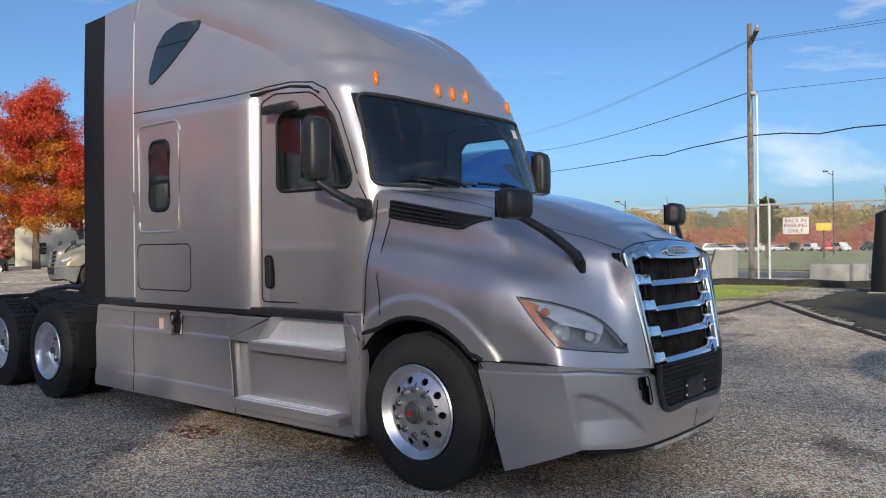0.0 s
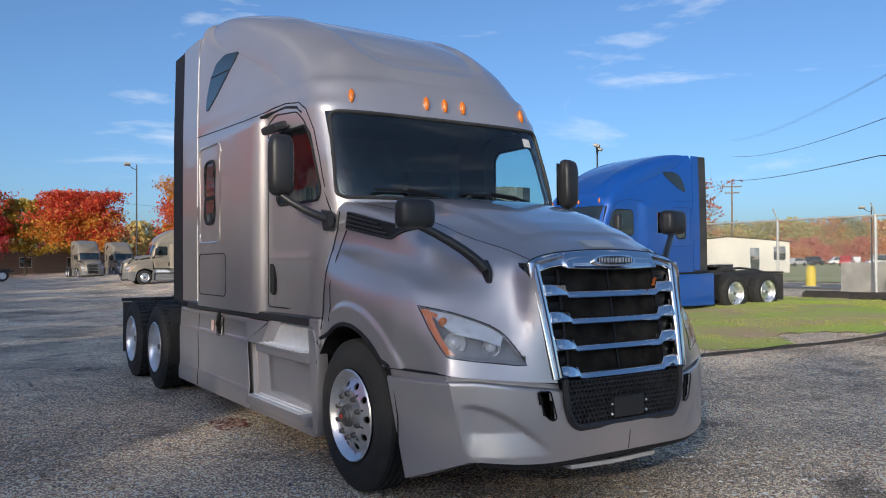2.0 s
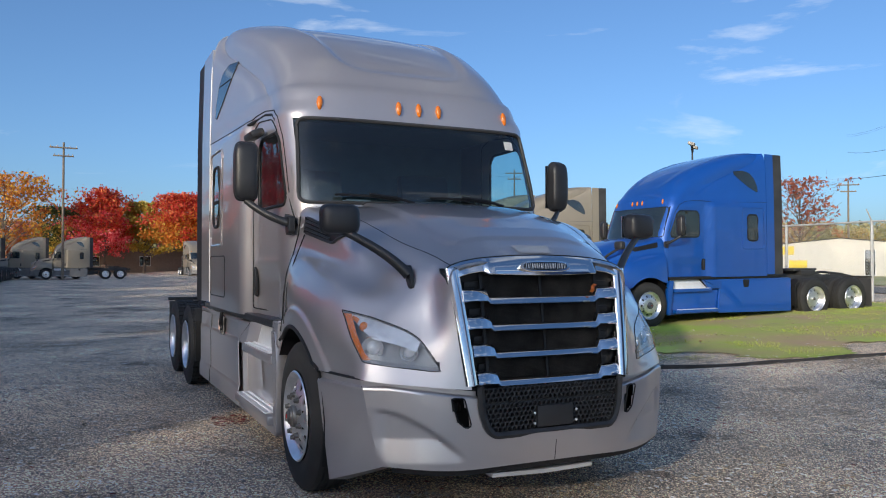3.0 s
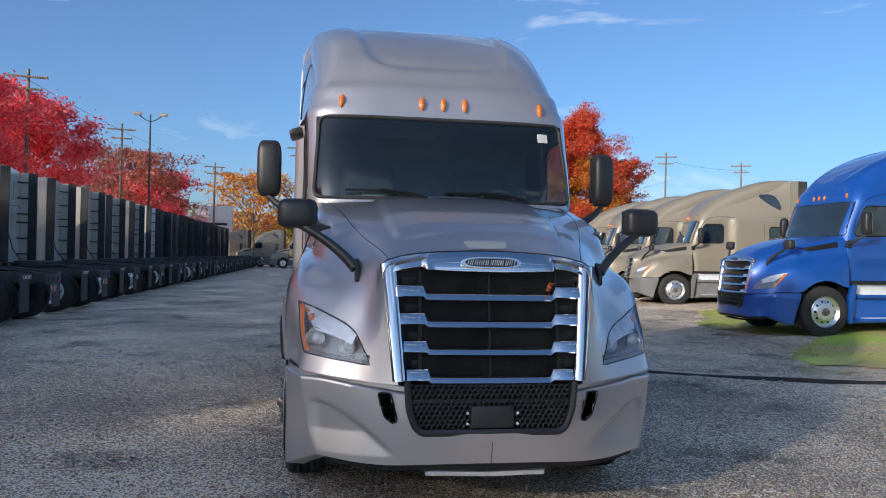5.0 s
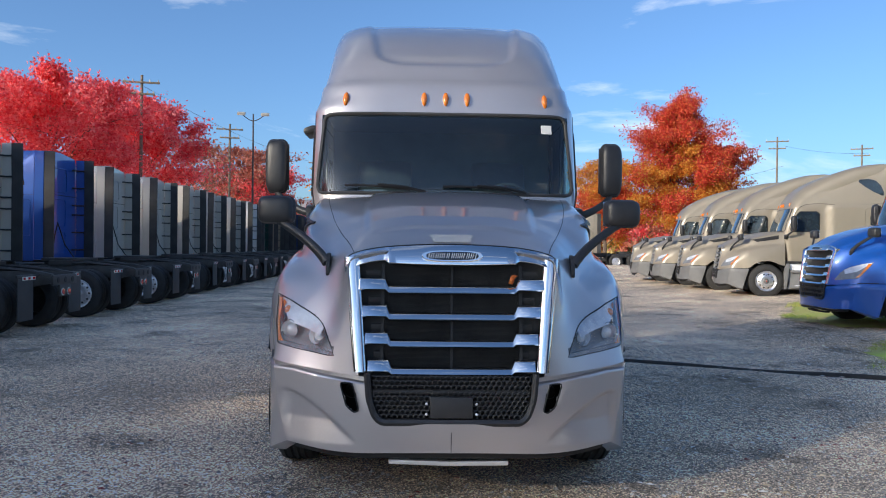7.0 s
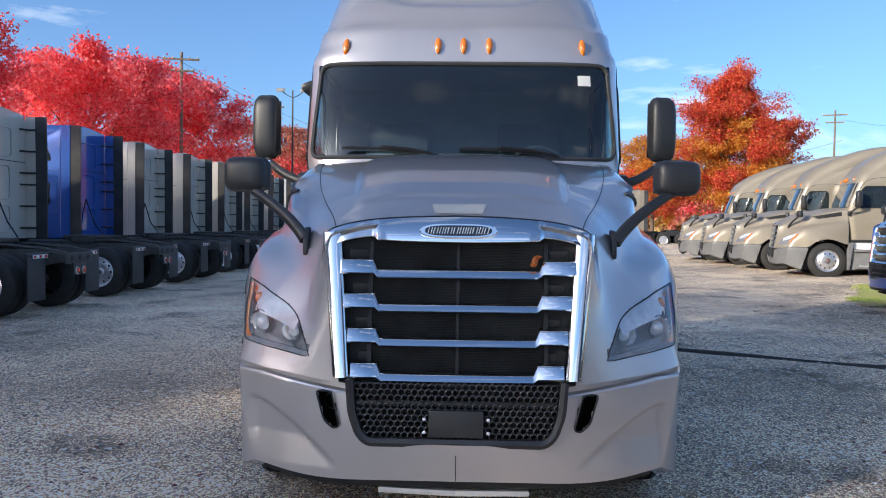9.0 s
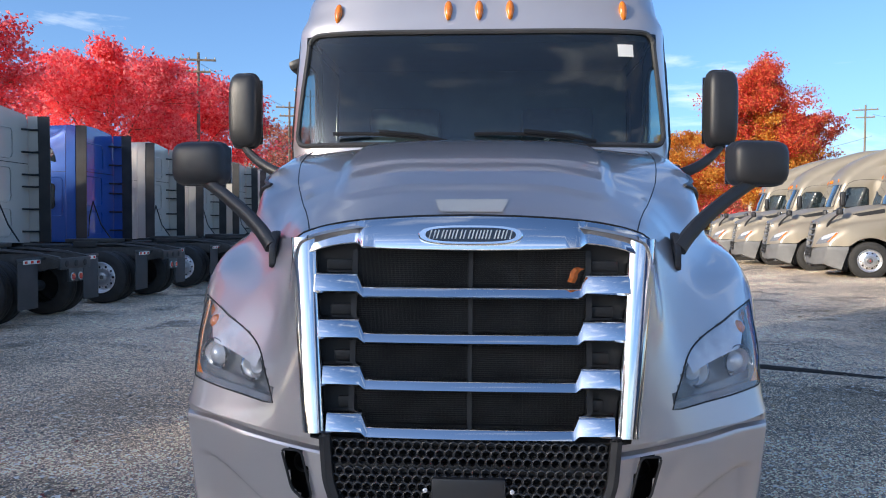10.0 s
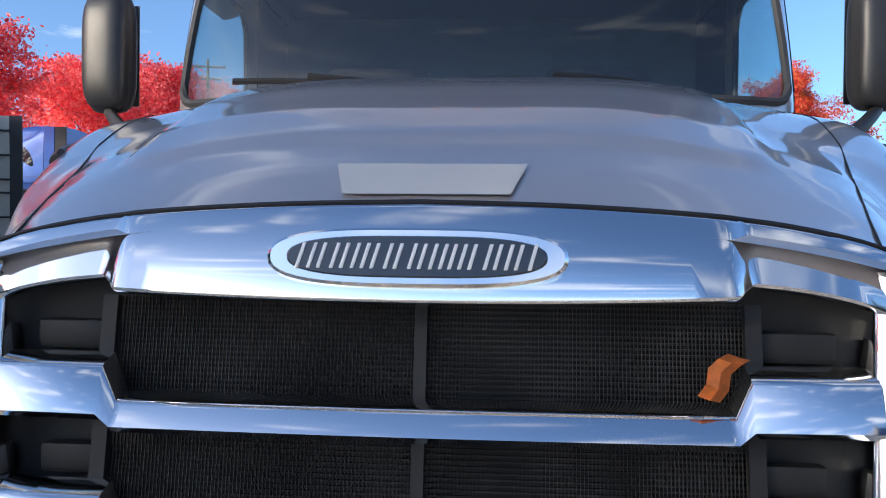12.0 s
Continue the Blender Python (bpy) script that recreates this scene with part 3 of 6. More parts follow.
def tractor(label, body, lower, bright, hi=False, group="", kit=None, axle_shift=0.0, name="tractor_unit", flaps=True):
    """A long-nosed sleeper tractor with a raised roof. bright: the grille's bars."""
    kit = kit if kit is not None else {}
    T = thing(name, label, "truck", group)
    nf, ns, nz = (44, 150, 110) if hi else (14, 26, 34)

    # --- cab, sleeper and roof in one shell
    zs = sorted({round(1.08 + (4.035 - 1.08) * i / nz, 4) for i in range(nz + 1)} | {2.0, 2.66})
    rows = both([[(x, y, z) for x, y in slice_half(z, nf, ns)] for z in zs])
    half = nf + ns

    def keep(i, j):
        if not hi:
            return True
        p = [rows[i][j], rows[i][j + 1], rows[i + 1][j + 1], rows[i + 1][j]]
        x, y, z = (sum(q[k] for q in p) / 4 for k in range(3))
        if 2.0 < z < 2.66 and abs(x) < 1.03 and y < 2.42:
            return False
        return not (abs(x) > 0.9 and inside(y, z, DOOR_GLASS))
    bm = grid(rows, keep)
    top = rows[-1]
    bm.faces.new([bm.verts.new(p) for p in top])
    part("cab_shell", tidy(bm, 0.0008), body, T, smooth=40)
    bm = bmesh.new()
    rear = [(x, z) for z in zs for x in (side_x(REAR, z) - 0.004,)]
    outl = [(x, z) for x, z in rear] + [(-x, z) for x, z in rear[::-1]]
    part("back_wall", prism(outl, 0.03, "y", at=REAR - 0.035), body, T)
    for xa, xb, za, zb in ((-0.55, 0.95, 1.25, 1.85), (-0.55, 0.95, 2.0, 2.75), (-0.62, 1.0, 2.95, 3.6)) if not hi else ():      # pressed panels of the back wall
        part("pressed_panel", tube([(x, REAR + 0.002, z) for x, z in rounded([(xa, za), (xb, za), (xb, zb), (xa, zb)], 0.12)], 0.016, 5, closed=True), body, T)
    if not hi:
        part("panel_joint", boxed(-1.18, 1.18, REAR - 0.004, REAR + 0.004, 2.855, 2.87), NEARBLACK, T)
        part("air_line", tube([(0.25, REAR + 0.05, 1.2), (0.32, REAR + 0.12, 1.7), (0.1, REAR + 0.10, 2.1), (-0.2, REAR + 0.16, 1.5), (-0.1, 5.4, 1.15)], 0.018, 5), PLASTIC, T)
    for s in (-1, 1):
        for z in (1.35, 1.85, 2.35, 2.62, 3.12, 3.62):
            part("extender_strut", tube([(s * 0.96, REAR - 0.005, z), (s * 1.02, REAR + 0.05, z), (s * 1.15, REAR + 0.12, z), (s * 1.15, REAR + 0.27, z)], 0.030, 6, flat=0.8), PLASTIC, T)
    part("cab_floor", boxed(-1.10, 1.10, 1.9, REAR - 0.05, 1.05, 1.10, bevel=0.01), FRAME, T)

    # --- roof seam with the drip rail over the doors
    for s in (-1, 1):
        path = [(4.95, 2.80), (4.2, 2.785), (3.6, 2.772), (3.35, 2.775), (3.1, 2.80), (2.85, 2.805), (2.62, 2.775), (2.46, 2.70), (2.34, 2.52), (2.25, 2.30), (2.15, 2.02)]
        pts = []
        for (y0, z0), (y1, z1) in zip(path, path[1:]):
            for k in range(6):
                t = k / 6
                pts.append((y0 + (y1 - y0) * t, z0 + (z1 - z0) * t))
        part("roof_seam", tube([(s * (side_x(y, z) - 0.001), y, z) for y, z in pts], 0.0058, 6), NEARBLACK, T)
        pts = [(3.26, 2.745), (3.1, 2.765), (2.85, 2.77), (2.65, 2.74), (2.53, 2.68)]
        hi and part("drip_rail", tube([(s * (side_x(y, z) - 0.006), y, z) for y, z in pts], 0.011, 6, flat=1.3), NEARBLACK, T)
        # doors: gap lines, handle, glass and its seal
        door = [(3.19, 1.14), (3.185, 2.68), (3.02, 2.735), (2.62, 2.70), (2.47, 2.60), (2.10, 1.90), (2.045, 1.75), (2.09, 1.14)]
        hi and part("door_gap", outline_tube(rounded(door, 0.05), lambda y, z: side_x(y, z) + 0.002, 0.0055, s), NEARBLACK, T)
        part("door_seal", outline_tube(rounded(DOOR_GLASS, 0.03), side_x, 0.013, s, 1.0), NEARBLACK, T)
        pane = side_plate(rounded(DOOR_GLASS, 0.03), side_x, -0.004 if hi else 0.006, s)
        part("door_glass", pane, TINT if hi else FARGLASS, T)
        part("handle_recess", side_plate(rounded([(3.16, 1.24), (3.16, 1.50), (3.06, 1.50), (3.06, 1.24)], 0.04), side_x, 0.004, s), NEARBLACK, T)
        part("door_handle", boxed(-0.02, 0.02, -0.022, 0.022, -0.115, 0.115, bevel=0.012), PLASTIC, T, at=pose(s * (side_x(3.11, 1.37) + 0.016), 3.11, 1.37))
        # sleeper: window in a raised frame, locker door, roof window
        part("sleeper_frame", outline_tube(rounded([(4.86, 1.71), (4.86, 2.66), (4.19, 2.66), (4.19, 1.71)], 0.09), side_x, 0.013, s, 1.0), body, T)
        win = rounded([(4.66, 1.90), (4.66, 2.50), (4.35, 2.50), (4.35, 1.90)], 0.10)
        part("sleeper_seal", outline_tube(win, side_x, 0.02, s), NEARBLACK, T)
        part("sleeper_glass", side_plate(win, side_x, 0.006, s), FARGLASS, T)
        hi and part("sleeper_glass_bar", boxed(-0.008, 0.008, 4.36, 4.65, 2.13, 2.16), NEARBLACK, T, at=pose(s * (side_x(4.5, 2.1) + 0.006), 0, 0))
        hi and part("locker_door", outline_tube(rounded([(4.89, 1.20), (4.89, 1.60), (4.03, 1.60), (4.03, 1.20)], 0.07), side_x, 0.0055, s), NEARBLACK, T)
        ow = rounded([(4.70, 3.04), (4.68, 3.16), (4.60, 3.34), (4.48, 3.465), (4.31, 3.52), (4.06, 3.505), (4.04, 3.43), (4.19, 3.30), (4.41, 3.15), (4.64, 3.03)], 0.025)
        part("roof_window", side_plate(ow, side_x, 0.007, s), FARGLASS, T)
        hi and part("roof_window_seal", outline_tube(ow, side_x, 0.008, s), NEARBLACK, T)
        hi and part("roof_window_bar", tube([(s * (side_x(y, 3.345) + 0.008), y, 3.345) for y in (4.59, 4.48, 4.37, 4.26, 4.16)], 0.005, 5), NEARBLACK, T)
        # side extender and its rubber edge
        zz = [1.12 + ((3.83 if hi else 3.93) - 1.12) * k / 14 for k in range(15)]
        wx = [max(side_x(REAR, min(z, 3.6)), 1.195) - 0.02 * max(0, z - 3.6) for z in zz]
        for nm, ya, yb, mat, shrink in (("side_extender", 4.955, 5.50 if hi else 5.19, body, 0.0), ("extender_rubber", 5.502 if hi else 5.192, 5.93 if hi else 5.46, NEARBLACK if hi else FADED_RUBBER, 0.012)):
            ring = [[(s * (w - shrink), ya, z - 0.02 * (ya - 4.95)), (s * (w - shrink), yb, z - 0.02 * (yb - 4.95)), (s * (w - shrink - 0.03), yb, z - 0.02 * (yb - 4.95)), (s * (w - shrink - 0.03), ya, z - 0.02 * (ya - 4.95))] for w, z in zip(wx, zz)]
            bm = grid(ring, closed=True)
            bm.faces.new([bm.verts.new(p) for p in ring[-1]])
            part(nm, tidy(bm), mat, T, smooth=30)
        hi and part("extender_seam", tube([(s * (w + 0.001), 4.950, z) for w, z in zip(wx, zz) if z < 3.82], 0.006, 6), SILVER, T)
        # chassis skirt, steps
        sx = 1.185
        back = 5.74 if bright else 5.0
        part("skirt" if not hi else "skirt_core", prism(rounded([(back, 1.015), (back, .24), (3.47, .27), (3.55, 1.015)], 0.02), 0.05, "x", 0.008, at=s * (sx - (0.03 if hi else 0)) - (0.05 if s > 0 else 0)), lower if not hi else body, T)
        if hi:                              # pressed panel with two creases that run out towards the rear
            rows_s = []
            for k in range(41):
                q = k / 40
                c = min(1.0, max(0.0, q - 0.10) / 0.12)
                rows_s.append([(s * x, (5.76 - (5.76 - y1) * q), z) for x, z, y1 in (
                    (1.150, 1.018, 3.575), (1.170, 1.012, 3.575), (1.176, .94, 3.57), (1.180, .85 , 3.56), (1.181 + .007 * c, .835, 3.56), (1.190 + .002 * c, .81, 3.555), (1.190, .70, 3.55),
                    (1.188, .52, 3.52), (1.188, .425, 3.50), (1.190 + .009 * c, .405, 3.495), (1.199 + .004 * c, .38, 3.49), (1.202, .30, 3.47), (1.200, .245, 3.46), (1.180, .238, 3.46))])
            part("skirt", tidy(grid(rows_s)), body, T, smooth=25)
            for yy, yz in ((5.05, 5.03), (3.57, 3.48)):
                part("skirt_joint", tube([(s * 1.1785, yy, 1.005), (s * 1.183, yy + (yz - yy) * 0.25, .85), (s * 1.1925, yy + (yz - yy) * 0.3, .80), (s * 1.190, yy + (yz - yy) * 0.8, .43), (s * 1.204, yz, .38), (s * 1.204, yz, .26)], 0.0035, 5), SILVER if yy < 4 else NEARBLACK, T)
            part("sill_strip", boxed(min(s * 1.10, s * 1.203), max(s * 1.10, s * 1.203), 2.10, 3.455, .245, .312, bevel=0.012), body, T)
        part("skirt_top", boxed(min(s * 0.95, s * (sx + 0.004)), max(s * 0.95, s * (sx + 0.004)), 3.5, back - 0.04, 0.985, 1.03, bevel=0.01), body if hi else lower, T)
        part("step_panel", prism(rounded([(3.60, .80), (3.57, .28), (2.08, .27), (2.16, .80)], 0.02), 0.03, "x", 0.006, at=s * (1.11 if hi else 1.12) - (0.03 if s > 0 else 0)), body if hi else lower, T)
        part("upper_step_side", prism(rounded([(3.57, 1.025), (3.555, .82), (3.22, .82), (3.02, 1.025)], 0.02), 0.06, "x", 0.012, at=s * 1.195 - (0.06 if s > 0 else 0)), body if hi else lower, T)
        hi and part("step_return", grid([[(s * 1.19, 3.215, .822), (s * 1.19, 3.01, 1.03)], [(s * 1.08, 3.19, .822), (s * 1.08, 2.96, 1.03)]]), body if hi else lower, T)
        hi and part("step_return", grid([[(s * 1.205, 2.17, .80), (s * 1.205, 2.16, 1.04)], [(s * 1.08, 2.24, .80), (s * 1.08, 2.19, 1.04)]]), body if hi else lower, T)
        part("step_riser", prism([(3.22, .84), (2.99, 1.03), (2.15, 1.03), (2.21, .84)], 0.02, "x", 0.004, at=s * 1.10 - (0.02 if s > 0 else 0)), STEEL, T, "bright aluminium step riser")
        for nm, ya, yb, z, xo in (("upper_step", 2.2, 3.28, .835, 1.215), ("lower_step", 2.22, 3.47, .375, 1.235)):
            st = part(nm, boxed(min(s * 1.02, s * xo), max(s * 1.02, s * xo), ya, yb, z - 0.075, z, bevel=0.02), body if hi else lower, T)
            part("tread_plate", boxed(min(s * 1.05, s * (xo - 0.012)), max(s * 1.05, s * (xo - 0.012)), ya + 0.12, yb - 0.04, z - 0.004, z + 0.008, bevel=0.003), STEEL, st, "perforated aluminium tread")
            if hi:
                bm = bmesh.new()
                for k in range(26):
                    for q in range(3):
                        yy, xx = ya + 0.16 + (yb - ya - 0.24) * k / 25, s * (1.075 + 0.05 * q)
                        bmesh.ops.create_cone(bm, segments=8, radius1=0.014, radius2=0.010, depth=0.008, cap_ends=True, matrix=Matrix.Translation((xx, yy, z + 0.011)))
                part("tread_studs", bm, STEEL, st)["kind"] = "stuff"
        part("front_pillar", prism(rounded([(2.19, 1.02), (2.10, .27), (2.03, .27), (2.02, .80), (2.06, .95), (2.10, 1.02)], 0.015), 0.09, "x", 0.012, at=s * 1.215 - (0.09 if s > 0 else 0)), body if hi else lower, T)
        hi and part("fender_rear", prism(rounded([(2.20, 1.10), (2.20, .98), (2.02, .90), (2.02, 1.10)], 0.02), 0.10, "x", 0.02, at=s * 1.205 - (0.10 if s > 0 else 0)), body, T)
        part("sill", boxed(min(s * 1.0, s * 1.195), max(s * 1.0, s * 1.195), 2.1, 5.45, 1.035, 1.10, bevel=0.02), NEARBLACK if not hi else PLASTIC, T)
        # fuel filler and its flap
        part("filler_recess", prism(rounded([(4.42, 1.012), (4.39, .83), (4.25, .83), (4.22, 1.012)], 0.04), 0.012, "x", 0.003, at=s * (sx + 0.004) - 0.006), NEARBLACK, T)
        if hi:
            part("filler_hook", tube([(s * (sx + 0.03), 4.25, 1.05), (s * (sx + 0.035), 4.27, .98), (s * (sx + 0.03), 4.33, .92), (s * (sx + 0.025), 4.32, .86)], 0.018, 8, flat=0.6), PLASTIC, T)
            part("filler_bracket", tube([(s * (sx + 0.012), 4.23, 1.0), (s * (sx + 0.02), 4.22, .83), (s * (sx + 0.02), 4.36, .82), (s * (sx + 0.012), 4.37, .98)], 0.012, 6), NUT, T)

    # --- windscreen with its seal
    def screen_row(z, nx, push=0.0):
        yf, a, ln, n, wr = interp(z, SLICE)
        edge = float(interp(yf + ln, DOOR_W)[0]) * wr / 1.222
        out = []
        for k in range(-nx, nx + 1):
            x = 1.035 * k / nx
            t = 1 - (1 - (abs(x) / edge) ** n) ** (1 / n)
            out.append((x, yf + ln * t - push, z))
        return out
    nx = 24 if hi else 8
    rows_w = [screen_row(1.995 + 0.67 * k / (10 if hi else 4), nx, -0.004 if hi else 0.006) for k in range((10 if hi else 4) + 1)]
    part("windscreen", grid(rows_w), TINT if hi else FARGLASS, T)
    rim = rounded([(-1.04, 1.988), (1.04, 1.988), (1.005, 2.660), (-1.005, 2.660)], 0.075, 6)
    pts = []
    for (x0, z0), (x1, z1) in zip(rim, rim[1:] + rim[:1]):
        n = max(1, int(abs(x1 - x0) / 0.08), int(abs(z1 - z0) / 0.12))
        for k in range(n):
            x, z = x0 + (x1 - x0) * k / n, z0 + (z1 - z0) * k / n
            yf, a, ln, nn, wr = interp(z, SLICE)
            edge = float(interp(yf + ln, DOOR_W)[0]) * wr / 1.222
            pts.append((x, yf + ln * (1 - (1 - min(1, abs(x) / edge) ** nn) ** (1 / nn)) - 0.002, z))
    part("windscreen_seal", tube(pts, 0.015 if hi else 0.009, 6, closed=True), FADED_RUBBER if hi else NEARBLACK, T)
    for x0, x1 in ((-0.80, -0.28), (-0.02, 0.52)) if hi else ():
        w = new("wiper")
        w.parent = T
        p0, p1 = Vector((x1, 1.905, 2.015)), Vector((x0, 1.915, 2.045))
        part("wiper_blade", tube([p0 + (p1 - p0) * k / 4 + Vector((0, 0, 0.012 * math.sin(k / 4 * math.pi))) for k in range(5)], 0.011, 6), NEARBLACK, w)
        part("wiper_arm", tube([(x1 + 0.12, 1.91, 2.0), (x1 - 0.05, 1.885, 2.035), ((x0 + x1) / 2, 1.888, 2.055)], 0.012, 6), NEARBLACK, w)

    # --- marker lamps on the brow
    for x in (-.83, -.178, 0, .178, .83):
        yf, a, ln, n, wr = interp(2.787, SLICE)
        w = (2.787 - 2.70) / 0.12
        w = w * w * (3 - 2 * w)
        edge = (float(interp(yf + ln, DOOR_W)[0]) * wr / 1.222) * (1 - w) + a * w
        y = yf + ln * (1 - (1 - (abs(x) / edge) ** n) ** (1 / n))
        bm = bmesh.new()
        bmesh.ops.create_uvsphere(bm, u_segments=14, v_segments=8, radius=1)
        for v in bm.verts:
            v.co = Vector((v.co.x * 0.026, v.co.y * 0.022, v.co.z * 0.060 * (1 - 0.25 * v.co.x * 0)))
            if v.co.z < 0:
                v.co.x *= 0.85
        part("marker_lamp", bm, AMBER, T, "amber marker lamp", at=pose(x, y - 0.010, 2.787, -12, 0, (-1 if x < 0 else 1) * (22 if abs(x) > .5 else 2)))

    # --- hood and wings
    nw, nyw = (120, 110) if hi else (24, 20)
    ys = [0.285 + (2.06 - 0.285) * (k / nyw) for k in range(nyw + 1)]
    rows_h = both([[(x, y + lean(y, z), z) for x, y, z in wing_section(y, nw)] for y in ys])

    def keep_h(i, j):
        if not hi:
            return True
        p = [rows_h[i][j], rows_h[i][j + 1], rows_h[i + 1][j + 1], rows_h[i + 1][j]]
        x, y, z = (sum(q[k] for q in p) / 4 for k in range(3))
        return not (in_lamp(y - lean(y, z), z) and abs(x) > 0.6)
    part("hood", tidy(grid(rows_h, keep_h)), body, T, smooth=50)
    part("hood_front", prism([(x * 0.96, z - 0.02) for x, y, z in rows_h[0]], 0.01, "y", at=0.40), NEARBLACK, T)
    for s in (-1, 1):
        hi and part("arch_lip", tube([(s * (wing_section(y, 24)[-1][0] - 0.004), y, wing_section(y, 24)[-1][2]) for y in (1.0 + 1.06 * k / 24 for k in range(25))], 0.016, 8), NEARBLACK, T)
        arch = []
        for k in range(17):
            a = math.radians(200 - 220 * k / 16)
            arch.append([(s * x, ARCH_Y + math.cos(a) * (ARCH_R + 0.01), AXLE_Z + math.sin(a) * (ARCH_R + 0.01)) for x in (1.19, 0.72)])
        part("wheel_arch_liner", grid(arch), NEARBLACK, T)
        # side vent behind the wing, with louvres
        def vent_edges(q):
            y = 1.90 - 0.78 * q
            zt = 1.868 - 0.145 * q
            zb = 1.755 - 0.118 * q if q < 0.78 else 1.663 + (zt - 1.663) * (q - 0.78) / 0.22
            return y, zb, zt
        rows_v = []
        for k in range(25):
            y, zb, zt = vent_edges(k / 24)
            rows_v.append([(s * (wing_x(y, zb + (zt - zb) * i / 6) + 0.004), y, zb + (zt - zb) * i / 6) for i in range(7)])
        part("vent", grid(rows_v), NEARBLACK, T)
        if hi:
            ring = [(vent_edges(k / 24)[0], vent_edges(k / 24)[2]) for k in range(25)] + [(vent_edges(1 - k / 24)[0], vent_edges(1 - k / 24)[1]) for k in range(25)]
            part("vent_rim", tube([(s * (wing_x(y, z) + 0.006), y, z) for y, z in ring], 0.010, 6, closed=True), PLASTIC, T)
            for k in range(3):
                pts = []
                for q in range(16):
                    y, zb, zt = vent_edges(0.02 + 0.70 * q / 15 * (1 - 0.1 * k))
                    z = zb + (zt - zb) * (0.25 + 0.27 * k)
                    pts.append((s * (wing_x(y, z) + 0.010), y, z))
                part("louvre", tube(pts, 0.011, 6, flat=0.7), PLASTIC, T)
        # seam between hood and wing, and hood and cowl
        pts = []
        for k in range(18):
            y = 0.29 + 1.745 * k / 17
            p = wing_section(y, 70)[22]
            pts.append((s * p[0], y + lean(y, p[2]), p[2] + 0.0005))
        hi and part("hood_seam", tube(pts, 0.0022, 5), NEARBLACK, T)
        p = [(s * (wing_x(2.02, z) + 0.004), 2.02, z) for z in (1.88, 1.75, 1.6, 1.45, 1.3, 1.15, 1.03)]
        hi and part("cowl_seam", tube(p, 0.005, 5), NEARBLACK, T)
        p = [(s * (wing_x(y, z) + 0.0035), y, z) for y, z in ((1.90, 1.74), (1.905, 1.55), (1.90, 1.35), (1.86, 1.20), (1.84, 1.10))]
        hi and part("wing_seam", tube(p, 0.0045, 5), NEARBLACK, T)
        # headlamp
        H = new("headlamp")
        H.parent = T
        lamp_edge = [(y, lamp_top(y)) for y in (0.346 + 0.468 * k / 30 for k in range(31))] + [(y, lamp_low(y)) for y in (0.81 - 0.46 * k / 30 for k in range(30))]
        if hi:
            part("lamp_body", lamp_patch(0.347, 0.813, push=-0.085, side=s), LAMPGREY, H)
            part("lamp_rim", tube([(s * (wing_x(y, z) - 0.02), y + lean(y, z) + 0.02, z) for y, z in lamp_edge], 0.022, 6, closed=True), LAMPGREY, H)
            part("lens", lamp_patch(0.346, 0.814, push=0.003, side=s), LAMPGLASS, H, "slightly hazy clear headlamp lens").visible_shadow = False
            part("amber_reflector", amber_patch(-0.004, s), AMBER, H, "amber side indicator")
            bm = bmesh.new()
            bmesh.ops.create_uvsphere(bm, u_segments=12, v_segments=8, radius=0.030)
            part("amber_bulb", bm, AMBER, H, at=pose(s * 1.02, 0.675, 1.155))
            part("indicator_bulb", lamp_patch(0.690, 0.735, 0.58, 0.78, ny=6, nz=4, push=-0.016, side=s), AMBER, H, "small amber indicator bulb")
            part("bright_brow", lamp_patch(0.43, 0.80, 0.56, 0.97, push=-0.022, side=s), LAMPSILVER, H)
            part("lower_ledge", lamp_patch(0.42, 0.58, 0.02, 0.20, push=-0.035, side=s), LAMPGREY, H)
            for x, y, z, r in ((0.998, 0.600, 1.037, 0.062), (0.815, 0.490, 1.015, 0.052)):
                bm = lathe([(0.0, 0.3 * r), (0.012, 0.62 * r), (0.03, 0.9 * r), (0.05, r), (0.056, r * 1.06), (0.05, r * 1.1)], 28)
                part("reflector", bm, CHROME, H, at=pose(s * (x - 0.02), y + 0.03, z, 0, 0, -62 if s > 0 else 242))
                bm = bmesh.new()
                bmesh.ops.create_uvsphere(bm, u_segments=16, v_segments=10, radius=r * 0.66)
                part("projector", bm, LAMPSILVER, H, at=pose(s * (x - 0.012), y + 0.016, z))
            part("lamp_seal", tube([(s * (wing_x(y, z) + 0.001), y + lean(y, z), z) for y, z in lamp_edge], 0.0032, 6, closed=True), NEARBLACK, H)
        else:
            part("lens", lamp_patch(0.35, 0.813, push=0.006, ny=9, nz=3, side=s), LAMPGREY, H)
            part("bright_brow", lamp_patch(0.45, 0.79, 0.52, 0.96, push=0.009, ny=9, nz=3, side=s), LAMPSILVER, H)
            part("amber_reflector", amber_patch(0.012, s), AMBER, H)

    # --- bumper
    n_s, n_v = (100, 56) if hi else (18, 10)
    rows_b = both([[bumper_point(k / n_s, i / n_v) for k in range(n_s + 1)] for i in range(n_v + 1)])

    def keep_b(i, j):
        p = [rows_b[i][j], rows_b[i][j + 1], rows_b[i + 1][j + 1], rows_b[i + 1][j]]
        x, y, z = (sum(q[k] for q in p) / 4 for k in range(3))
        if abs(x) > 0.7:
            return True
        return not (inside(x, z, LOWER_OPEN) or (hi and inside(abs(x), z, SLOT)))
    bp = part("bumper", tidy(grid(rows_b, keep_b)), body if lower is None else lower, T, smooth=27)
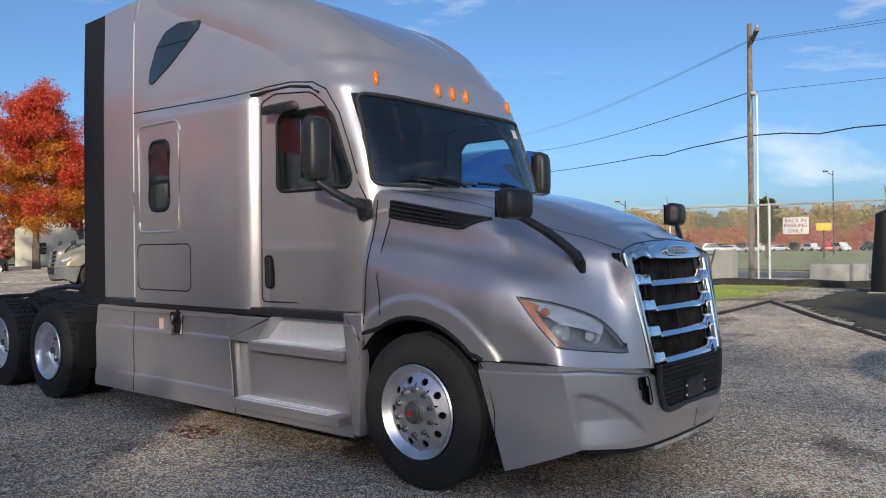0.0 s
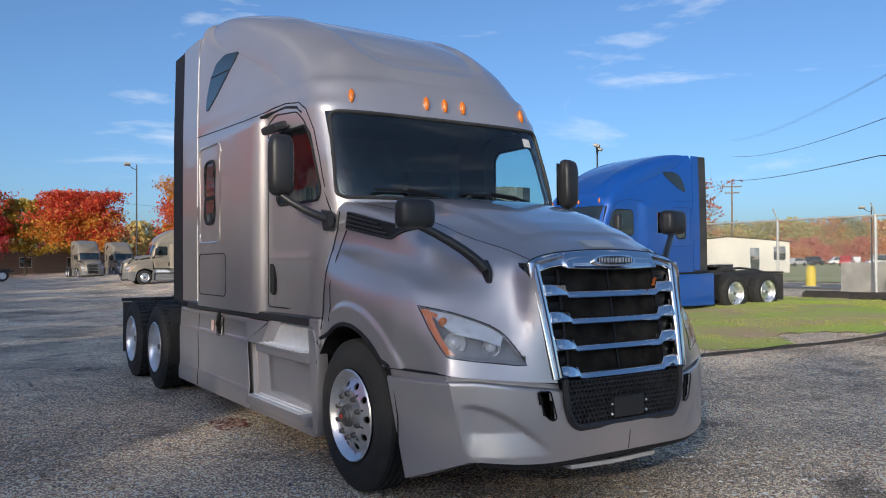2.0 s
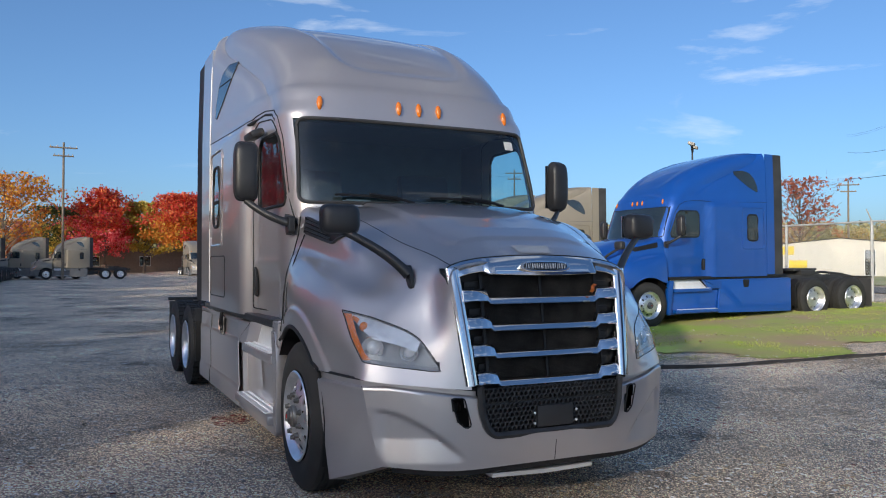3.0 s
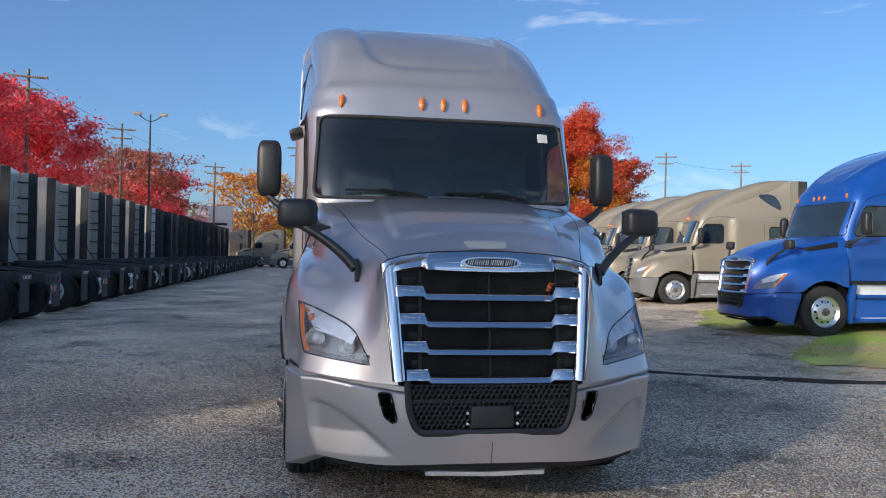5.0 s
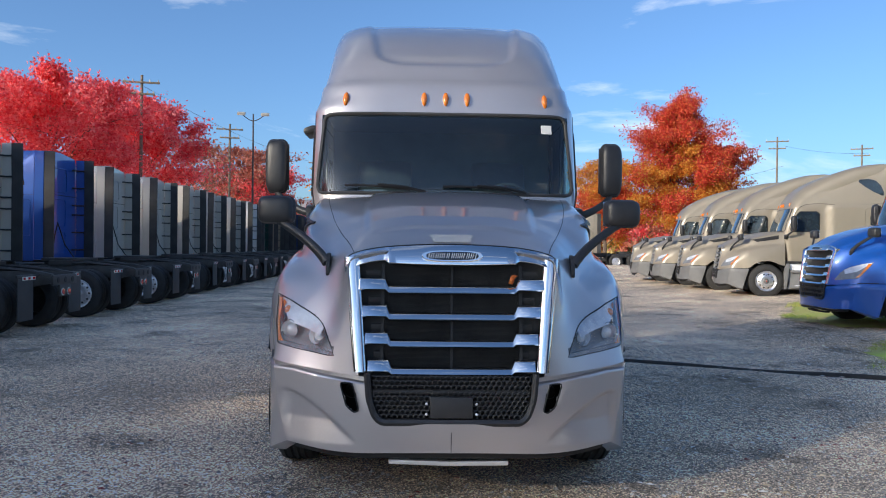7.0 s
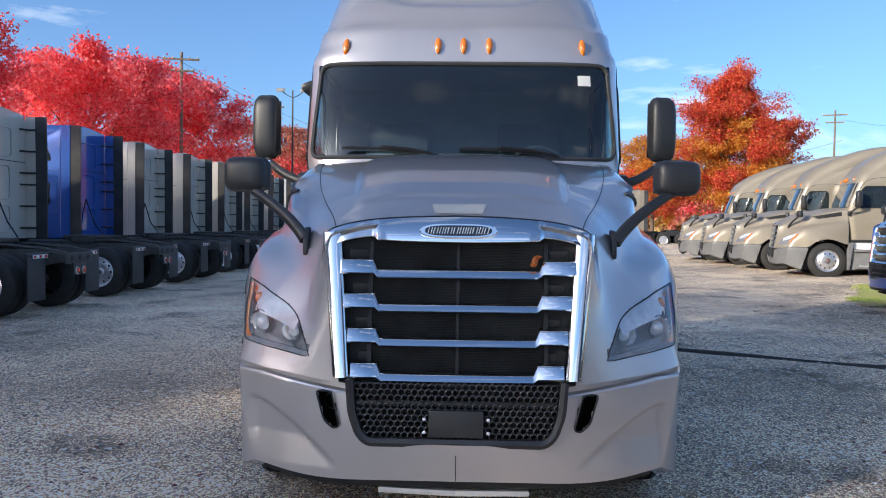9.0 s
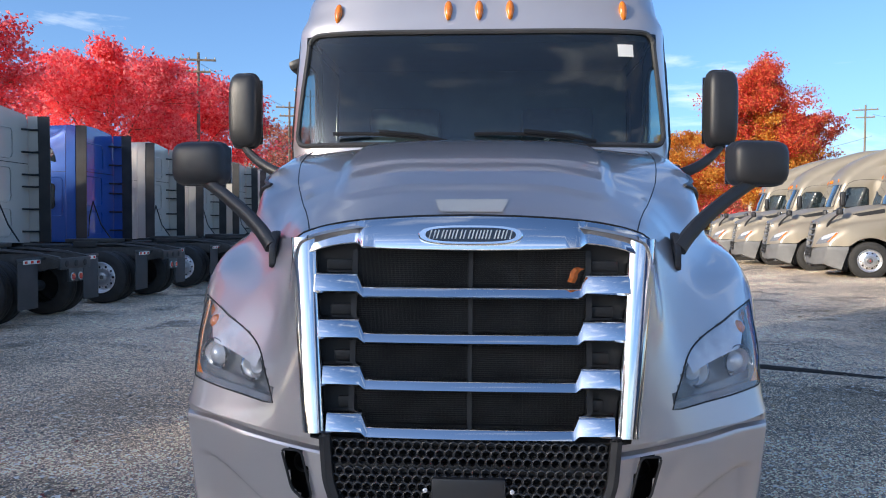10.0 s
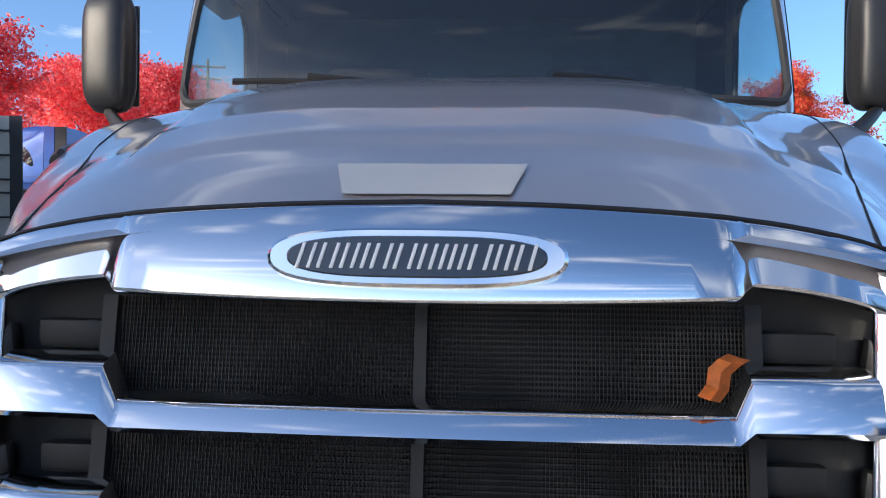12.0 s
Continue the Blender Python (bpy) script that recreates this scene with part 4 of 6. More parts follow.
    part("bumper_back", grid(both([[(lambda p: (p[0] * 0.9, p[1] + 0.16, p[2]))(bumper_point(k / 18, v)) for k in range(19)] for v in (0.0, 0.95)])), NEARBLACK, bp)
    part("bumper_gap", tube([(lambda p: (math.copysign(p[0], k), p[1] - 0.004, p[2] + 0.008))(bumper_point(abs(k) / 30, 0.0)) for k in range(-29, 30)], 0.0085, 6), NEARBLACK, bp)
    low = [bumper_point(k / 40, 0.93) for k in range(25)]
    part("valance", grid(both([[(x * f, y + dy, z + dz) for x, y, z in low] for f, dy, dz in ((0.995, 0.012, 0.01), (0.985, 0.022, -0.030), (0.97, 0.06, -0.045))])), NEARBLACK, bp)
    for xa, xb in ((-0.375, -0.012), (0.0, 0.35)):
        part("chin_strip", boxed(xa, xb, 0.30, 0.40, 0.268, 0.296, bevel=0.008), SILVER if hi else NEARBLACK, bp, "bent pale skid strip under the bumper", at=pose(0, 0, 0, 0, 2.0 if xa < 0 else -1.0, 0))
    if hi:
        for s in (-1, 1):
            sl = [(s * x, z) for x, z in rounded(SLOT, 0.02)]
            ring = [(x, bumper_y(x) - 0.022, z) for x, z in sl]
            part("slot_trim", tube(ring, 0.0045, 6, closed=True), NEARBLACK, bp)
            bm = lathe([(0, 0.035), (0.02, 0.04), (0.05, 0.042)], 16)
            part("tow_eye", bm, FRAME, bp, at=pose(s * 0.59, 0.33, 0.70, 0, 0, 90))
        part("centre_seam", tube([(0, bumper_point(0, v)[1] - 0.0005, bumper_point(0, v)[2]) for v in (0.66, 0.75, 0.84, 0.92)], 0.0022, 5), NEARBLACK, bp)
        part("number_plate_bracket", boxed(-0.125, 0.125, 0.185, 0.215, 0.575, 0.70, bevel=0.01), PLASTIC, bp)
        for x in (-0.145, 0.145):
            for z in (0.60, 0.66):
                part("bolt", lathe([(0, 0.008), (-0.006, 0.008), (-0.008, 0.0001)], 8), STEEL, bp, at=pose(x, 0.19, z, 0, 0, 90))
    # lower mesh grille
    lg = new("lower_grille")
    lg.parent = T
    ring_o = [(x, 0.192 + 0.12 * max(0, abs(x) - 0.3), z) for x, z in rounded(LOWER_OPEN, 0.03)]
    part("surround", tube([p for p in ring_o if p[2] < 0.845], 0.018 if hi else 0.02, 6, flat=1.2), PLASTIC, lg)
    part("crossbar", boxed(-.46, .46, 0.228, 0.25, 0.705, 0.735, bevel=0.006), PLASTIC, lg)
    bm = bmesh.new()
    step = 0.031 if hi else 0.09
    for zb, zt in ((0.565, 0.70), (0.735, 0.79)):
        nr = int((zt - zb) / (step * 0.86)) + 1
        for i in range(nr):
            for j in range(int(0.98 / step)):
                cx = -0.47 + step * (j + 0.5 * (i % 2)) + step / 2
                cz = zb + (i + 0.5) * step * 0.86
                if not inside(cx, cz, [(x * 0.97, z) for x, z in LOWER_OPEN]):
                    continue
                ring1, ring2, ring3 = ([(cx + r * math.sin(k * math.tau / 6), y, cz + r * math.cos(k * math.tau / 6)) for k in range(6)] for r, y in ((step * 0.58, 0.214), (step * 0.44, 0.212), (step * 0.42, 0.235)))
                grid([ring1, ring2, ring3], closed=True, bm=bm)
    part("mesh", bm, PLASTIC, lg, "black honeycomb mesh")
    # near-black sheet stands for the shaded depth behind the mesh
    part("backing", boxed(-.5, .5, 0.32, 0.33, 0.52, 0.88), NEARBLACK, lg)

    # --- grille
    G = new("grille")
    G.parent = T
    frame_mat = CHROME
    chrome = frame_mat if bright else LOWGREY
    nt_ = 48 if hi else 16
    xs = sorted({round(sg * x, 4) for sg in (-1, 1) for x in [0.372 * q / (nt_ // 2) for q in range(nt_ // 2 + 1)] + [.378, .386, .394, .402] + [.410 + .216 * q / 8 for q in range(9)]})
    rows_t = []
    for x in xs:
        a = abs(x)
        zt = float(interp(a, [(0, 1.580), (.2, 1.575), (.40, 1.561), (.52, 1.541), (.60, 1.516), (.625, 1.498), (.64, 1.480)])[0])
        step = min(1, max(0, (0.402 - a) / 0.026))
        zb = float(interp(a, [(0.40, 1.478), (.47, 1.470), (.552, 1.450), (.62, 1.42)])[0]) * (1 - step) + (1.455 + 0.009 * (a / .39) ** 2) * step
        bow = 0.022 * (a / .62) ** 2
        f = 0.028 + 0.024 * step - 0.016 * min(1, max(0, (a - 0.52) / 0.10))
        mid = zt * 0.45 + zb * 0.55
        rise = 0.004 + 0.012 * step
        u = (zt - 0.005 - mid) / (zt - 0.013 - zb)
        rows_t.append([(x, gy(zt) + 0.06, zt - 0.008), (x, gy(zt) - rise + 0.008 + bow, zt), (x, gy(zt) - rise + bow, zt - 0.005), (x, gy(mid) - rise - (f - rise) * u - 0.002 * step + bow, mid),
                       (x, gy(zb) - f + bow, zb + 0.008), (x, gy(zb) - f + 0.001 + bow, zb + 0.004), (x, gy(zb) - f + 0.007 + bow, zb), (x, gy(zb) + 0.06, zb + 0.003)])
    part("header", tidy(grid(rows_t)), chrome, G, smooth=42)
    hi and part("header_seam", tube([(r[1][0], r[1][1] + 0.003, r[1][2] + 0.002) for r in rows_t], 0.003, 5), NEARBLACK, G)
    for sg in (-1, 1):
        rows_f = []
        for q in range(25 if hi else 9):
            t = q / (24 if hi else 8)
            z = 1.500 + (0.835 - 1.500) * t
            xo, xn = 0.643 - 0.070 * t, 0.550 - 0.054 * t
            y = gy(z) + 0.022 * (1 - t) ** 2
            rows_f.append([(sg * x, y + d, z) for x, d in ((xo, 0.07), (xo, -0.004), (xo - 0.007, -0.015), (xo * 0.75 + xn * 0.25, -0.021), (xo * 0.4 + xn * 0.6, -0.023), (xn + 0.007, -0.019), (xn, -0.008), (xn - 0.002, 0.07))])
        part("grille_frame", tidy(grid(rows_f)), chrome, G, "chrome grille surround", smooth=50)
    for k in range(4):
        zc = 1.338 - 0.158 * k
        xe = 0.545 - 0.0185 * k
        xi = 0.392 - 0.009 * k
        n = 20 if hi else 6
        xs = [-xe, -xi - 0.004, -xi + 0.014] + [-(xi - 0.022) + 2 * (xi - 0.022) * q / n for q in range(n + 1)] + [xi - 0.014, xi + 0.004, xe]
        rows_g = []
        for x in xs:
            wide = abs(x) >= xi - 1e-6
            zt, zb = (zc + 0.032, zc - 0.032) if wide else (zc - 0.012, zc - 0.047)
            bow = 0.018 * (x / xe) ** 2
            y = gy(zc) - 0.040 + bow
            d = 0.055
            rows_g.append([(x, y + d, zt + (0.014 if wide else 0.010)), (x, y + 0.026, zt + 0.004), (x, y + 0.018, zt - 0.003), (x, y + 0.002, zb + 0.009), (x, y + 0.012, zb), (x, y + d, zb)])
        bm = grid(rows_g, closed=True)
        for e in (rows_g[0], rows_g[-1]):
            bm.faces.new([bm.verts.new(p) for p in e])
        part("grille_bar", tidy(bm), CHROME if bright else LOWGREY, G, smooth=40)
        if hi:
            for s in (-1, 1):
                part("side_insert", boxed(min(s * (xi + 0.03), s * (xe - 0.03)), max(s * (xi + 0.03), s * (xe - 0.03)), gy(zc) + 0.045, gy(zc) + 0.07, zc + 0.045, zc + 0.085, bevel=0.008), NEARBLACK, G)
    bm = bmesh.new()
    if hi:
        for k in range(84):
            z = 0.86 + 0.60 * k / 84
            w = 0.405
            box(bm, -w, w, gy(z) + 0.045, gy(z) + 0.05, z, z + 0.0025)
        for k in range(170):
            x = -0.40 + 0.80 * k / 169
            box(bm, x - 0.00028, x + 0.00028, gy(1.15) + 0.03, gy(1.15) + 0.034, 0.86, 1.46, m=Matrix.Translation((0, gy(1.15) + 0.032, 1.15)) @ Matrix.Rotation(math.atan(-0.165), 4, "X") @ Matrix.Translation((0, -gy(1.15) - 0.032, -1.15)))
        part("insect_screen", bm, CORE, G, "dusty grey wire insect screen", smooth=0)
        part("centre_post", prism([(-0.008, 0.86), (-0.008, 1.46), (0.008, 1.46), (0.008, 0.86)], 0.01, "y", at=0.0), NEARBLACK, G, at=Matrix.Translation((0, gy(1.15) + 0.022, 1.15)) @ Matrix.Rotation(math.atan(-0.165), 4, "X") @ Matrix.Translation((0, 0, -1.15)))
        for x in (-0.41, 0.41):
            part("screen_post", boxed(x - 0.010, x + 0.010, -0.01, 0.0, -0.29, 0.31), NEARBLACK, G, at=Matrix.Translation((0, gy(1.15) + 0.03, 1.15)) @ Matrix.Rotation(math.atan(-0.165), 4, "X"))
    else:
        bm.free()
    # flat near-black sheet, painted in place of the shade behind the bars
    part("core", grid([[(-.57, gy(z) + 0.075, z), (.57, gy(z) + 0.075, z)] for z in (0.83, 1.47)]), NEARBLACK, G)
    # badge: plain slanted bars in place of the maker's name
    bd = new("badge")
    bd.parent = T

    def oval(w, h, y):
        out = []
        for k in range(40):
            a = k * math.tau / 40
            c, sn = math.cos(a), math.sin(a)
            out.append((w * abs(c) ** 0.62 * (1 if c > 0 else -1), y, h * abs(sn) ** 0.8 * (1 if sn > 0 else -1)))
        return out
    for nm, w, h, ya, yb, mat in (("badge_rim", .180, .036, 0.02, -0.006, CHROME), ("badge_field", .157, .0265, 0.0, -0.0085, BADGE)):
        bm = grid([oval(w, h, ya), oval(w, h, yb + 0.004), oval(w * 0.975, h * 0.9, yb)], closed=True)
        bm.faces.new([bm.verts.new(p) for p in oval(w * 0.975, h * 0.9, yb)])
        part(nm, tidy(bm), mat, bd, at=pose(0, gy(1.512) - 0.054, 1.512, -13))
    if hi:
        x = -0.141
        for wide in (0.021, 0.023, 0.020, 0.007, 0.023, 0.024, 0.020, 0.018, 0.007, 0.025, 0.020, 0.023):
            for at in ((0.0035, wide - 0.0035) if wide > 0.01 else (wide / 2,)):
                bm = boxed(-0.0024, 0.0024, -0.0105, -0.008, -0.0155, 0.0155, bevel=0.001)
                for v in bm.verts:
                    v.co.x += v.co.z * 0.28
                part("badge_bar", bm, SILVER, bd, at=pose(0, gy(1.512) - 0.054, 1.512, -13) @ Matrix.Translation((x + at, 0, 0)))
            x += wide + 0.0047

    # --- mirrors
    for s in (-1, 1):
        M = arm_and_head(T, "door_mirror", (1.07, 2.06, 1.82), (1.26, 2.10, 1.86), (1.395, 2.235, 2.00), (.19, .145, .45), s)
        for c in M.children:
            if c.name.split(".")[0] in ("housing", "mirror_glass"):
                c.location.z = 2.22
        part("mirror_foot", prism(rounded([(2.16, 1.90), (2.12, 1.74), (2.03, 1.76), (2.03, 1.88)], 0.02), 0.05, "x", 0.01, at=s * 1.10 - 0.025), PLASTIC, M)
        arm_and_head(T, "hood_mirror", (.775, .585, 1.46), (.865, .645, 1.59), (1.13, .80, 1.735), (.245, .135, .185), s, lift=0.06)
        part("hood_mirror_foot", prism(rounded([(.59, 1.52), (.55, 1.45), (.55, 1.38), (.61, 1.38), (.645, 1.52)], 0.015), 0.026, "x", 0.008, at=s * 0.765 - 0.013), PLASTIC, T)
        if hi:
            part("side_badge", boxed(-0.003, 0.003, -0.055, 0.055, -0.012, 0.012, bevel=0.001), SILVER, T, at=pose(s * (wing_x(1.98, 1.80) + 0.004), 1.975, 1.80, -8))

    # --- wheels and chassis
    make_wheel(T, "front_wheel", -1.195, ARCH_Y, -1, False, hi, kit)
    make_wheel(T, "front_wheel", 1.195, ARCH_Y, 1, False, hi, kit)
    for y in (6.75 + axle_shift, 8.05 + axle_shift):
        make_wheel(T, "drive_wheel", -1.225, y, -1, True, hi, kit)
        make_wheel(T, "drive_wheel", 1.225, y, 1, True, hi, kit)
        part("axle", tube([(-0.6, y, 0.5), (0.6, y, 0.5)], 0.09, 10), FRAME, T)
    part("front_axle", tube([(-0.95, ARCH_Y, 0.46), (0.95, ARCH_Y, 0.46)], 0.06, 8), FRAME, T)
    end = 8.95 + axle_shift
    for s in (-1, 1):
        rail = [(end, .86), (end, 1.02), (end - 0.2, 1.06), (2.0, 1.06), (1.0, .86), (1.0, .78), (2.0, .80), (end - 0.3, .80)]
        part("frame_rail", prism(rail, 0.08, "x", 0.006, at=s * 0.43 - 0.04), FRAME, T)
        for y in (6.75 + axle_shift, 8.05 + axle_shift):
            hi and part("spring_hanger", boxed(s * 0.55 - 0.06, s * 0.55 + 0.06, y - 0.32, y + 0.32, .55, .66, bevel=0.02), FRAME, T)
        flaps and part("mudflap", boxed(min(s * .68, s * 1.20), max(s * .68, s * 1.20), end - 0.22, end - 0.205, .26, .96, bevel=0.004), FADED_RUBBER, T)
        part("mudflap_bracket", boxed(min(s * .45, s * 1.22), max(s * .45, s * 1.22), end - 0.235, end - 0.205, .97, 1.02, bevel=0.008), FRAME, T)
        part("tail_lamp", lathe([(0, .05), (0.02, .052), (0.025, .0001)], 16), REDLENS, T, at=pose(s * .115, end + 0.035, .70, 0, 0, 90))
        part("quarter_fender", prism([(6.15 + axle_shift, .35), (6.12 + axle_shift, .82), (6.2 + axle_shift, .98), (6.17 + axle_shift, .98), (6.08 + axle_shift, .83), (6.11 + axle_shift, .35)], 0.52, "x", 0.004, at=(0.68 if s > 0 else -1.20)), NEARBLACK, T)
        part("marker_plate", boxed(s * 0.86 - 0.22, s * 0.86 + 0.22, end - 0.195, end - 0.185, .93, .99, bevel=0.003), SHEET, T, "white and red reflective strip")
        for q in (-0.16, 0.0, 0.16):
            part("red_strip", boxed(s * 0.86 + q - 0.035, s * 0.86 + q + 0.035, end - 0.186, end - 0.182, .94, .98), REDLENS, T)
        part("lamp_ring", lathe([(0, .062), (0.012, .062), (0.014, .05)], 16), SHEET, T, at=pose(s * .115, end + 0.033, .70, 0, 0, 90))
        part("ramp", tube([(s * .43, end - 1.75, 1.10), (s * .43, end - 1.0, 1.12), (s * .43, end - 0.35, 1.06), (s * .43, end + 0.02, 0.96)], 0.045, 6, flat=0.8), FRAME, T)
    part("end_crossmember", boxed(-.47, .47, end - 0.02, end + 0.03, .82, 1.0, bevel=0.015), FRAME, T)
    part("lamp_plate", boxed(-.22, .22, end - 0.005, end + 0.031, .62, .83, bevel=0.01), FRAME, T)
    for x in (-.28, 0, .28):
        part("rail_slot", lathe([(0, 0.055), (0.006, 0.05), (0.008, 0.0001)], 12), NEARBLACK, T, at=pose(x, end + 0.033, .91, 0, 0, 90))
    part("fifth_wheel", prism(rounded([(-.45, 6.9), (-.48, 7.5), (-.16, 8.05), (-.06, 7.6), (.06, 7.6), (.16, 8.05), (.48, 7.5), (.45, 6.9)], 0.05), 0.06, "z", 0.01, at=1.16), FRAME, T, at=pose(0, axle_shift, 0))
    part("fifth_wheel_base", boxed(-.5, .5, 7.1 + axle_shift, 7.6 + axle_shift, 1.05, 1.17, bevel=0.02), FRAME, T)
    part("deck_plate", boxed(-.55, .55, 5.05, 6.3, 1.06, 1.10, bevel=0.01), FRAME, T)
    for s in (-1, 1):
        part("air_tank", tube([(s * .72, 5.9 + 1.4 * axle_shift, .62), (s * .72, 6.15 + 1.4 * axle_shift, .62)], .14, 14), FRAME, T)
    part("underbody", boxed(-.75, .75, 1.0, 5.6, .42, .78, bevel=0.05), FRAME, T)

    if hi:
        # --- inside of the cab
        part("dashboard", boxed(-1.0, 1.0, 2.02, 2.45, 1.55, 1.99, bevel=0.06), CABIN, T)
        for x in (-.55, .55):
            st = new("seat")
            st.parent = T
            part("cushion", boxed(x - .26, x + .26, 2.70, 3.2, 1.50, 1.66, bevel=0.06), SEATS, st)
            part("backrest", boxed(x - .26, x + .26, -.07, .07, 0, .80, bevel=0.06), SEATS, st, at=pose(0, 3.22, 1.6, -10))
            part("pedestal", boxed(x - .2, x + .2, 2.75, 3.15, 1.10, 1.50, bevel=0.03), CABIN, st)
        ring = [(0.55 + .21 * math.cos(k * math.tau / 28), .21 * math.sin(k * math.tau / 28) * 0.5, .21 * math.sin(k * math.tau / 28) * 0.86) for k in range(28)]
        part("steering_wheel", tube([(x, 2.55 - y, 1.93 + z) for x, y, z in ring], 0.016, 8, closed=True), SEATS, T)
        part("cab_divider", boxed(-1.08, 1.08, 3.55, 3.60, 1.1, 3.0), CABIN, T)
        part("headliner", boxed(-1.04, 1.04, 2.62, 3.55, 2.70, 2.74), CABIN, T)
        part("papers", boxed(-.66, -.47, 2.05, 2.2, 1.992, 2.025, bevel=0.004), LAMPGREY, T)
        bm = grid([[(x, p[1] - 0.002, z) for x, p in ((xx, screen_row(z, 40)[40 + int(round(xx / 1.035 * 40))]) for xx in (0.79, 0.835, 0.88))] for z in (2.505, 2.545, 2.58)])
        part("screen_sticker", bm, SHEET, T, "pale paper sticker on the windscreen")
        # trapezium panel and small emblem foot on the hood
        tr = [(-.136, 1.640, .485), (.136, 1.640, .485), (.112, 1.607, .405), (-.112, 1.607, .405)]
        bm = bmesh.new()
        bm.faces.new([bm.verts.new((x, y, float(wing_section(y - lean(y - 0.04, z), 56)[int(abs(x) / 0.30 * 8)][2]) + 0.006)) for x, z, y in tr])
        part("hood_plate", bm, ROWSILVER, T, "pale trapezium plate on the hood")
        bm = grid([[(x - 0.013, y, z + 0.004), (x, y - 0.006, z), (x + 0.013, y, z - 0.003)] for x, y, z in ((0.345, gy(1.35) - 0.018, 1.350), (0.352, gy(1.36) - 0.030, 1.366), (0.356, gy(1.38) - 0.026, 1.384), (0.366, gy(1.39) - 0.034, 1.396), (0.380, gy(1.4) - 0.022, 1.400))])
        bmesh.ops.solidify(bm, geom=list(bm.faces), thickness=0.0015)
        part("tape_scrap", bm, TAPE, T, "scrap of faded orange tape")
        # door visor arm at the right-hand window
        part("door_visor_mirror", boxed(-.06, .06, -.16, .16, -.035, .035, bevel=0.03), PLASTIC, T, at=pose(-1.20, 2.88, 2.60, 0, -20, 0))
        part("warning_label", boxed(-.003, .003, -.035, .035, -.05, .05), PINKLABEL, T, at=pose(-1.188, 4.56, .90))
    return T


# ---------------------------------------------------------------- the yard
def ground_z(x, y):
    s = min(max((x - 4.0) / 12.0, 0), 1)
    return 0.40 * s * s * (3 - 2 * s) if x > 4 else 0.0


KIT = {}
tractor("bronze-grey metallic sleeper tractor with a chrome grille, parked on gravel", GREY, GREY, True, hi=True, kit=KIT)

# the background trucks: one of each colour is built, the others are copies
blue = tractor("blue metallic sleeper tractor with a silver grille, parked on grass", BLUE, BLUE, True, kit=KIT, axle_shift=-0.22)
blue.matrix_basis = pose(7.24, 10.85, 0.10, 0.6, 0, -91.2)
tan = tractor("champagne sleeper tractor with grey lower panels in a parked row", TAN, LOWGREY, False, kit=KIT, group="champagne trucks in a row", axle_shift=-0.2)
tan.matrix_basis = pose(8.84, 20.28, 0.14, 0, 0, -104)
for k, (x, y, a) in enumerate(((8.75, 23.6, -103), (8.75, 26.9, -102), (8.8, 30.2, -102), (7.1, 52.8, -92))):
    copy_thing(tan, pose(x, y, 0.14 if k < 3 else 0.1, 0, 0, a))


def repaint(T, swap, label, group=""):
    """A truck's copy in other colours: its parts keep their meshes and take a material of their own."""
    for o in T.children_recursive:
        if o.type == "MESH" and o.data.materials and o.data.materials[0] in swap:
            o.material_slots[0].link = "OBJECT"
            o.material_slots[0].material = swap[o.data.materials[0]]
    return tagged(T, label, "truck", group)


ROW = "trucks in the long row with their backs to the lane"
PAINTS = {"silver": (ROWSILVER, LOWGREY), "blue": (BLUE, BLUE), "white": (WHITE, WHITE), "green": (GREEN, GREEN), "tan": (TAN, LOWGREY), "dark": (BLACKPAINT, BLACKPAINT),
          "navy": (DARKBLUE, DARKBLUE), "red": (RED, RED)}
SAY = {"silver": "silver-grey", "blue": "bright blue", "white": "white", "green": "dark green", "tan": "champagne", "dark": "black", "navy": "dark navy", "red": "red"}
ORDER = ["silver", "silver", "silver", "dark", "silver", "silver", "silver", "blue", "silver", "silver", "silver", "silver", "silver", "white", "green", "tan", "dark", "navy", "navy", "red", "dark", "silver", "tan"]
for k, colour in enumerate(ORDER):
    j = k - 7
    # below j = -2 the trucks are out of view, added to shade the yard
    row_y = 17.5 + 3.93 * j if j >= -2 else (5.7, 2.2, -0.85, -5.7, -8.9)[-3 - j]      # one bay stands empty to let a streak of sun in
    T = copy_thing(tan, pose(-15.24 + 0.05 * math.sin(k * 2.1), row_y, 0, 0, 0, -90 + 0.8 * math.sin(k * 1.7)))
    up, low = PAINTS[colour]
    repaint(T, {TAN: up, LOWGREY: low}, SAY[colour] + " sleeper tractor seen from behind, bare chassis and dual wheels", ROW)
for x, y, a in ((-5.8, 78, -90), (-9.6, 81, -88), (-13.5, 84, -88), (10.6, 83, 2), (15.0, 88, 4)):
    T = copy_thing(tan, pose(x, y, 0, 0, 0, a))
    repaint(T, {TAN: TAN, LOWGREY: LOWGREY}, "grey-beige sleeper tractor parked at the far end of the yard", "trucks at the far end")
# stays out of view; added to cast shade on the ground at the right
T = copy_thing(tan, pose(4.3, -9.9, 0, 0, 0, 0))
repaint(T, {TAN: DARKBLUE, LOWGREY: DARKBLUE}, "unseen dark navy sleeper tractor added for its shadow")


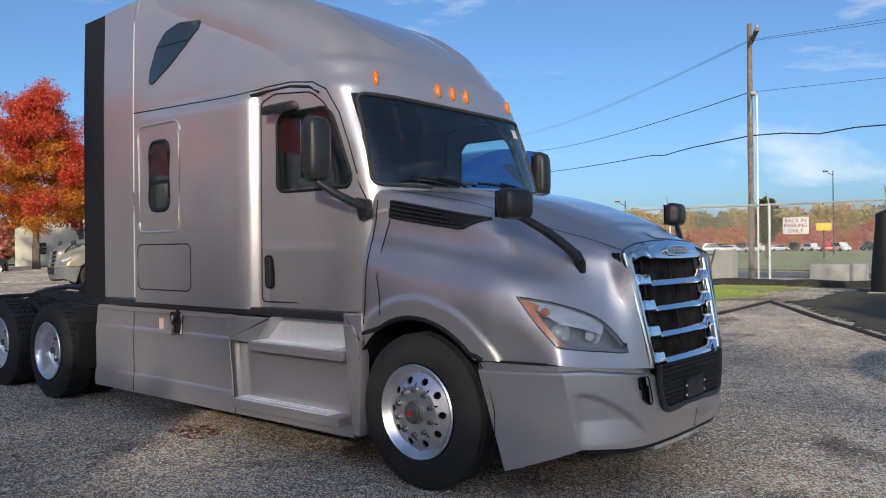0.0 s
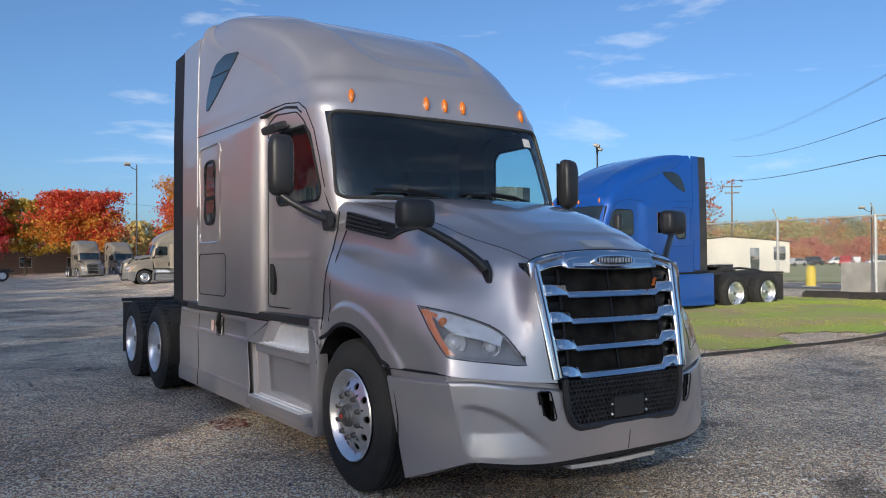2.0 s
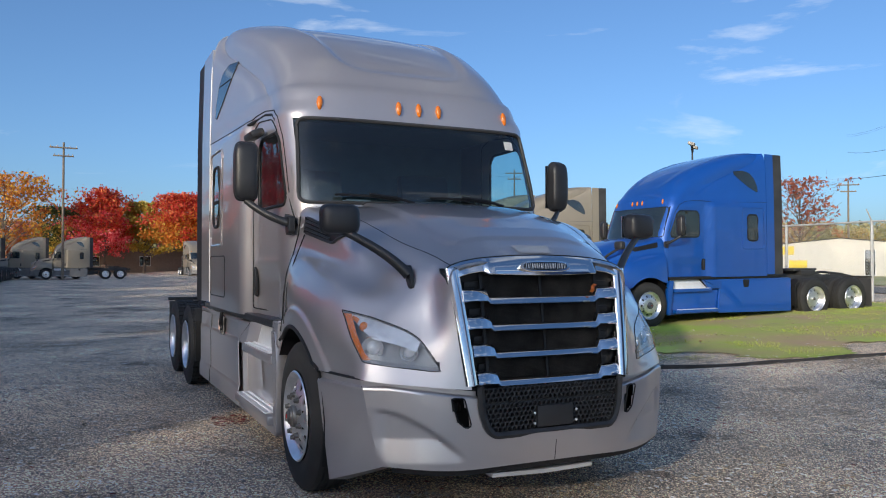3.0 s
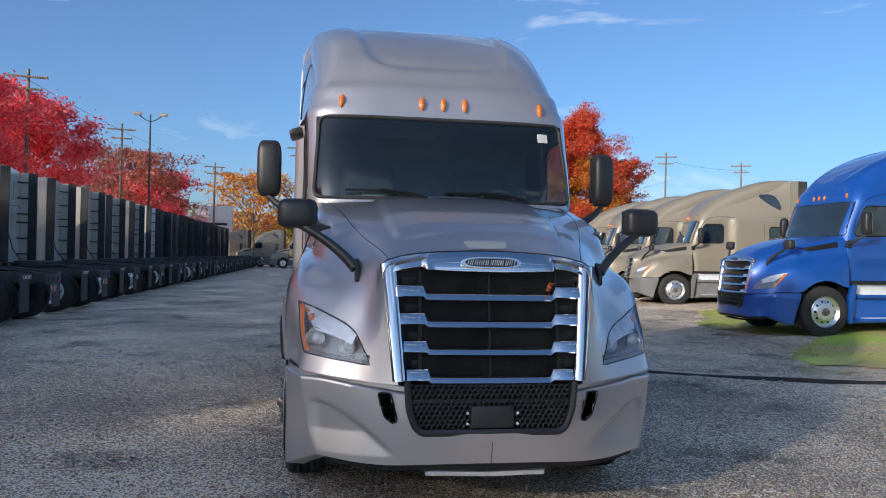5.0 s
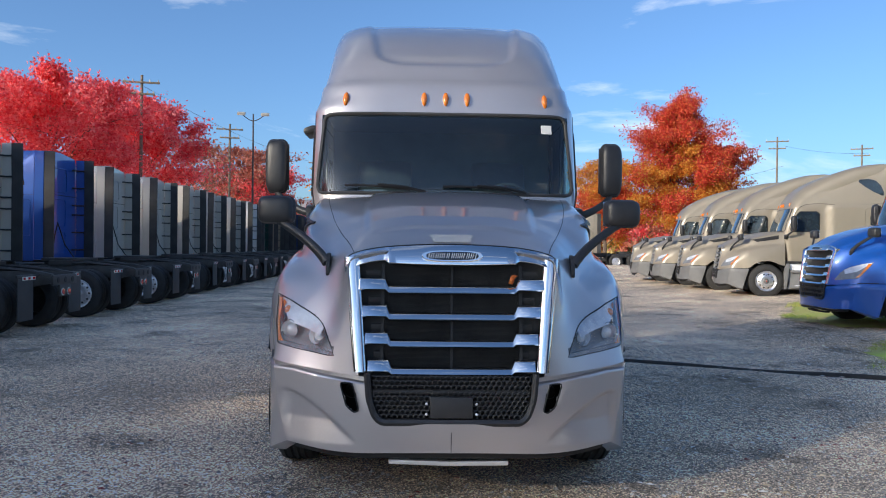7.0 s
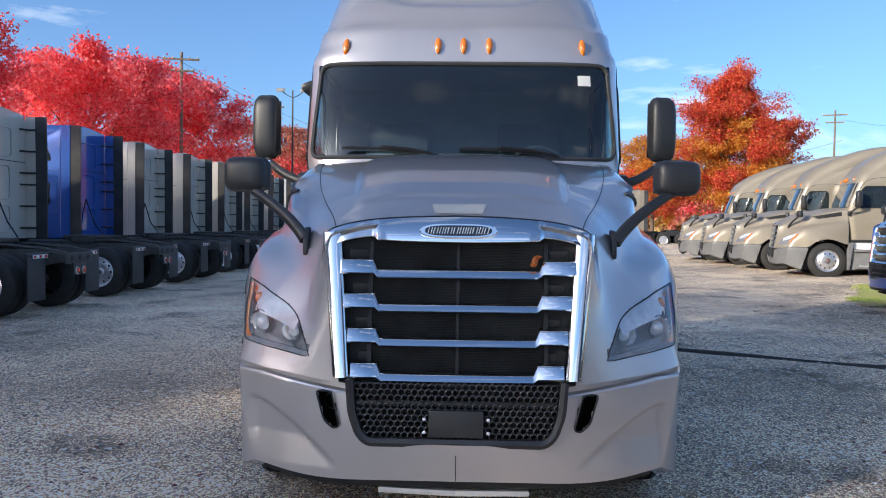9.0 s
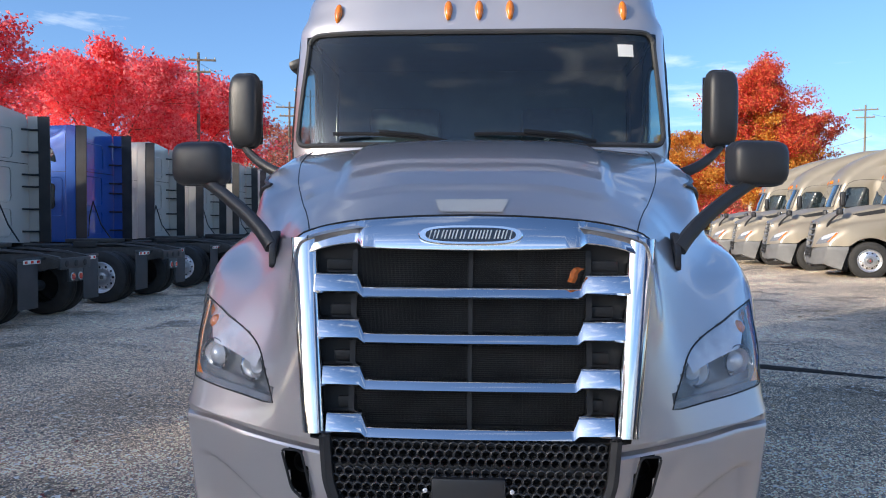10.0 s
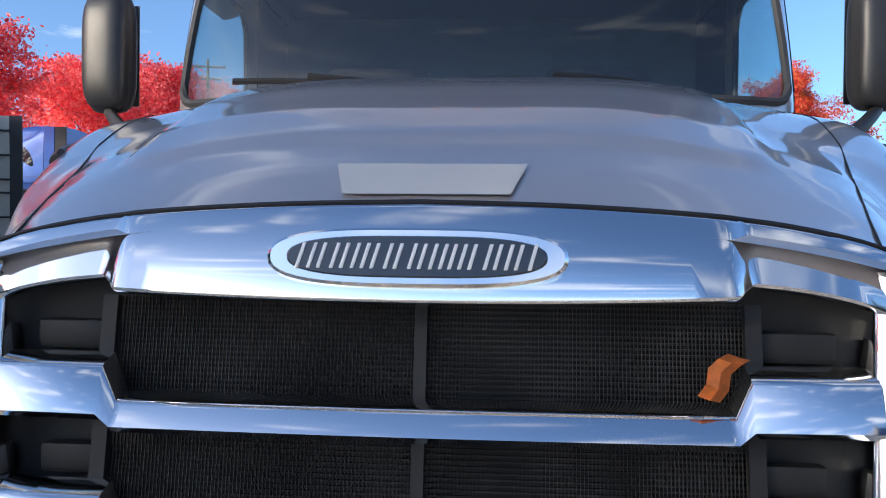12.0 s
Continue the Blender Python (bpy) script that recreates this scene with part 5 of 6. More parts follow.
# ---------------------------------------------------------------- ground
def ground_material():
    m = bpy.data.materials.new("worn_gravelly_asphalt")
    m.use_nodes = True
    nt = m.node_tree
    b = nt.nodes["Principled BSDF"]
    tc = nt.nodes.new("ShaderNodeTexCoord")

    def noise_node(scale, detail, rough=0.6):
        n = nt.nodes.new("ShaderNodeTexNoise")
        n.inputs["Scale"].default_value, n.inputs["Detail"].default_value, n.inputs["Roughness"].default_value = scale, detail, rough
        nt.links.new(tc.outputs["Object"], n.inputs["Vector"])
        return n

    def ramp_node(src, stops):
        r = nt.nodes.new("ShaderNodeValToRGB")
        while len(r.color_ramp.elements) < len(stops):
            r.color_ramp.elements.new(0.5)
        for e, (p, c) in zip(r.color_ramp.elements, stops):
            e.position, e.color = p, (*c, 1)
        nt.links.new(src, r.inputs["Fac"])
        return r

    def blend(kind, fac, a, bb):
        x = nt.nodes.new("ShaderNodeMix")
        x.data_type, x.blend_type = "RGBA", kind
        if isinstance(fac, float):
            x.inputs["Factor"].default_value = fac
        else:
            nt.links.new(fac, x.inputs["Factor"])
        nt.links.new(a, x.inputs["A"])
        nt.links.new(bb, x.inputs["B"])
        return x.outputs["Result"]
    broad = ramp_node(noise_node(0.35, 6).outputs["Fac"], [(0.32, (0.40, 0.33, 0.255)), (0.50, (0.69, 0.565, 0.435)), (0.66, (0.98, 0.79, 0.60))])
    stones = nt.nodes.new("ShaderNodeTexVoronoi")
    stones.inputs["Scale"].default_value = 90
    nt.links.new(tc.outputs["Object"], stones.inputs["Vector"])
    peb = ramp_node(stones.outputs["Color"], [(0.10, (0.27, 0.27, 0.28)), (0.55, (0.90, 0.89, 0.88)), (0.89, (2.75, 2.7, 2.6))])
    col = blend("MULTIPLY", 1.0, broad.outputs["Color"], peb.outputs["Color"])
    fine = ramp_node(noise_node(170, 3).outputs["Fac"], [(0.3, (0.5, 0.5, 0.5)), (0.7, (1.6, 1.58, 1.55))])
    col = blend("MULTIPLY", 1.0, col, fine.outputs["Color"])
    damp = ramp_node(noise_node(0.9, 5).outputs["Fac"], [(0.55, (1, 1, 1)), (0.59, (0.74, 0.74, 0.74)), (0.67, (0.28, 0.28, 0.28))])
    col = blend("MULTIPLY", 0.78, col, damp.outputs["Color"])
    nt.links.new(col, b.inputs["Base Color"])
    b.inputs["Roughness"].default_value = 0.9
    b.inputs["Specular IOR Level"].default_value = 0.1
    bp = nt.nodes.new("ShaderNodeBump")
    bp.inputs["Strength"].default_value, bp.inputs["Distance"].default_value = 0.9, 0.012
    nt.links.new(stones.outputs["Distance"], bp.inputs["Height"])
    bp2 = nt.nodes.new("ShaderNodeBump")
    bp2.inputs["Strength"].default_value, bp2.inputs["Distance"].default_value = 0.6, 0.006
    nt.links.new(noise_node(140, 4).outputs["Fac"], bp2.inputs["Height"])
    nt.links.new(bp.outputs["Normal"], bp2.inputs["Normal"])
    nt.links.new(bp2.outputs["Normal"], b.inputs["Normal"])
    return m


XS = sorted({-3000.0, -800.0, -250.0, -120.0, -60.0, 60.0, 120.0, 250.0, 800.0, 3000.0} | {-40.0 + k for k in range(81)})
YS = sorted({-3000.0, -800.0, -250.0, -100.0, -50.0, 130.0, 200.0, 400.0, 1200.0, 3000.0} | {-30.0 + 2 * k for k in range(66)})


def ground_noise(x, y):
    if abs(x) > 45 or abs(y) > 130:
        return 0.0
    far = min(1.0, max(0.0, (abs(x) - 1.6) / 3.0))
    return 0.025 * far * noise.noise(Vector((x * 0.35, y * 0.35, 0.0)))


def uneven(x, y):
    """The sheet's own relief at any place, between its grid points."""
    x0, y0 = math.floor(x), 2 * math.floor(y / 2)
    a, b = x - x0, (y - y0) / 2
    low = ground_noise(x0, y0) * (1 - a) + ground_noise(x0 + 1, y0) * a
    return low * (1 - b) + (ground_noise(x0, y0 + 2) * (1 - a) + ground_noise(x0 + 1, y0 + 2) * a) * b


bm = grid([[(x, y, ground_z(x, y) + ground_noise(x, y) - 0.004) for x in XS] for y in YS])
tagged(part("ground", bm, ground_material(), smooth=60), "worn dark asphalt yard with gravel, damp patches and dust", "ground", kind="structure")

# grass strip with bare earth and fallen leaves
GRASSM = material("autumn_grass_turf", (0.40, 0.56, 0.06), 0.95, noise_scale=0.6, colour2=(0.52, 0.36, 0.20), bump=1.0, bump_scale=45)
# leafy soil with the shade over it put into the colour
SHADED_SOIL = material("shade_darkened_leafy_soil", (0.075, 0.06, 0.045), 0.95, noise_scale=1.5, colour2=(0.12, 0.10, 0.05), bump=1.0, bump_scale=40)
BLADE = material("grass_blades", (0.36, 0.50, 0.05), 0.8, noise_scale=1.3, colour2=(0.46, 0.42, 0.09), island=True)
random.seed(4)


def scatter_sheet(poly, step, jag):
    """A patch of turf with an uneven outline that thins out into the yard."""
    xs = [p[0] for p in poly]
    ys = [p[1] for p in poly]
    bm = bmesh.new()
    nx, ny = int((max(xs) - min(xs)) / step) + 1, int((max(ys) - min(ys)) / step) + 1
    verts = {}
    for i in range(nx + 1):
        for j in range(ny + 1):
            x, y = min(xs) + i * step, min(ys) + j * step
            wob = noise.noise(Vector((x * 0.7, y * 0.7, 3.1))) * jag
            if inside(x + wob, y + wob, poly):
                x, y = x + 0.45 * step * noise.noise(Vector((x * 5, y * 5, 1))), y + 0.45 * step * noise.noise(Vector((x * 5, y * 5, 8)))
                verts[i, j] = bm.verts.new((x, y, ground_z(x, y) + uneven(x, y) + 0.012 + 0.02 * noise.noise(Vector((x * 2, y * 2, 0)))))
    for (i, j) in list(verts):
        q = [(i, j), (i + 1, j), (i + 1, j + 1), (i, j + 1)]
        if all(k in verts for k in q):
            bm.faces.new([verts[k] for k in q])
    return tidy(bm), [v for v in verts.values()]


TURF = [(5.6, 5.7), (8.0, 4.9), (12.2, 4.3), (18.2, 4.2), (18.3, 18), (12, 17.5), (9.4, 16.0), (7.6, 12.6), (8.4, 9.4), (7.0, 8.0)]
bm, _ = scatter_sheet(TURF, 0.16, 1.2)
tagged(part("grass", bm, GRASSM, smooth=60), "patchy autumn grass with bare earth beside the yard", "grass", kind="structure")
# earth patch whose dark colour stands for the shadow lying there
bm, _ = scatter_sheet([(8.3, 0.4), (12.5, 3.3), (18, 3.2), (18, -8), (9, -6)], 0.2, 1.3)
tagged(part("bare_earth", bm, SHADED_SOIL, smooth=60), "bare earth strewn with leaves by the fence, shade painted in", "earth", kind="structure")
vs, fs = [], []
rng = np.random.default_rng(3)
for _ in range(90000):
    x, y = rng.uniform(5.5, 18.2), rng.uniform(-2, 17.5)
    if not inside(x, y, TURF) or noise.noise(Vector((x * 0.5, y * 0.5, 7))) < -0.05:
        continue
    z = ground_z(x, y) + 0.01
    h, a = rng.uniform(0.012, 0.04), rng.uniform(0, 6.28)
    dx, dy, lean = math.cos(a) * 0.006, math.sin(a) * 0.006, rng.uniform(-0.03, 0.03)
    n = len(vs)
    vs += [(x - dx, y - dy, z), (x + dx, y + dy, z), (x + lean, y + lean * 0.6, z + h)]
    fs.append((n, n + 1, n + 2))
me = bpy.data.meshes.new("grass_blades")
me.from_pydata(vs, [], fs)
me.materials.append(BLADE)
tagged(new("grass_blades", me), "short green and yellowing grass blades", "grass", kind="stuff")

# low earth berm round the turf
EARTH = material("dark_damp_earth", (0.055, 0.045, 0.036), 0.95, noise_scale=6, noise_amount=0.5, bump=1.0, bump_scale=60)


def berm(path, w, h, name, label):
    rows = []
    for i, (x, y) in enumerate(path):
        a, b = path[max(0, i - 1)], path[min(len(path) - 1, i + 1)]
        d = Vector((b[0] - a[0], b[1] - a[1])).normalized()
        n = Vector((-d.y, d.x))
        z = ground_z(x, y)
        ww, hh = w * (1 + 0.3 * noise.noise(Vector((x, y, 1)))), h * (1 + 0.35 * noise.noise(Vector((x * 1.3, y * 1.3, 5))))
        rows.append([(x + n.x * k * ww, y + n.y * k * ww, z - 0.02 + hh * q) for k, q in ((-1, 0), (-0.6, 0.7), (0, 1), (0.6, 0.7), (1, 0))])
    tagged(part(name, tidy(grid(rows)), EARTH, smooth=60), label, "kerb", kind="structure")


def dense(path, n=14):
    out = []
    for p, q in zip(path, path[1:]):
        out += [(p[0] + (q[0] - p[0]) * k / n, p[1] + (q[1] - p[1]) * k / n) for k in range(n)]
    return out + [path[-1]]


berm(dense([(1.6, 7.05), (2.85, 6.42), (5.5, 5.0), (7.2, 4.6), (9.15, 4.05), (11.5, 3.78), (12.8, 3.7)]), 0.09, 0.055, "kerb", "low dark earth berm along the grass")
berm(dense([(12.8, 3.7), (10.4, 2.1), (8.5, 0.7), (6.6, -0.6)]), 0.09, 0.055, "kerb", "low dark earth berm across the yard")
berm(dense([(18.3, -4), (18.35, 4), (18.4, 10.5)]), 0.22, 0.22, "kerb", "dark earth bank at the foot of the fence")

# fallen leaves and stones on the yard
LEAFDRY = material("dry_fallen_leaves", (0.42, 0.27, 0.13), 0.85, noise_scale=0.7, colour2=(0.60, 0.50, 0.36), island=True)
LEAFPALE = material("bleached_leaf_scraps", (0.96, 0.94, 0.90), 0.8, noise_scale=0.9, colour2=(0.82, 0.76, 0.66))
LEAFRED = material("red_fallen_leaves", (0.21, 0.03, 0.03), 0.8, noise_scale=0.7, colour2=(0.27, 0.07, 0.045), island=True)
PEBBLE = material("grey_gravel_stones", (0.36, 0.345, 0.32), 0.9, noise_scale=3, noise_amount=0.4, island=True)


def litter(name, label, count, area, size, mat, seed, clump):
    rng = np.random.default_rng(seed)
    vs, fs = [], []
    for _ in range(count):
        x, y = rng.uniform(area[0], area[1]), rng.uniform(area[2], area[3])
        if noise.noise(Vector((x * 0.45, y * 0.45, seed))) < clump:
            continue
        a, s = rng.uniform(0, 6.28), size * rng.uniform(0.5, 1.4)
        z = ground_z(x, y) + uneven(x, y) + 0.004
        c, sn = math.cos(a), math.sin(a)
        n = len(vs)
        for px, py, pz in ((-1, 0, 0), (-0.3, 0.6, 0.25), (1, 0.1, 0.05), (0.1, -0.55, 0.3)):
            vs.append((x + s * (px * c - py * sn), y + s * (px * sn + py * c), z + s * pz * rng.uniform(0.2, 1.2)))
        fs.append((n, n + 1, n + 2, n + 3))
    me = bpy.data.meshes.new(name)
    me.from_pydata(vs, [], fs)
    me.materials.append(mat)
    tagged(new(name, me), label, "leaves", kind="stuff")


litter("fallen_leaves", "pale bleached leaf scraps strewn over the yard", 18000, (-9, 9, -4, 14), 0.024, LEAFPALE, 10, -0.3)
litter("fallen_leaves", "dry brown and pale leaves strewn over the yard", 9000, (-9, 9, -4, 16), 0.026, LEAFDRY, 11, -0.15)
litter("fallen_leaves", "red leaves blown under the truck", 1300, (-4, 5, -3, 8), 0.022, LEAFRED, 12, 0.12)
litter("fallen_leaves", "dark red leaves gathered beside the truck's skirt", 90, (-1.32, -0.98, 3.85, 4.35), 0.026, LEAFRED, 14, -1.0)
litter("fallen_leaves", "leaves gathered against the grass berm", 7000, (5, 18, 3.5, 13), 0.035, LEAFDRY, 13, 0.0)


def stones(count, area, size, seed):
    rng = np.random.default_rng(seed)
    vs, fs = [], []
    base = [(1, 0, 0), (-1, 0, 0), (0, 1, 0), (0, -1, 0), (0, 0, 0.8)]
    for _ in range(count):
        x, y = rng.uniform(area[0], area[1]), rng.uniform(area[2], area[3])
        s, a = size * rng.uniform(0.4, 1.5), rng.uniform(0, 6.28)
        c, sn, z = math.cos(a), math.sin(a), ground_z(x, y) + uneven(x, y) - 0.003
        n = len(vs)
        k = rng.uniform(0.6, 1.1, 5)
        for (px, py, pz), q in zip(base, k):
            vs.append((x + s * q * (px * c - py * sn), y + s * q * (px * sn + py * c), z + s * pz * q))
        fs += [(n, n + 2, n + 4), (n + 2, n + 1, n + 4), (n + 1, n + 3, n + 4), (n + 3, n, n + 4)]
    me = bpy.data.meshes.new("gravel")
    me.from_pydata(vs, [], fs)
    me.materials.append(PEBBLE)
    tagged(new("gravel", me), "loose grey gravel on the yard", "gravel", kind="stuff")


stones(60000, (-7, 7, -3.8, 8), 0.0075, 21)
stones(16000, (-7, 7, -3.8, 8), 0.012, 23)
stones(3500, (-8, 9, -3.8, 10), 0.018, 22)

# ---------------------------------------------------------------- fence, poles, wires, signs
GALV = material("galvanised_steel", (0.58, 0.57, 0.55), 0.5, 0.3, noise_scale=6, noise_amount=0.2)
TIMBER = material("weathered_pole_timber", (0.23, 0.185, 0.14), 0.9, noise_scale=7, noise_amount=0.4, bump=0.5, bump_scale=40)
WIRE = material("black_cable", (0.02, 0.02, 0.022), 0.6, noise_scale=3, noise_amount=0.2)
CONCRETE = material("grey_concrete", (0.47, 0.44, 0.39), 0.9, noise_scale=2.5, noise_amount=0.35, bump=0.4, bump_scale=60)
FX = 18.9


def fence(y0, y1, pitch):
    F = thing("fence", "galvanised chain-link fence with a top rail and tall posts", "fence")
    n = int((y1 - y0) / pitch)
    first = None
    z0 = ground_z(FX, 0)
    for k in range(n + 1):
        y = y0 + k * pitch
        if first is None:
            first = part("post", tube([(0, 0, z0 - 0.1), (0, 0, z0 + 2.40)], 0.042, 8), GALV, F, at=pose(FX, y, 0))
            arm0 = part("arm", tube([(0, 0, z0 + 2.38), (-0.24, 0, z0 + 2.72)], 0.02, 6), GALV, first)
        else:
            p = shared("post", first, F, pose(FX, y, 0))
            shared("arm", arm0, p, Matrix.Identity(4))
    part("top_rail", tube([(FX, y0, z0 + 2.36), (FX, y1, z0 + 2.36)], 0.034, 6), GALV, F)
    vs, fs = [], []
    h, step, w = 2.32, 0.09, 0.0042
    for k in range(int((y1 - y0 + h) / step)):
        for sgn in (-1, 1):
            a = y0 - (h if sgn > 0 else 0) + k * step
            p, q = (a, z0 + 0.03), (a + sgn * h, z0 + 0.03 + h)
            if max(p[0], q[0]) > y1 or min(p[0], q[0]) < y0:
                continue
            m = len(vs)
            vs += [(FX + 0.035, p[0] - w, p[1]), (FX + 0.035, p[0] + w, p[1]), (FX + 0.035, q[0] + w, q[1]), (FX + 0.035, q[0] - w, q[1])]
            fs.append((m, m + 1, m + 2, m + 3))
    me = bpy.data.meshes.new("chain_link")
    me.from_pydata(vs, [], fs)
    me.materials.append(GALV)
    o = new("chain_link", me)
    o.parent = F
    return F


fence(-9.7, 42.2, 3.06)


def pole(x, y, top, kind, label, arm_dir=0.0, r=0.13):
    P = thing("utility_pole" if kind == "power" else "street_lamp", label, "pole" if kind == "power" else "street lamp", at=pose(x, y, ground_z(x, y) - 0.05, 0, 0, arm_dir))
    if kind == "power":
        part("shaft", tube([(0, 0, 0), (0, 0, top * 0.5), (0.02, 0, top)], r, 10, radii=[r, r * 0.85, r * 0.68]), TIMBER, P)
        for z, w in ((top - 0.5, 1.15), (top - 1.25, 0.85 if top > 10 else 0.0)):
            if w:
                part("crossarm", boxed(-w, w, -0.06 - r, 0.06 - r, z - 0.06, z + 0.06, bevel=0.01), TIMBER, P)
                for q in (-w + 0.1, -w * 0.45, w * 0.45, w - 0.1):
                    part("insulator", lathe([(0, 0.03), (0.06, 0.05), (0.12, 0.03), (0.18, 0.0001)], 8), CONCRETE, P, at=pose(q, -r, z + 0.05, 0, -90, 0))
    else:
        part("shaft", tube([(0, 0, 0), (0, 0, top)], 0.07, 8, radii=[0.085, 0.05]), FRAME, P)
        for s in ((-1, 1) if kind == "twin" else (1,)):
            part("arm", tube([(0, 0, top - 0.5), (s * 0.35, 0, top - 0.35), (s * 0.7, 0, top - 0.1)], 0.03, 6), FRAME, P)
            part("lamp_head", boxed(-0.28, 0.28, -0.2, 0.2, -0.09, 0.09, bevel=0.05), CONCRETE, P, at=pose(s * 0.8, -0.05, top, 20, 0, 0))
    return P


P1 = (22.6, 7.35)
pole(*P1, 8.85, "power", "tall weathered timber power pole behind the fence", 25, 0.115)
LA = bpy.data.objects["utility_pole"]
part("lamp_arm", tube([(0, 0, 5.6), (-0.35, 0, 6.25), (-0.75, 0, 6.32)], 0.03, 6), GALV, LA)
part("lamp_head", boxed(-0.95, -0.62, -0.09, 0.09, 6.24, 6.36, bevel=0.04), CONCRETE, LA)
W = thing("flag_pole", "slim white steel pole beside the power pole", "pole", at=pose(23.0, 7.25, 0.35))
part("shaft", tube([(0, 0, 0), (0, 0, 6.4)], 0.036, 8), WHITE, W)
part("cap", lathe([(0, 0.042), (0.05, 0.038), (0.07, 0.0001)], 8), GALV, W, at=pose(0, 0, 6.4, 0, -90, 0))
POLES = [(78, 57, 10.6, -40), (-18.7, 47.5, 12.6, 12), (37.25, 78, 13.2, -20), (49.2, 83, 13.2, -25), (-12.4, 87, 11.6, 10), (-2.9, 75, 12.5, 5), (24.5, -36, 9.6, 10), (-17.5, 66, 12.3, 12)]
for x, y, h, a in POLES:
    pole(x, y, h, "power", "timber power pole with a crossarm against the sky", a)
pole(-12.0, 50.2, 10.6, "twin", "tall yard lamp with two floodlight heads", 10)
pole(32.5, 33.5, 8.5, "twin", "tall yard lamp with two floodlight heads", 40)
pole(12.2, 71, 10.2, "single", "slim single-arm lamp post at the far end", 180)
pole(72, 37, 6.2, "single", "slim street lamp beyond the fence", 120)
pole(95, 22, 10.0, "single", "slim street lamp beyond the fence", 120)


def cable(a, b, sag, r, name="overhead_cable", kinks=()):
    a, b = Vector(a), Vector(b)
    pts = []
    n = 40
    for k in range(n + 1):
        t = k / n
        p = a.lerp(b, t)
        p.z -= sag * 4 * t * (1 - t)
        for c, w, d in kinks:
            p.z -= d * math.exp(-((t - c) / w) ** 2)
        pts.append(p)
    tagged(part(name, tube(pts, r, 5), WIRE), "black overhead cable strung between poles", "cable", "overhead cables")


x1, y1 = P1
for z, zb, sag, r in ((6.85, 14.2, 0.8, 0.016), (5.35, 11.2, 0.4, 0.022), (8.6, 16.0, 0.8, 0.007), (8.65, 16.2, 0.8, 0.007)):
    cable((x1, y1, z), (78, 57, zb), sag, r, kinks=((0.12, 0.02, 0.12),) if r > 0.02 else ())
for z, zb, sag, r in ((5.35, 5.7, 0.25, 0.022), (8.6, 9.0, 0.4, 0.007), (8.65, 9.1, 0.3, 0.007), (6.85, 7.4, 0.4, 0.007)):
    cable((x1, y1, z), (24.5, -36, zb), sag, r, kinks=((0.05, 0.012, 0.12),) if r > 0.02 else ())
cable((-18.7, 47.5, 11.9), (-12.4, 87, 11.0), 0.6, 0.012)
cable((38, 78, 12.6), (50, 83, 12.6), 0.3, 0.012)
cable((38, 78, 10.5), (15, 92, 8.5), 1.4, 0.014)

# sign on the fence
SIGNRED = material("red_sign_lettering", (0.35, 0.03, 0.04), 0.6, noise_scale=5, noise_amount=0.2)
SIGNWHITE = material("white_sign_board", (0.8, 0.79, 0.76), 0.5, noise_scale=4, noise_amount=0.06)
S = thing("sign", "white parking notice board with dark red lettering on the fence", "sign", at=pose(FX - 0.05, 4.85, 2.12, 0, 0, -90))
part("board", boxed(-0.35, 0.35, -0.008, 0.008, -0.24, 0.24, bevel=0.004), SIGNWHITE, S)
for k, word in enumerate(("BACK IN", "PARKING", "ONLY")):
    c = bpy.data.curves.new("lettering", "FONT")
    c.body, c.size, c.align_x, c.align_y, c.extrude = word, 0.155, "CENTER", "CENTER", 0.002
    c.materials.append(SIGNRED)
    o = new("lettering", c)
    o.parent = S
    o.matrix_basis = pose(0, -0.012, 0.145 - 0.145 * k, 90, 0, 0)

# concrete blocks by the fence
def block(x, y, w, d, h, a, label):
    tagged(part("concrete_block", boxed(-w / 2, w / 2, -d / 2, d / 2, 0, h, bevel=0.03), CONCRETE, at=pose(x, y, ground_z(x, y) - 0.02, 0, 0, a)), label, "concrete block")


block(20.9, 4.2, 0.75, 1.5, 0.62, 4, "weathered grey concrete block beyond the fence")
block(19.6, 8.4, 0.5, 3.1, 1.05, 0, "long grey concrete barrier block behind the fence")
T = thing("covered_post", "tall post wrapped in black tarpaulin", "post", at=pose(15.9, 2.0, 0.38))
bm = lathe([(0, 0.30), (0.05, 0.34), (0.8, 0.30), (1.5, 0.26), (1.9, 0.2), (2.0, 0.0001)], 14)
for v in bm.verts:
    v.co.y += 0.05 * noise.noise(v.co * 3)
    v.co.z += 0.05 * noise.noise(v.co * 3.3)
part("tarpaulin", bm, NEARBLACK, T, at=pose(0, 0, 0, 0, -90, 0))
part("foot", boxed(-0.35, 0.35, -0.35, 0.35, -0.02, 0.06, bevel=0.02), CONCRETE, T)


R = thing("scrap_rack", "dark rusty metal rack leaning beside the fence", "rack", at=pose(18.0, 7.3, ground_z(18.0, 7.3), 0, 0, 70))
for x in (-0.45, 0.05, 0.5):
    part("upright", tube([(x, 0.25, 0.0), (x + 0.06, 0.05, 0.55), (x + 0.02, -0.12, 1.15 - 0.2 * abs(x))], 0.028, 6), FRAME, R)
for z in (0.12, 0.55, 0.9):
    part("rung", tube([(-0.45, 0.22 - 0.3 * z, z), (0.5, 0.22 - 0.3 * z, z + 0.03)], 0.022, 6), FRAME, R)
part("base", boxed(-0.6, 0.6, -0.2, 0.35, 0.0, 0.09, bevel=0.02), FRAME, R)
bm = bmesh.new()
bmesh.ops.create_icosphere(bm, subdivisions=2, radius=0.13)
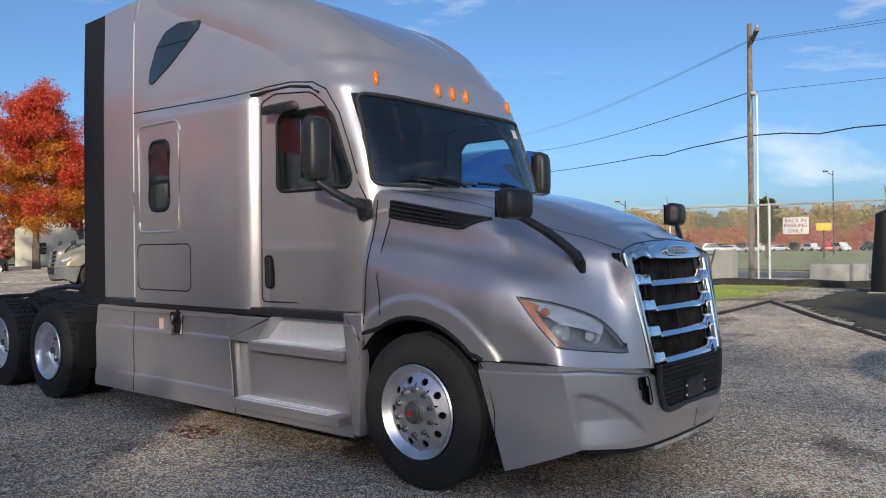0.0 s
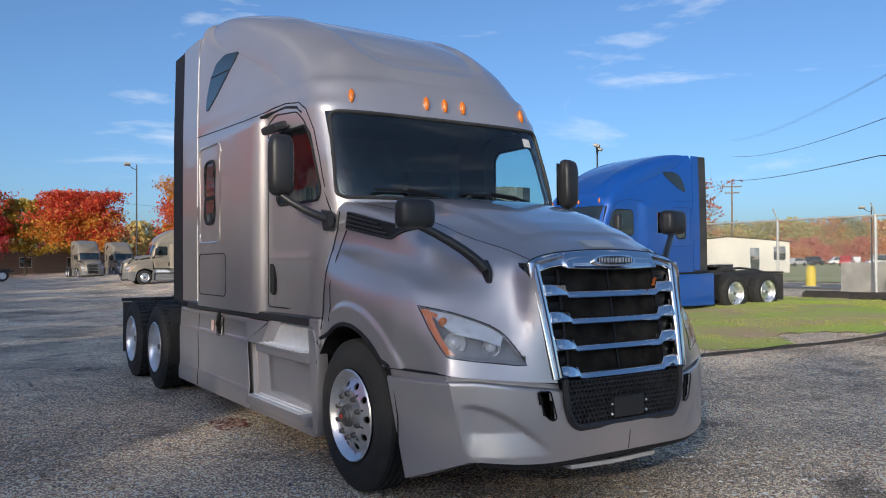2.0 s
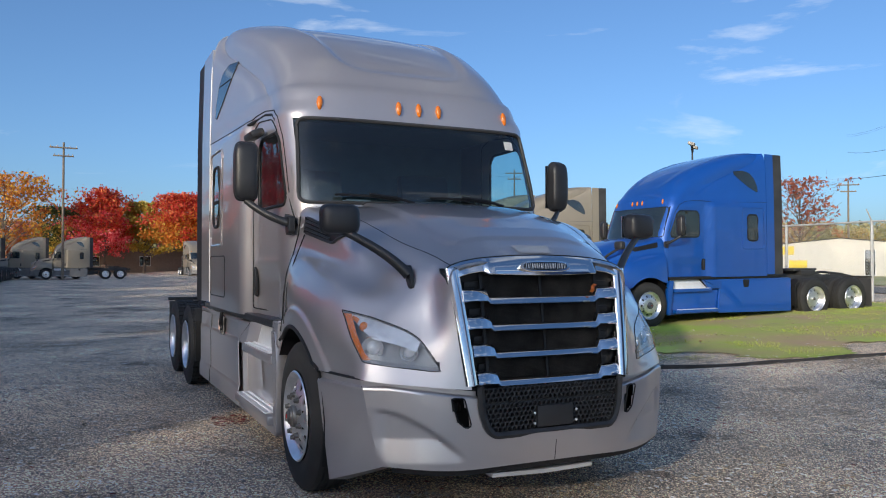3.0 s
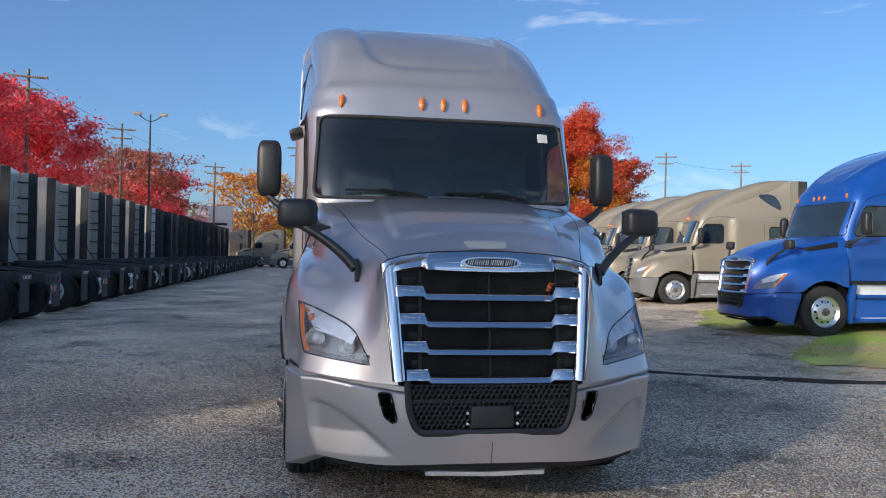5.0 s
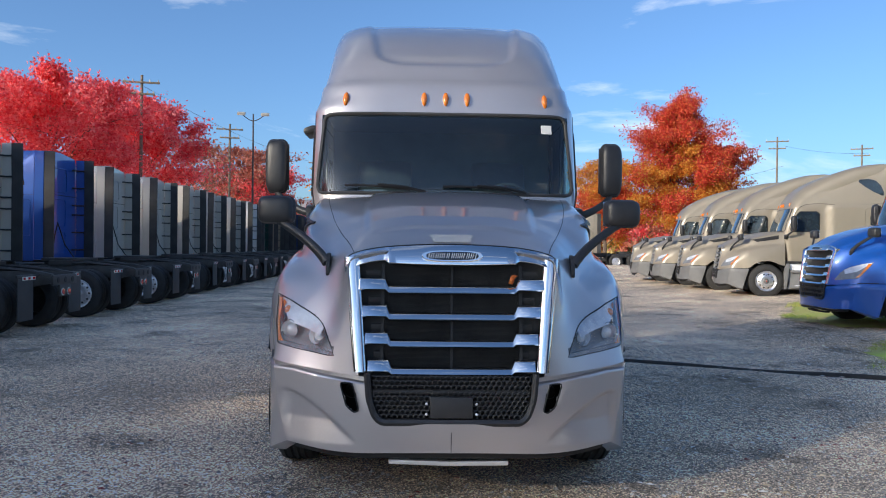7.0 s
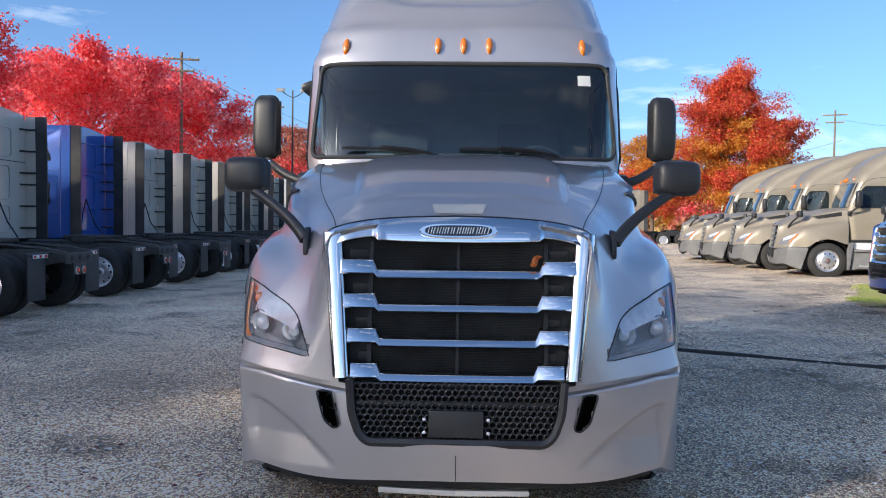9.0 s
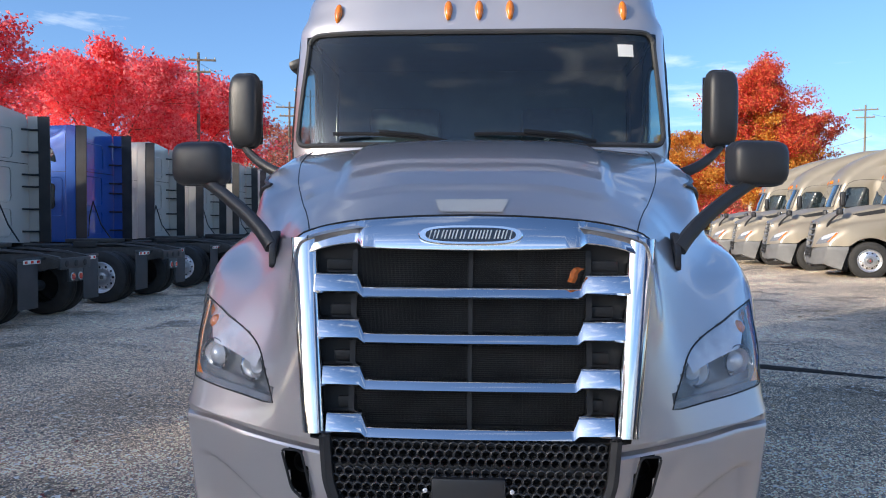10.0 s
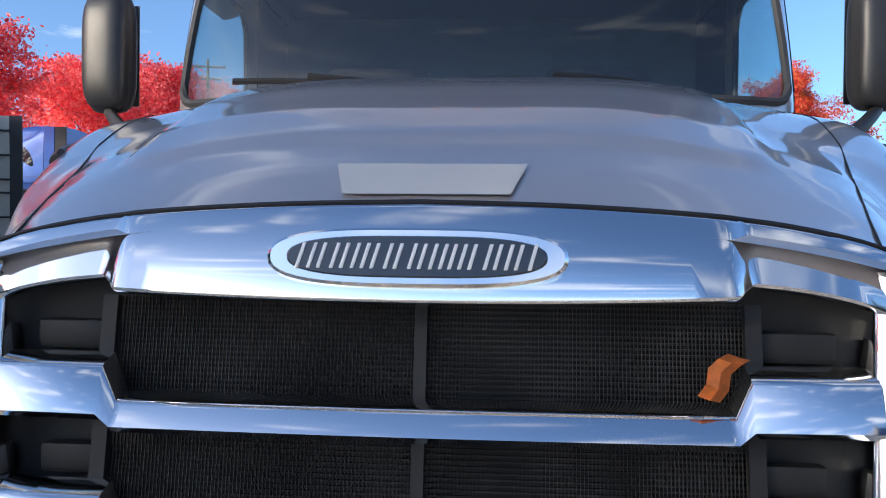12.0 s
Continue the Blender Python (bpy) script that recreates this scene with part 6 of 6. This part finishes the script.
for v in bm.verts:
    v.co *= 1 + 0.25 * noise.noise(v.co * 9)
    v.co.z = max(v.co.z, -0.07)
tagged(part("boulder", bm, SIGNWHITE, at=pose(17.2, 6.9, ground_z(17.2, 6.9) + 0.06)), "small pale rounded stone on bare earth", "stone")


# ---------------------------------------------------------------- beyond the yard
ROOFM = material("grey_shingle_roof", (0.22, 0.22, 0.22), 0.9, noise_scale=3, noise_amount=0.3, bump=0.3)
BROWNWALL = material("brown_board_wall", (0.22, 0.15, 0.11), 0.8, noise_scale=3, noise_amount=0.15)
WALLC = material("cream_board_wall", (0.72, 0.66, 0.52), 0.8, noise_scale=3, noise_amount=0.1)
YELLOW = material("yellow_panel", (0.75, 0.55, 0.04), 0.6, noise_scale=3, noise_amount=0.15)


def building(name, label, x, y, a, w, d, h, ridge, wall, roofm, doors):
    B = thing(name, label, "building", at=pose(x, y, ground_z(x, y), 0, 0, a))
    part("wall", prism([(-w / 2, 0), (w / 2, 0), (w / 2, h), (0, h + ridge), (-w / 2, h)], d, "y", at=-d / 2), wall, B)
    for s in (-1, 1):
        bm = grid([[(0, -d / 2 - 0.3, h + ridge + 0.05), (0, d / 2 + 0.3, h + ridge + 0.05)], [(s * (w / 2 + 0.35), -d / 2 - 0.3, h - 0.35 * ridge / (w / 2) + 0.05), (s * (w / 2 + 0.35), d / 2 + 0.3, h - 0.35 * ridge / (w / 2) + 0.05)]])
        bmesh.ops.solidify(bm, geom=list(bm.faces), thickness=0.10)
        part("roof", bm, roofm, B)
    for px, w2, z0, z1 in doors:
        o = part("window", boxed(px - w2 / 2, px + w2 / 2, -d / 2 - 0.04, -d / 2 + 0.02, z0, z1, bevel=0.01), FARGLASS, B)
        part("window_frame", tube([(px - w2 / 2, -d / 2 - 0.05, z0), (px + w2 / 2, -d / 2 - 0.05, z0), (px + w2 / 2, -d / 2 - 0.05, z1), (px - w2 / 2, -d / 2 - 0.05, z1)], 0.05, 4, closed=True), SIGNWHITE, o)
    return B


building("house", "small cream gabled house with a grey shingle roof", 29, 74, -25, 7, 9, 3.4, 1.9, WALLC, ROOFM, [(-1.5, 1.0, 1.0, 2.1), (1.6, 1.2, 0.9, 2.2)])
B = building("site_office", "long low white site building beyond the fence", 58, 42.8, -52, 10, 6, 2.7, 0.5, ROWSILVER, ROOFM, [(4.2, 1.0, 1.1, 2.3), (2.2, 0.8, 0.1, 2.2)])
for px, z in ((-4.2, 2.2), (-3.2, 1.0)):
    part("yellow_board", boxed(px - 0.7, px + 0.7, -3.08, -3.03, z - 0.35, z + 0.35, bevel=0.01), YELLOW, B)
building("warehouse", "low brown warehouse behind far trees", 8, 128, 0, 26, 14, 2.9, 0.9, BROWNWALL, ROOFM, [(-7, 1.5, 1, 2.4), (0, 1.5, 1, 2.4), (6, 1.5, 1, 2.4)])
BB = thing("billboard", "white roadside billboard on posts behind the truck row", "billboard", at=pose(-13.5, 96, 0, 0, 0, 8))
part("board", boxed(-2.2, 2.2, -0.1, 0.1, 4.0, 7.2, bevel=0.03), SIGNWHITE, BB)
part("writing_bar", boxed(-1.6, 1.6, -0.13, -0.11, 4.8, 5.1), WIRE, BB)
for s in (-1, 1):
    part("leg", tube([(s * 1.6, 0, 0), (s * 1.6, 0, 4.1)], 0.12, 8), FRAME, BB)
YS_ = thing("yellow_sign", "yellow sign board on a post beyond the fence", "sign", at=pose(67.9, 16.3, 0.4, 0, 0, -72))
part("board", boxed(-0.6, 0.6, -0.05, 0.05, 2.45, 3.1, bevel=0.03), YELLOW, YS_)
part("post", tube([(0, 0, 0), (0, 0, 2.5)], 0.06, 8), FRAME, YS_)
BO = thing("bollard", "yellow rounded bollard beyond the fence", "bollard", at=pose(27, 15.6, 0.4))
part("body", lathe([(0, 0.2), (0.7, 0.2), (0.85, 0.14), (0.9, 0.0001)], 14), YELLOW, BO, at=pose(0, 0, 0, 0, -90, 0))
part("foot", boxed(-0.25, 0.25, -0.25, 0.25, -0.02, 0.05, bevel=0.01), CONCRETE, BO)

ROADM = material("grey_road_asphalt", (0.12, 0.12, 0.12), 0.9, noise_scale=0.5, noise_amount=0.25, bump=0.3)
FIELD = material("pale_dry_field_grass", (0.52, 0.44, 0.22), 0.95, noise_scale=0.12, colour2=(0.32, 0.36, 0.11), bump=0.5, bump_scale=8)
bm = grid([[(x, y, 0.42) for x in (24.5, 31)] for y in (-120, -60, 0, 60, 160)])
tagged(part("road", bm, ROADM), "grey public road beyond the fence", "road", kind="structure")
bm = grid([[(x, y, 0.45) for x in (33, 40, 60, 120, 300)] for y in (-200, -60, 0, 60, 110, 300)])
tagged(part("field", bm, FIELD), "pale dry field and verge beyond the road", "field", kind="structure")


def car(x, y, a, mat, label, tall=1.45):
    C = thing("parked_car", label, "car", "cars parked far beyond the field", at=pose(x, y, 0.45, 0, 0, a))
    side = [(-2.3, .35), (-2.3, .75), (-1.5, .92), (-0.9, tall), (0.9, tall), (1.7, .95), (2.3, .9), (2.35, .35)]
    part("body", prism(side, 1.7, "y", 0.05, at=-0.85), mat, C)
    part("glasshouse", prism([(-1.35, .95), (-0.85, tall - .08), (.85, tall - .08), (1.5, .98)], 1.74, "y", 0.01, at=-0.87), FARGLASS, C)
    for px in (-1.45, 1.45):
        for py in (-.86, .86):
            part("wheel", tube([(px, py - .1, .33), (px, py + .1, .33)], .33, 12), RUBBER, C)


rng = np.random.default_rng(5)
for k in range(34):
    az = radians(57 + 27 * k / 33 + rng.uniform(-0.5, 0.5))
    d = rng.uniform(150, 200)
    car(-4.9 + d * math.sin(az), -1.8 + d * math.cos(az), rng.uniform(0, 360), (WHITE, WHITE, SILVER, BLACKPAINT, WHITE, RED)[k % 6], ("white", "white", "silver", "black", "white", "red")[k % 6] + " vehicle parked far beyond the field", rng.choice([1.45, 1.75, 1.95]))


# ---------------------------------------------------------------- trees
def leaf_material(name, stops):
    m = bpy.data.materials.new(name)
    m.use_nodes = True
    nt = m.node_tree
    b = nt.nodes["Principled BSDF"]
    g = nt.nodes.new("ShaderNodeNewGeometry")
    r = nt.nodes.new("ShaderNodeValToRGB")
    while len(r.color_ramp.elements) < len(stops):
        r.color_ramp.elements.new(0.5)
    for e, (p, c) in zip(r.color_ramp.elements, stops):
        e.position, e.color = p, (*c, 1)
    nt.links.new(g.outputs["Random Per Island"], r.inputs["Fac"])
    nt.links.new(r.outputs["Color"], b.inputs["Base Color"])
    b.inputs["Roughness"].default_value = 0.6
    t = nt.nodes.new("ShaderNodeBsdfTranslucent")
    nt.links.new(r.outputs["Color"], t.inputs["Color"])
    mx = nt.nodes.new("ShaderNodeMixShader")
    mx.inputs["Fac"].default_value = 0.42
    nt.links.new(b.outputs["BSDF"], mx.inputs[1])
    nt.links.new(t.outputs["BSDF"], mx.inputs[2])
    nt.links.new(mx.outputs["Shader"], nt.nodes["Material Output"].inputs["Surface"])
    return m


CRIMSON = leaf_material("crimson_maple_leaves", [(0.0, (0.80, 0.05, 0.07)), (0.5, (0.97, 0.14, 0.155)), (1.0, (1.0, 0.34, 0.32))])
RUST = leaf_material("orange_red_maple_leaves", [(0.0, (0.48, 0.035, 0.03)), (0.5, (0.74, 0.085, 0.05)), (0.85, (0.78, 0.18, 0.06)), (1.0, (0.66, 0.29, 0.07))])
ORANGE = leaf_material("orange_leaves", [(0.0, (0.50, 0.13, 0.02)), (0.6, (0.74, 0.29, 0.04)), (1.0, (0.70, 0.45, 0.08))])
GOLD = leaf_material("golden_leaves", [(0.0, (0.46, 0.30, 0.05)), (0.6, (0.72, 0.50, 0.09)), (1.0, (0.50, 0.48, 0.12))])
OLIVE = leaf_material("dull_green_leaves", [(0.0, (0.05, 0.07, 0.02)), (0.6, (0.10, 0.13, 0.03)), (1.0, (0.22, 0.19, 0.05))])
FADED = leaf_material("faded_brown_red_leaves", [(0.0, (0.36, 0.09, 0.06)), (0.6, (0.52, 0.16, 0.10)), (1.0, (0.55, 0.30, 0.22))])
# distant haze is put into these leaf colours: paler and less saturated
HAZEGOLD = leaf_material("hazed_golden_leaves", [(0.0, (0.50, 0.36, 0.13)), (0.6, (0.72, 0.53, 0.20)), (1.0, (0.62, 0.54, 0.26))])
HAZEGOLD2 = leaf_material("hazed_yellow_green_leaves", [(0.0, (0.42, 0.38, 0.15)), (0.6, (0.62, 0.54, 0.22)), (1.0, (0.58, 0.52, 0.28))])
HAZEOLIVE = leaf_material("hazed_dull_green_leaves", [(0.0, (0.24, 0.25, 0.13)), (0.6, (0.36, 0.36, 0.18)), (1.0, (0.46, 0.42, 0.22))])
HAZEORANGE = leaf_material("hazed_orange_leaves", [(0.0, (0.52, 0.22, 0.10)), (0.6, (0.74, 0.34, 0.15)), (1.0, (0.66, 0.44, 0.24))])
HAZERED = leaf_material("hazed_dull_red_leaves", [(0.0, (0.55, 0.16, 0.12)), (0.6, (0.72, 0.24, 0.17)), (1.0, (0.68, 0.36, 0.25))])
BARK = material("grey_brown_bark", (0.17, 0.13, 0.10), 0.95, noise_scale=9, noise_amount=0.4, bump=0.6, bump_scale=30)


def tree(label, x, y, h, w, mat, shape, leaves, size, seed, mat2=None, low=0.2):
    """A trunk that tapers, limbs that fork, and leaves in clumps round the twigs. shape: cone, round or bare."""
    rng = np.random.default_rng(seed)
    T = thing("tree", label, "tree", at=pose(x, y, ground_z(x, y) - 0.05, 0, 0, rng.uniform(0, 360)))
    bm = bmesh.new()
    r0 = 0.017 * h + 0.04
    top = h * 0.86
    path = [Vector((0.25 * noise.noise(Vector((k * 0.5, seed, 0))) * k / 8 * 1.5, 0.25 * noise.noise(Vector((k * 0.5, seed, 9))) * k / 8 * 1.5, top * k / 8)) for k in range(9)]
    tube(path, r0, 8, bm, radii=[r0 * (1 - 0.86 * k / 8) for k in range(9)])
    tips = []
    nl = 26 if shape != "bare" else 34
    for i in range(nl):
        t = low + (0.97 - low) * (i + rng.uniform(0, 0.8)) / nl
        k = min(7.999, t * 8)
        p0 = path[int(k)].lerp(path[int(k) + 1], k - int(k))
        a = i * 2.4 + rng.uniform(-0.5, 0.5)
        if shape == "cone":
            reach = w / 2 * min(1.0, (1.08 - t) / 0.62) * rng.uniform(0.72, 1.1)
            rise = reach * rng.uniform(0.45, 0.95)
        else:
            reach = w / 2 * math.sqrt(max(0.05, 1 - ((t - 0.42) / 0.66) ** 2)) * rng.uniform(0.7, 1.08)
            rise = reach * rng.uniform(0.35, 0.9) + (h - top) * t
        d = Vector((math.cos(a) * reach, math.sin(a) * reach, rise))
        mid = p0 + d * 0.5 + Vector((0, 0, 0.08 * reach))
        end = p0 + d
        end.z = end.z if end.z < 0.8 * h else 0.8 * h + (end.z - 0.8 * h) * 0.5
        rl = r0 * (1 - t * 0.8) * 0.42
        tube([p0, mid, end], rl, 5, bm, radii=[rl, rl * 0.6, rl * 0.15], cap=False)
        for q in range(5 if shape != "bare" else 9):
            s = rng.uniform(0.3, 1.0)
            b0 = p0.lerp(mid, s * 2) if s < 0.5 else mid.lerp(end, s * 2 - 1)
            e = b0 + Vector((rng.normal(), rng.normal(), abs(rng.normal()) * 0.7)) * 0.14 * (w if shape != "bare" else w * 1.1)
            e.z = e.z if e.z < 0.85 * h else 0.85 * h + (e.z - 0.85 * h) * 0.6
            tube([b0, e], rl * 0.35, 3, bm, radii=[rl * 0.35, 0.006], cap=False)
            tips += [(b0, e)]
        tips.append((mid, end))
    part("trunk", bm, BARK, T)
    for nm, mm, share, sd in (("crown", mat, 1.0 if mat2 is None else 0.65, 1), ("inner_crown", mat2, 0.35, 2)):
        if mm is None:
            continue
        n = int(leaves * share)
        idx = rng.integers(0, len(tips), n)
        s = rng.uniform(0.15, 1.05, n)
        A = np.array([tips[i][0] for i in idx])
        B = np.array([tips[i][1] for i in idx])
        c = A + (B - A) * s[:, None] + rng.normal(0, 0.035 * w if shape != "bare" else 0.03 * w, (n, 3))
        if sd == 2:
            c[:, 2] = c[:, 2] * 0.72
        c[:, 2] = np.where(c[:, 2] > 0.95 * h, 0.95 * h + (c[:, 2] - 0.95 * h) * 0.5, np.maximum(c[:, 2], 0.8))
        u = rng.normal(0, 1, (n, 3))
        u /= np.linalg.norm(u, axis=1)[:, None]
        v = np.cross(u, rng.normal(0, 1, (n, 3)))
        v /= np.linalg.norm(v, axis=1)[:, None]
        ls = size * rng.uniform(0.55, 1.3, n)[:, None]
        pts = np.stack([c - u * ls, c + v * ls * 0.55, c + u * ls, c - v * ls * 0.55], 1).reshape(-1, 3)
        me = bpy.data.meshes.new(nm)
        me.from_pydata(pts.tolist(), [], np.arange(4 * n).reshape(-1, 4).tolist())
        me.materials.append(mm)
        o = new(nm, me)
        o.parent = T
        o["kind"] = "stuff"
    return T


TREES = [
    ("broad crimson maple in full autumn leaf", -25.8, 33, 11.8, 8.5, CRIMSON, "round", 46000, 0.115, 1, None),
    ("broad crimson maple in full autumn leaf", -22.5, 43, 11.4, 10.5, CRIMSON, "round", 46000, 0.12, 2, None),
    ("broad crimson maple in full autumn leaf", -22, 55, 12.6, 10, CRIMSON, "round", 40000, 0.13, 3, None),
    ("thin pale half-bare tree behind the truck row", -21, 66, 11.5, 8, FADED, "bare", 1800, 0.17, 4, None),
    ("faded red maple behind the truck row", -19.5, 78, 11.8, 10, FADED, "round", 18000, 0.154, 5, CRIMSON),
    ("faded red maple behind the truck row", -19, 90, 11.0, 9, CRIMSON, "round", 14000, 0.168, 6, FADED),
    ("tall pointed maple turning from orange to red", 19.9, 57.5, 14.7, 8.2, RUST, "cone", 100000, 0.088, 7, ORANGE),
    ("spreading orange maple beyond the truck row", 14.8, 60, 8.6, 6.2, ORANGE, "round", 34000, 0.085, 8, RUST),
    ("spreading orange-red maple beyond the truck row", 24.4, 60, 10.4, 5.5, RUST, "round", 26000, 0.088, 9, None),
    ("orange-red maple behind far trucks", 18.5, 76, 7.8, 6.5, RUST, "round", 16000, 0.154, 10, ORANGE),
    ("half-bare orange tree at the far end", -9.5, 106, 12.4, 13, ORANGE, "bare", 3600, 0.24, 11, None),
    ("red and orange maple at the far end", 2.1, 111.5, 12.8, 9, RUST, "cone", 14000, 0.196, 12, CRIMSON),
    ("golden tree at the far end", 7.3, 114, 10.4, 7, GOLD, "round", 10000, 0.210, 13, None),
    ("dull green tree at the far end", 14.5, 122, 8.8, 7, GOLD, "round", 10000, 0.224, 14, None),
    ("broad orange-red maple at the far end", 13.2, 107, 10.4, 12, RUST, "round", 18000, 0.196, 15, ORANGE),
    ("dull red maple at the far end", 31, 106, 8.6, 11, FADED, "round", 14000, 0.196, 16, CRIMSON),
    ("dull green tree at the far end", -3.0, 118, 9.5, 9, OLIVE, "round", 8000, 0.210, 17, GOLD),
    ("red maple at the far end", 40, 104, 8.2, 9, RUST, "round", 10000, 0.210, 18, None),
    ("large bare tree beyond the site office", 88, 72, 13.0, 12, FADED, "bare", 900, 0.3, 19, None),
    ("dark green conifer beyond the road", 66.6, 20.7, 6.2, 2.4, OLIVE, "cone", 6000, 0.13, 20, None),
    # from here on out of view: added to filter the sun on truck and yard
    ("unseen crimson maple added to shade the yard", -21.0, -24.5, 10.8, 8.5, CRIMSON, "round", 2000, 0.16, 26, None),
    ("unseen crimson maple added to shade the yard", -21.0, -15.2, 11.0, 8.0, CRIMSON, "round", 2900, 0.16, 27, None),
    ("unseen low crimson maple added to shade the yard", -20.6, -10.7, 7.5, 5.5, CRIMSON, "round", 4200, 0.16, 32, None),
    ("unseen crimson maple added to shade the yard", -21.2, -5.2, 10.8, 8.6, CRIMSON, "round", 5200, 0.16, 28, None),
    ("unseen crimson maple added to shade the yard", -21.0, 4.6, 10.9, 8.8, CRIMSON, "round", 5200, 0.16, 29, None),
    ("unseen crimson maple added to shade the yard", -21.6, 13.8, 10.6, 8.8, CRIMSON, "round", 5200, 0.16, 30, None),
    ("unseen crimson maple added to shade the yard", -22.5, 23.4, 10.8, 8.8, CRIMSON, "round", 5200, 0.16, 31, None),
]
for t in TREES:
    tree(*t)


def woods(name, label, az0, az1, dist, hmin, hmax, n, mats, size, seed, depth=20, per=260):
    """A far belt of trees, many clumps with an uneven skyline."""
    rng = np.random.default_rng(seed)
    sets = {m: ([], []) for m in mats}
    for k in range(n):
        az = radians(az0 + (az1 - az0) * (k + rng.uniform(0, 1)) / n)
        d = dist + rng.uniform(0, depth)
        cx, cy = d * math.sin(az), d * math.cos(az)
        h = rng.uniform(hmin, hmax)
        w = h * rng.uniform(0.28, 0.45)
        m = mats[int(rng.integers(0, len(mats)))]
        V, F = sets[m]
        th, u = rng.uniform(0, 6.28, per), rng.uniform(0, 1, per) ** 0.6
        zz = rng.uniform(0.06, 1.0, per)
        rad = w * u * np.sqrt(np.clip(1 - (zz * 1.05 - 0.4) ** 2 / 0.5, 0.04, 1)) * (1 + 0.25 * rng.normal(0, 1, per))
        c = np.stack([cx + rad * np.cos(th), cy + rad * np.sin(th), 0.3 + zz * h], 1)
        for q in range(per):
            s = size * rng.uniform(0.6, 1.4)
            a = rng.normal(0, 1, 3)
            a /= np.linalg.norm(a)
            b = np.cross(a, rng.normal(0, 1, 3))
            b /= np.linalg.norm(b)
            i = len(V)
            V += [tuple(c[q] - a * s), tuple(c[q] + b * s * 0.7), tuple(c[q] + a * s), tuple(c[q] - b * s * 0.7)]
            F.append((i, i + 1, i + 2, i + 3))
    for m, (V, F) in sets.items():
        me = bpy.data.meshes.new(name)
        me.from_pydata(V, [], F)
        me.materials.append(m)
        tagged(new(name, me), label, "woods", kind="stuff")


# the belts get their haze from the paled leaf colours
woods("far_woods", "far belt of golden and green autumn trees", 36, 100, 300, 11.5, 16.5, 280, [HAZEGOLD, HAZEGOLD, HAZEGOLD2, HAZEOLIVE, HAZEORANGE], 0.52, 31, per=560)
woods("far_hedge", "far belt of low scarlet autumn trees", 54, 94, 225, 4.5, 7.5, 120, [HAZERED, HAZEORANGE], 0.36, 32, depth=12, per=560)
woods("far_woods", "far belt of autumn trees behind the yard", -22, 36, 150, 6, 9.5, 110, [HAZERED, HAZEOLIVE, HAZEORANGE, HAZEGOLD], 0.6, 33)
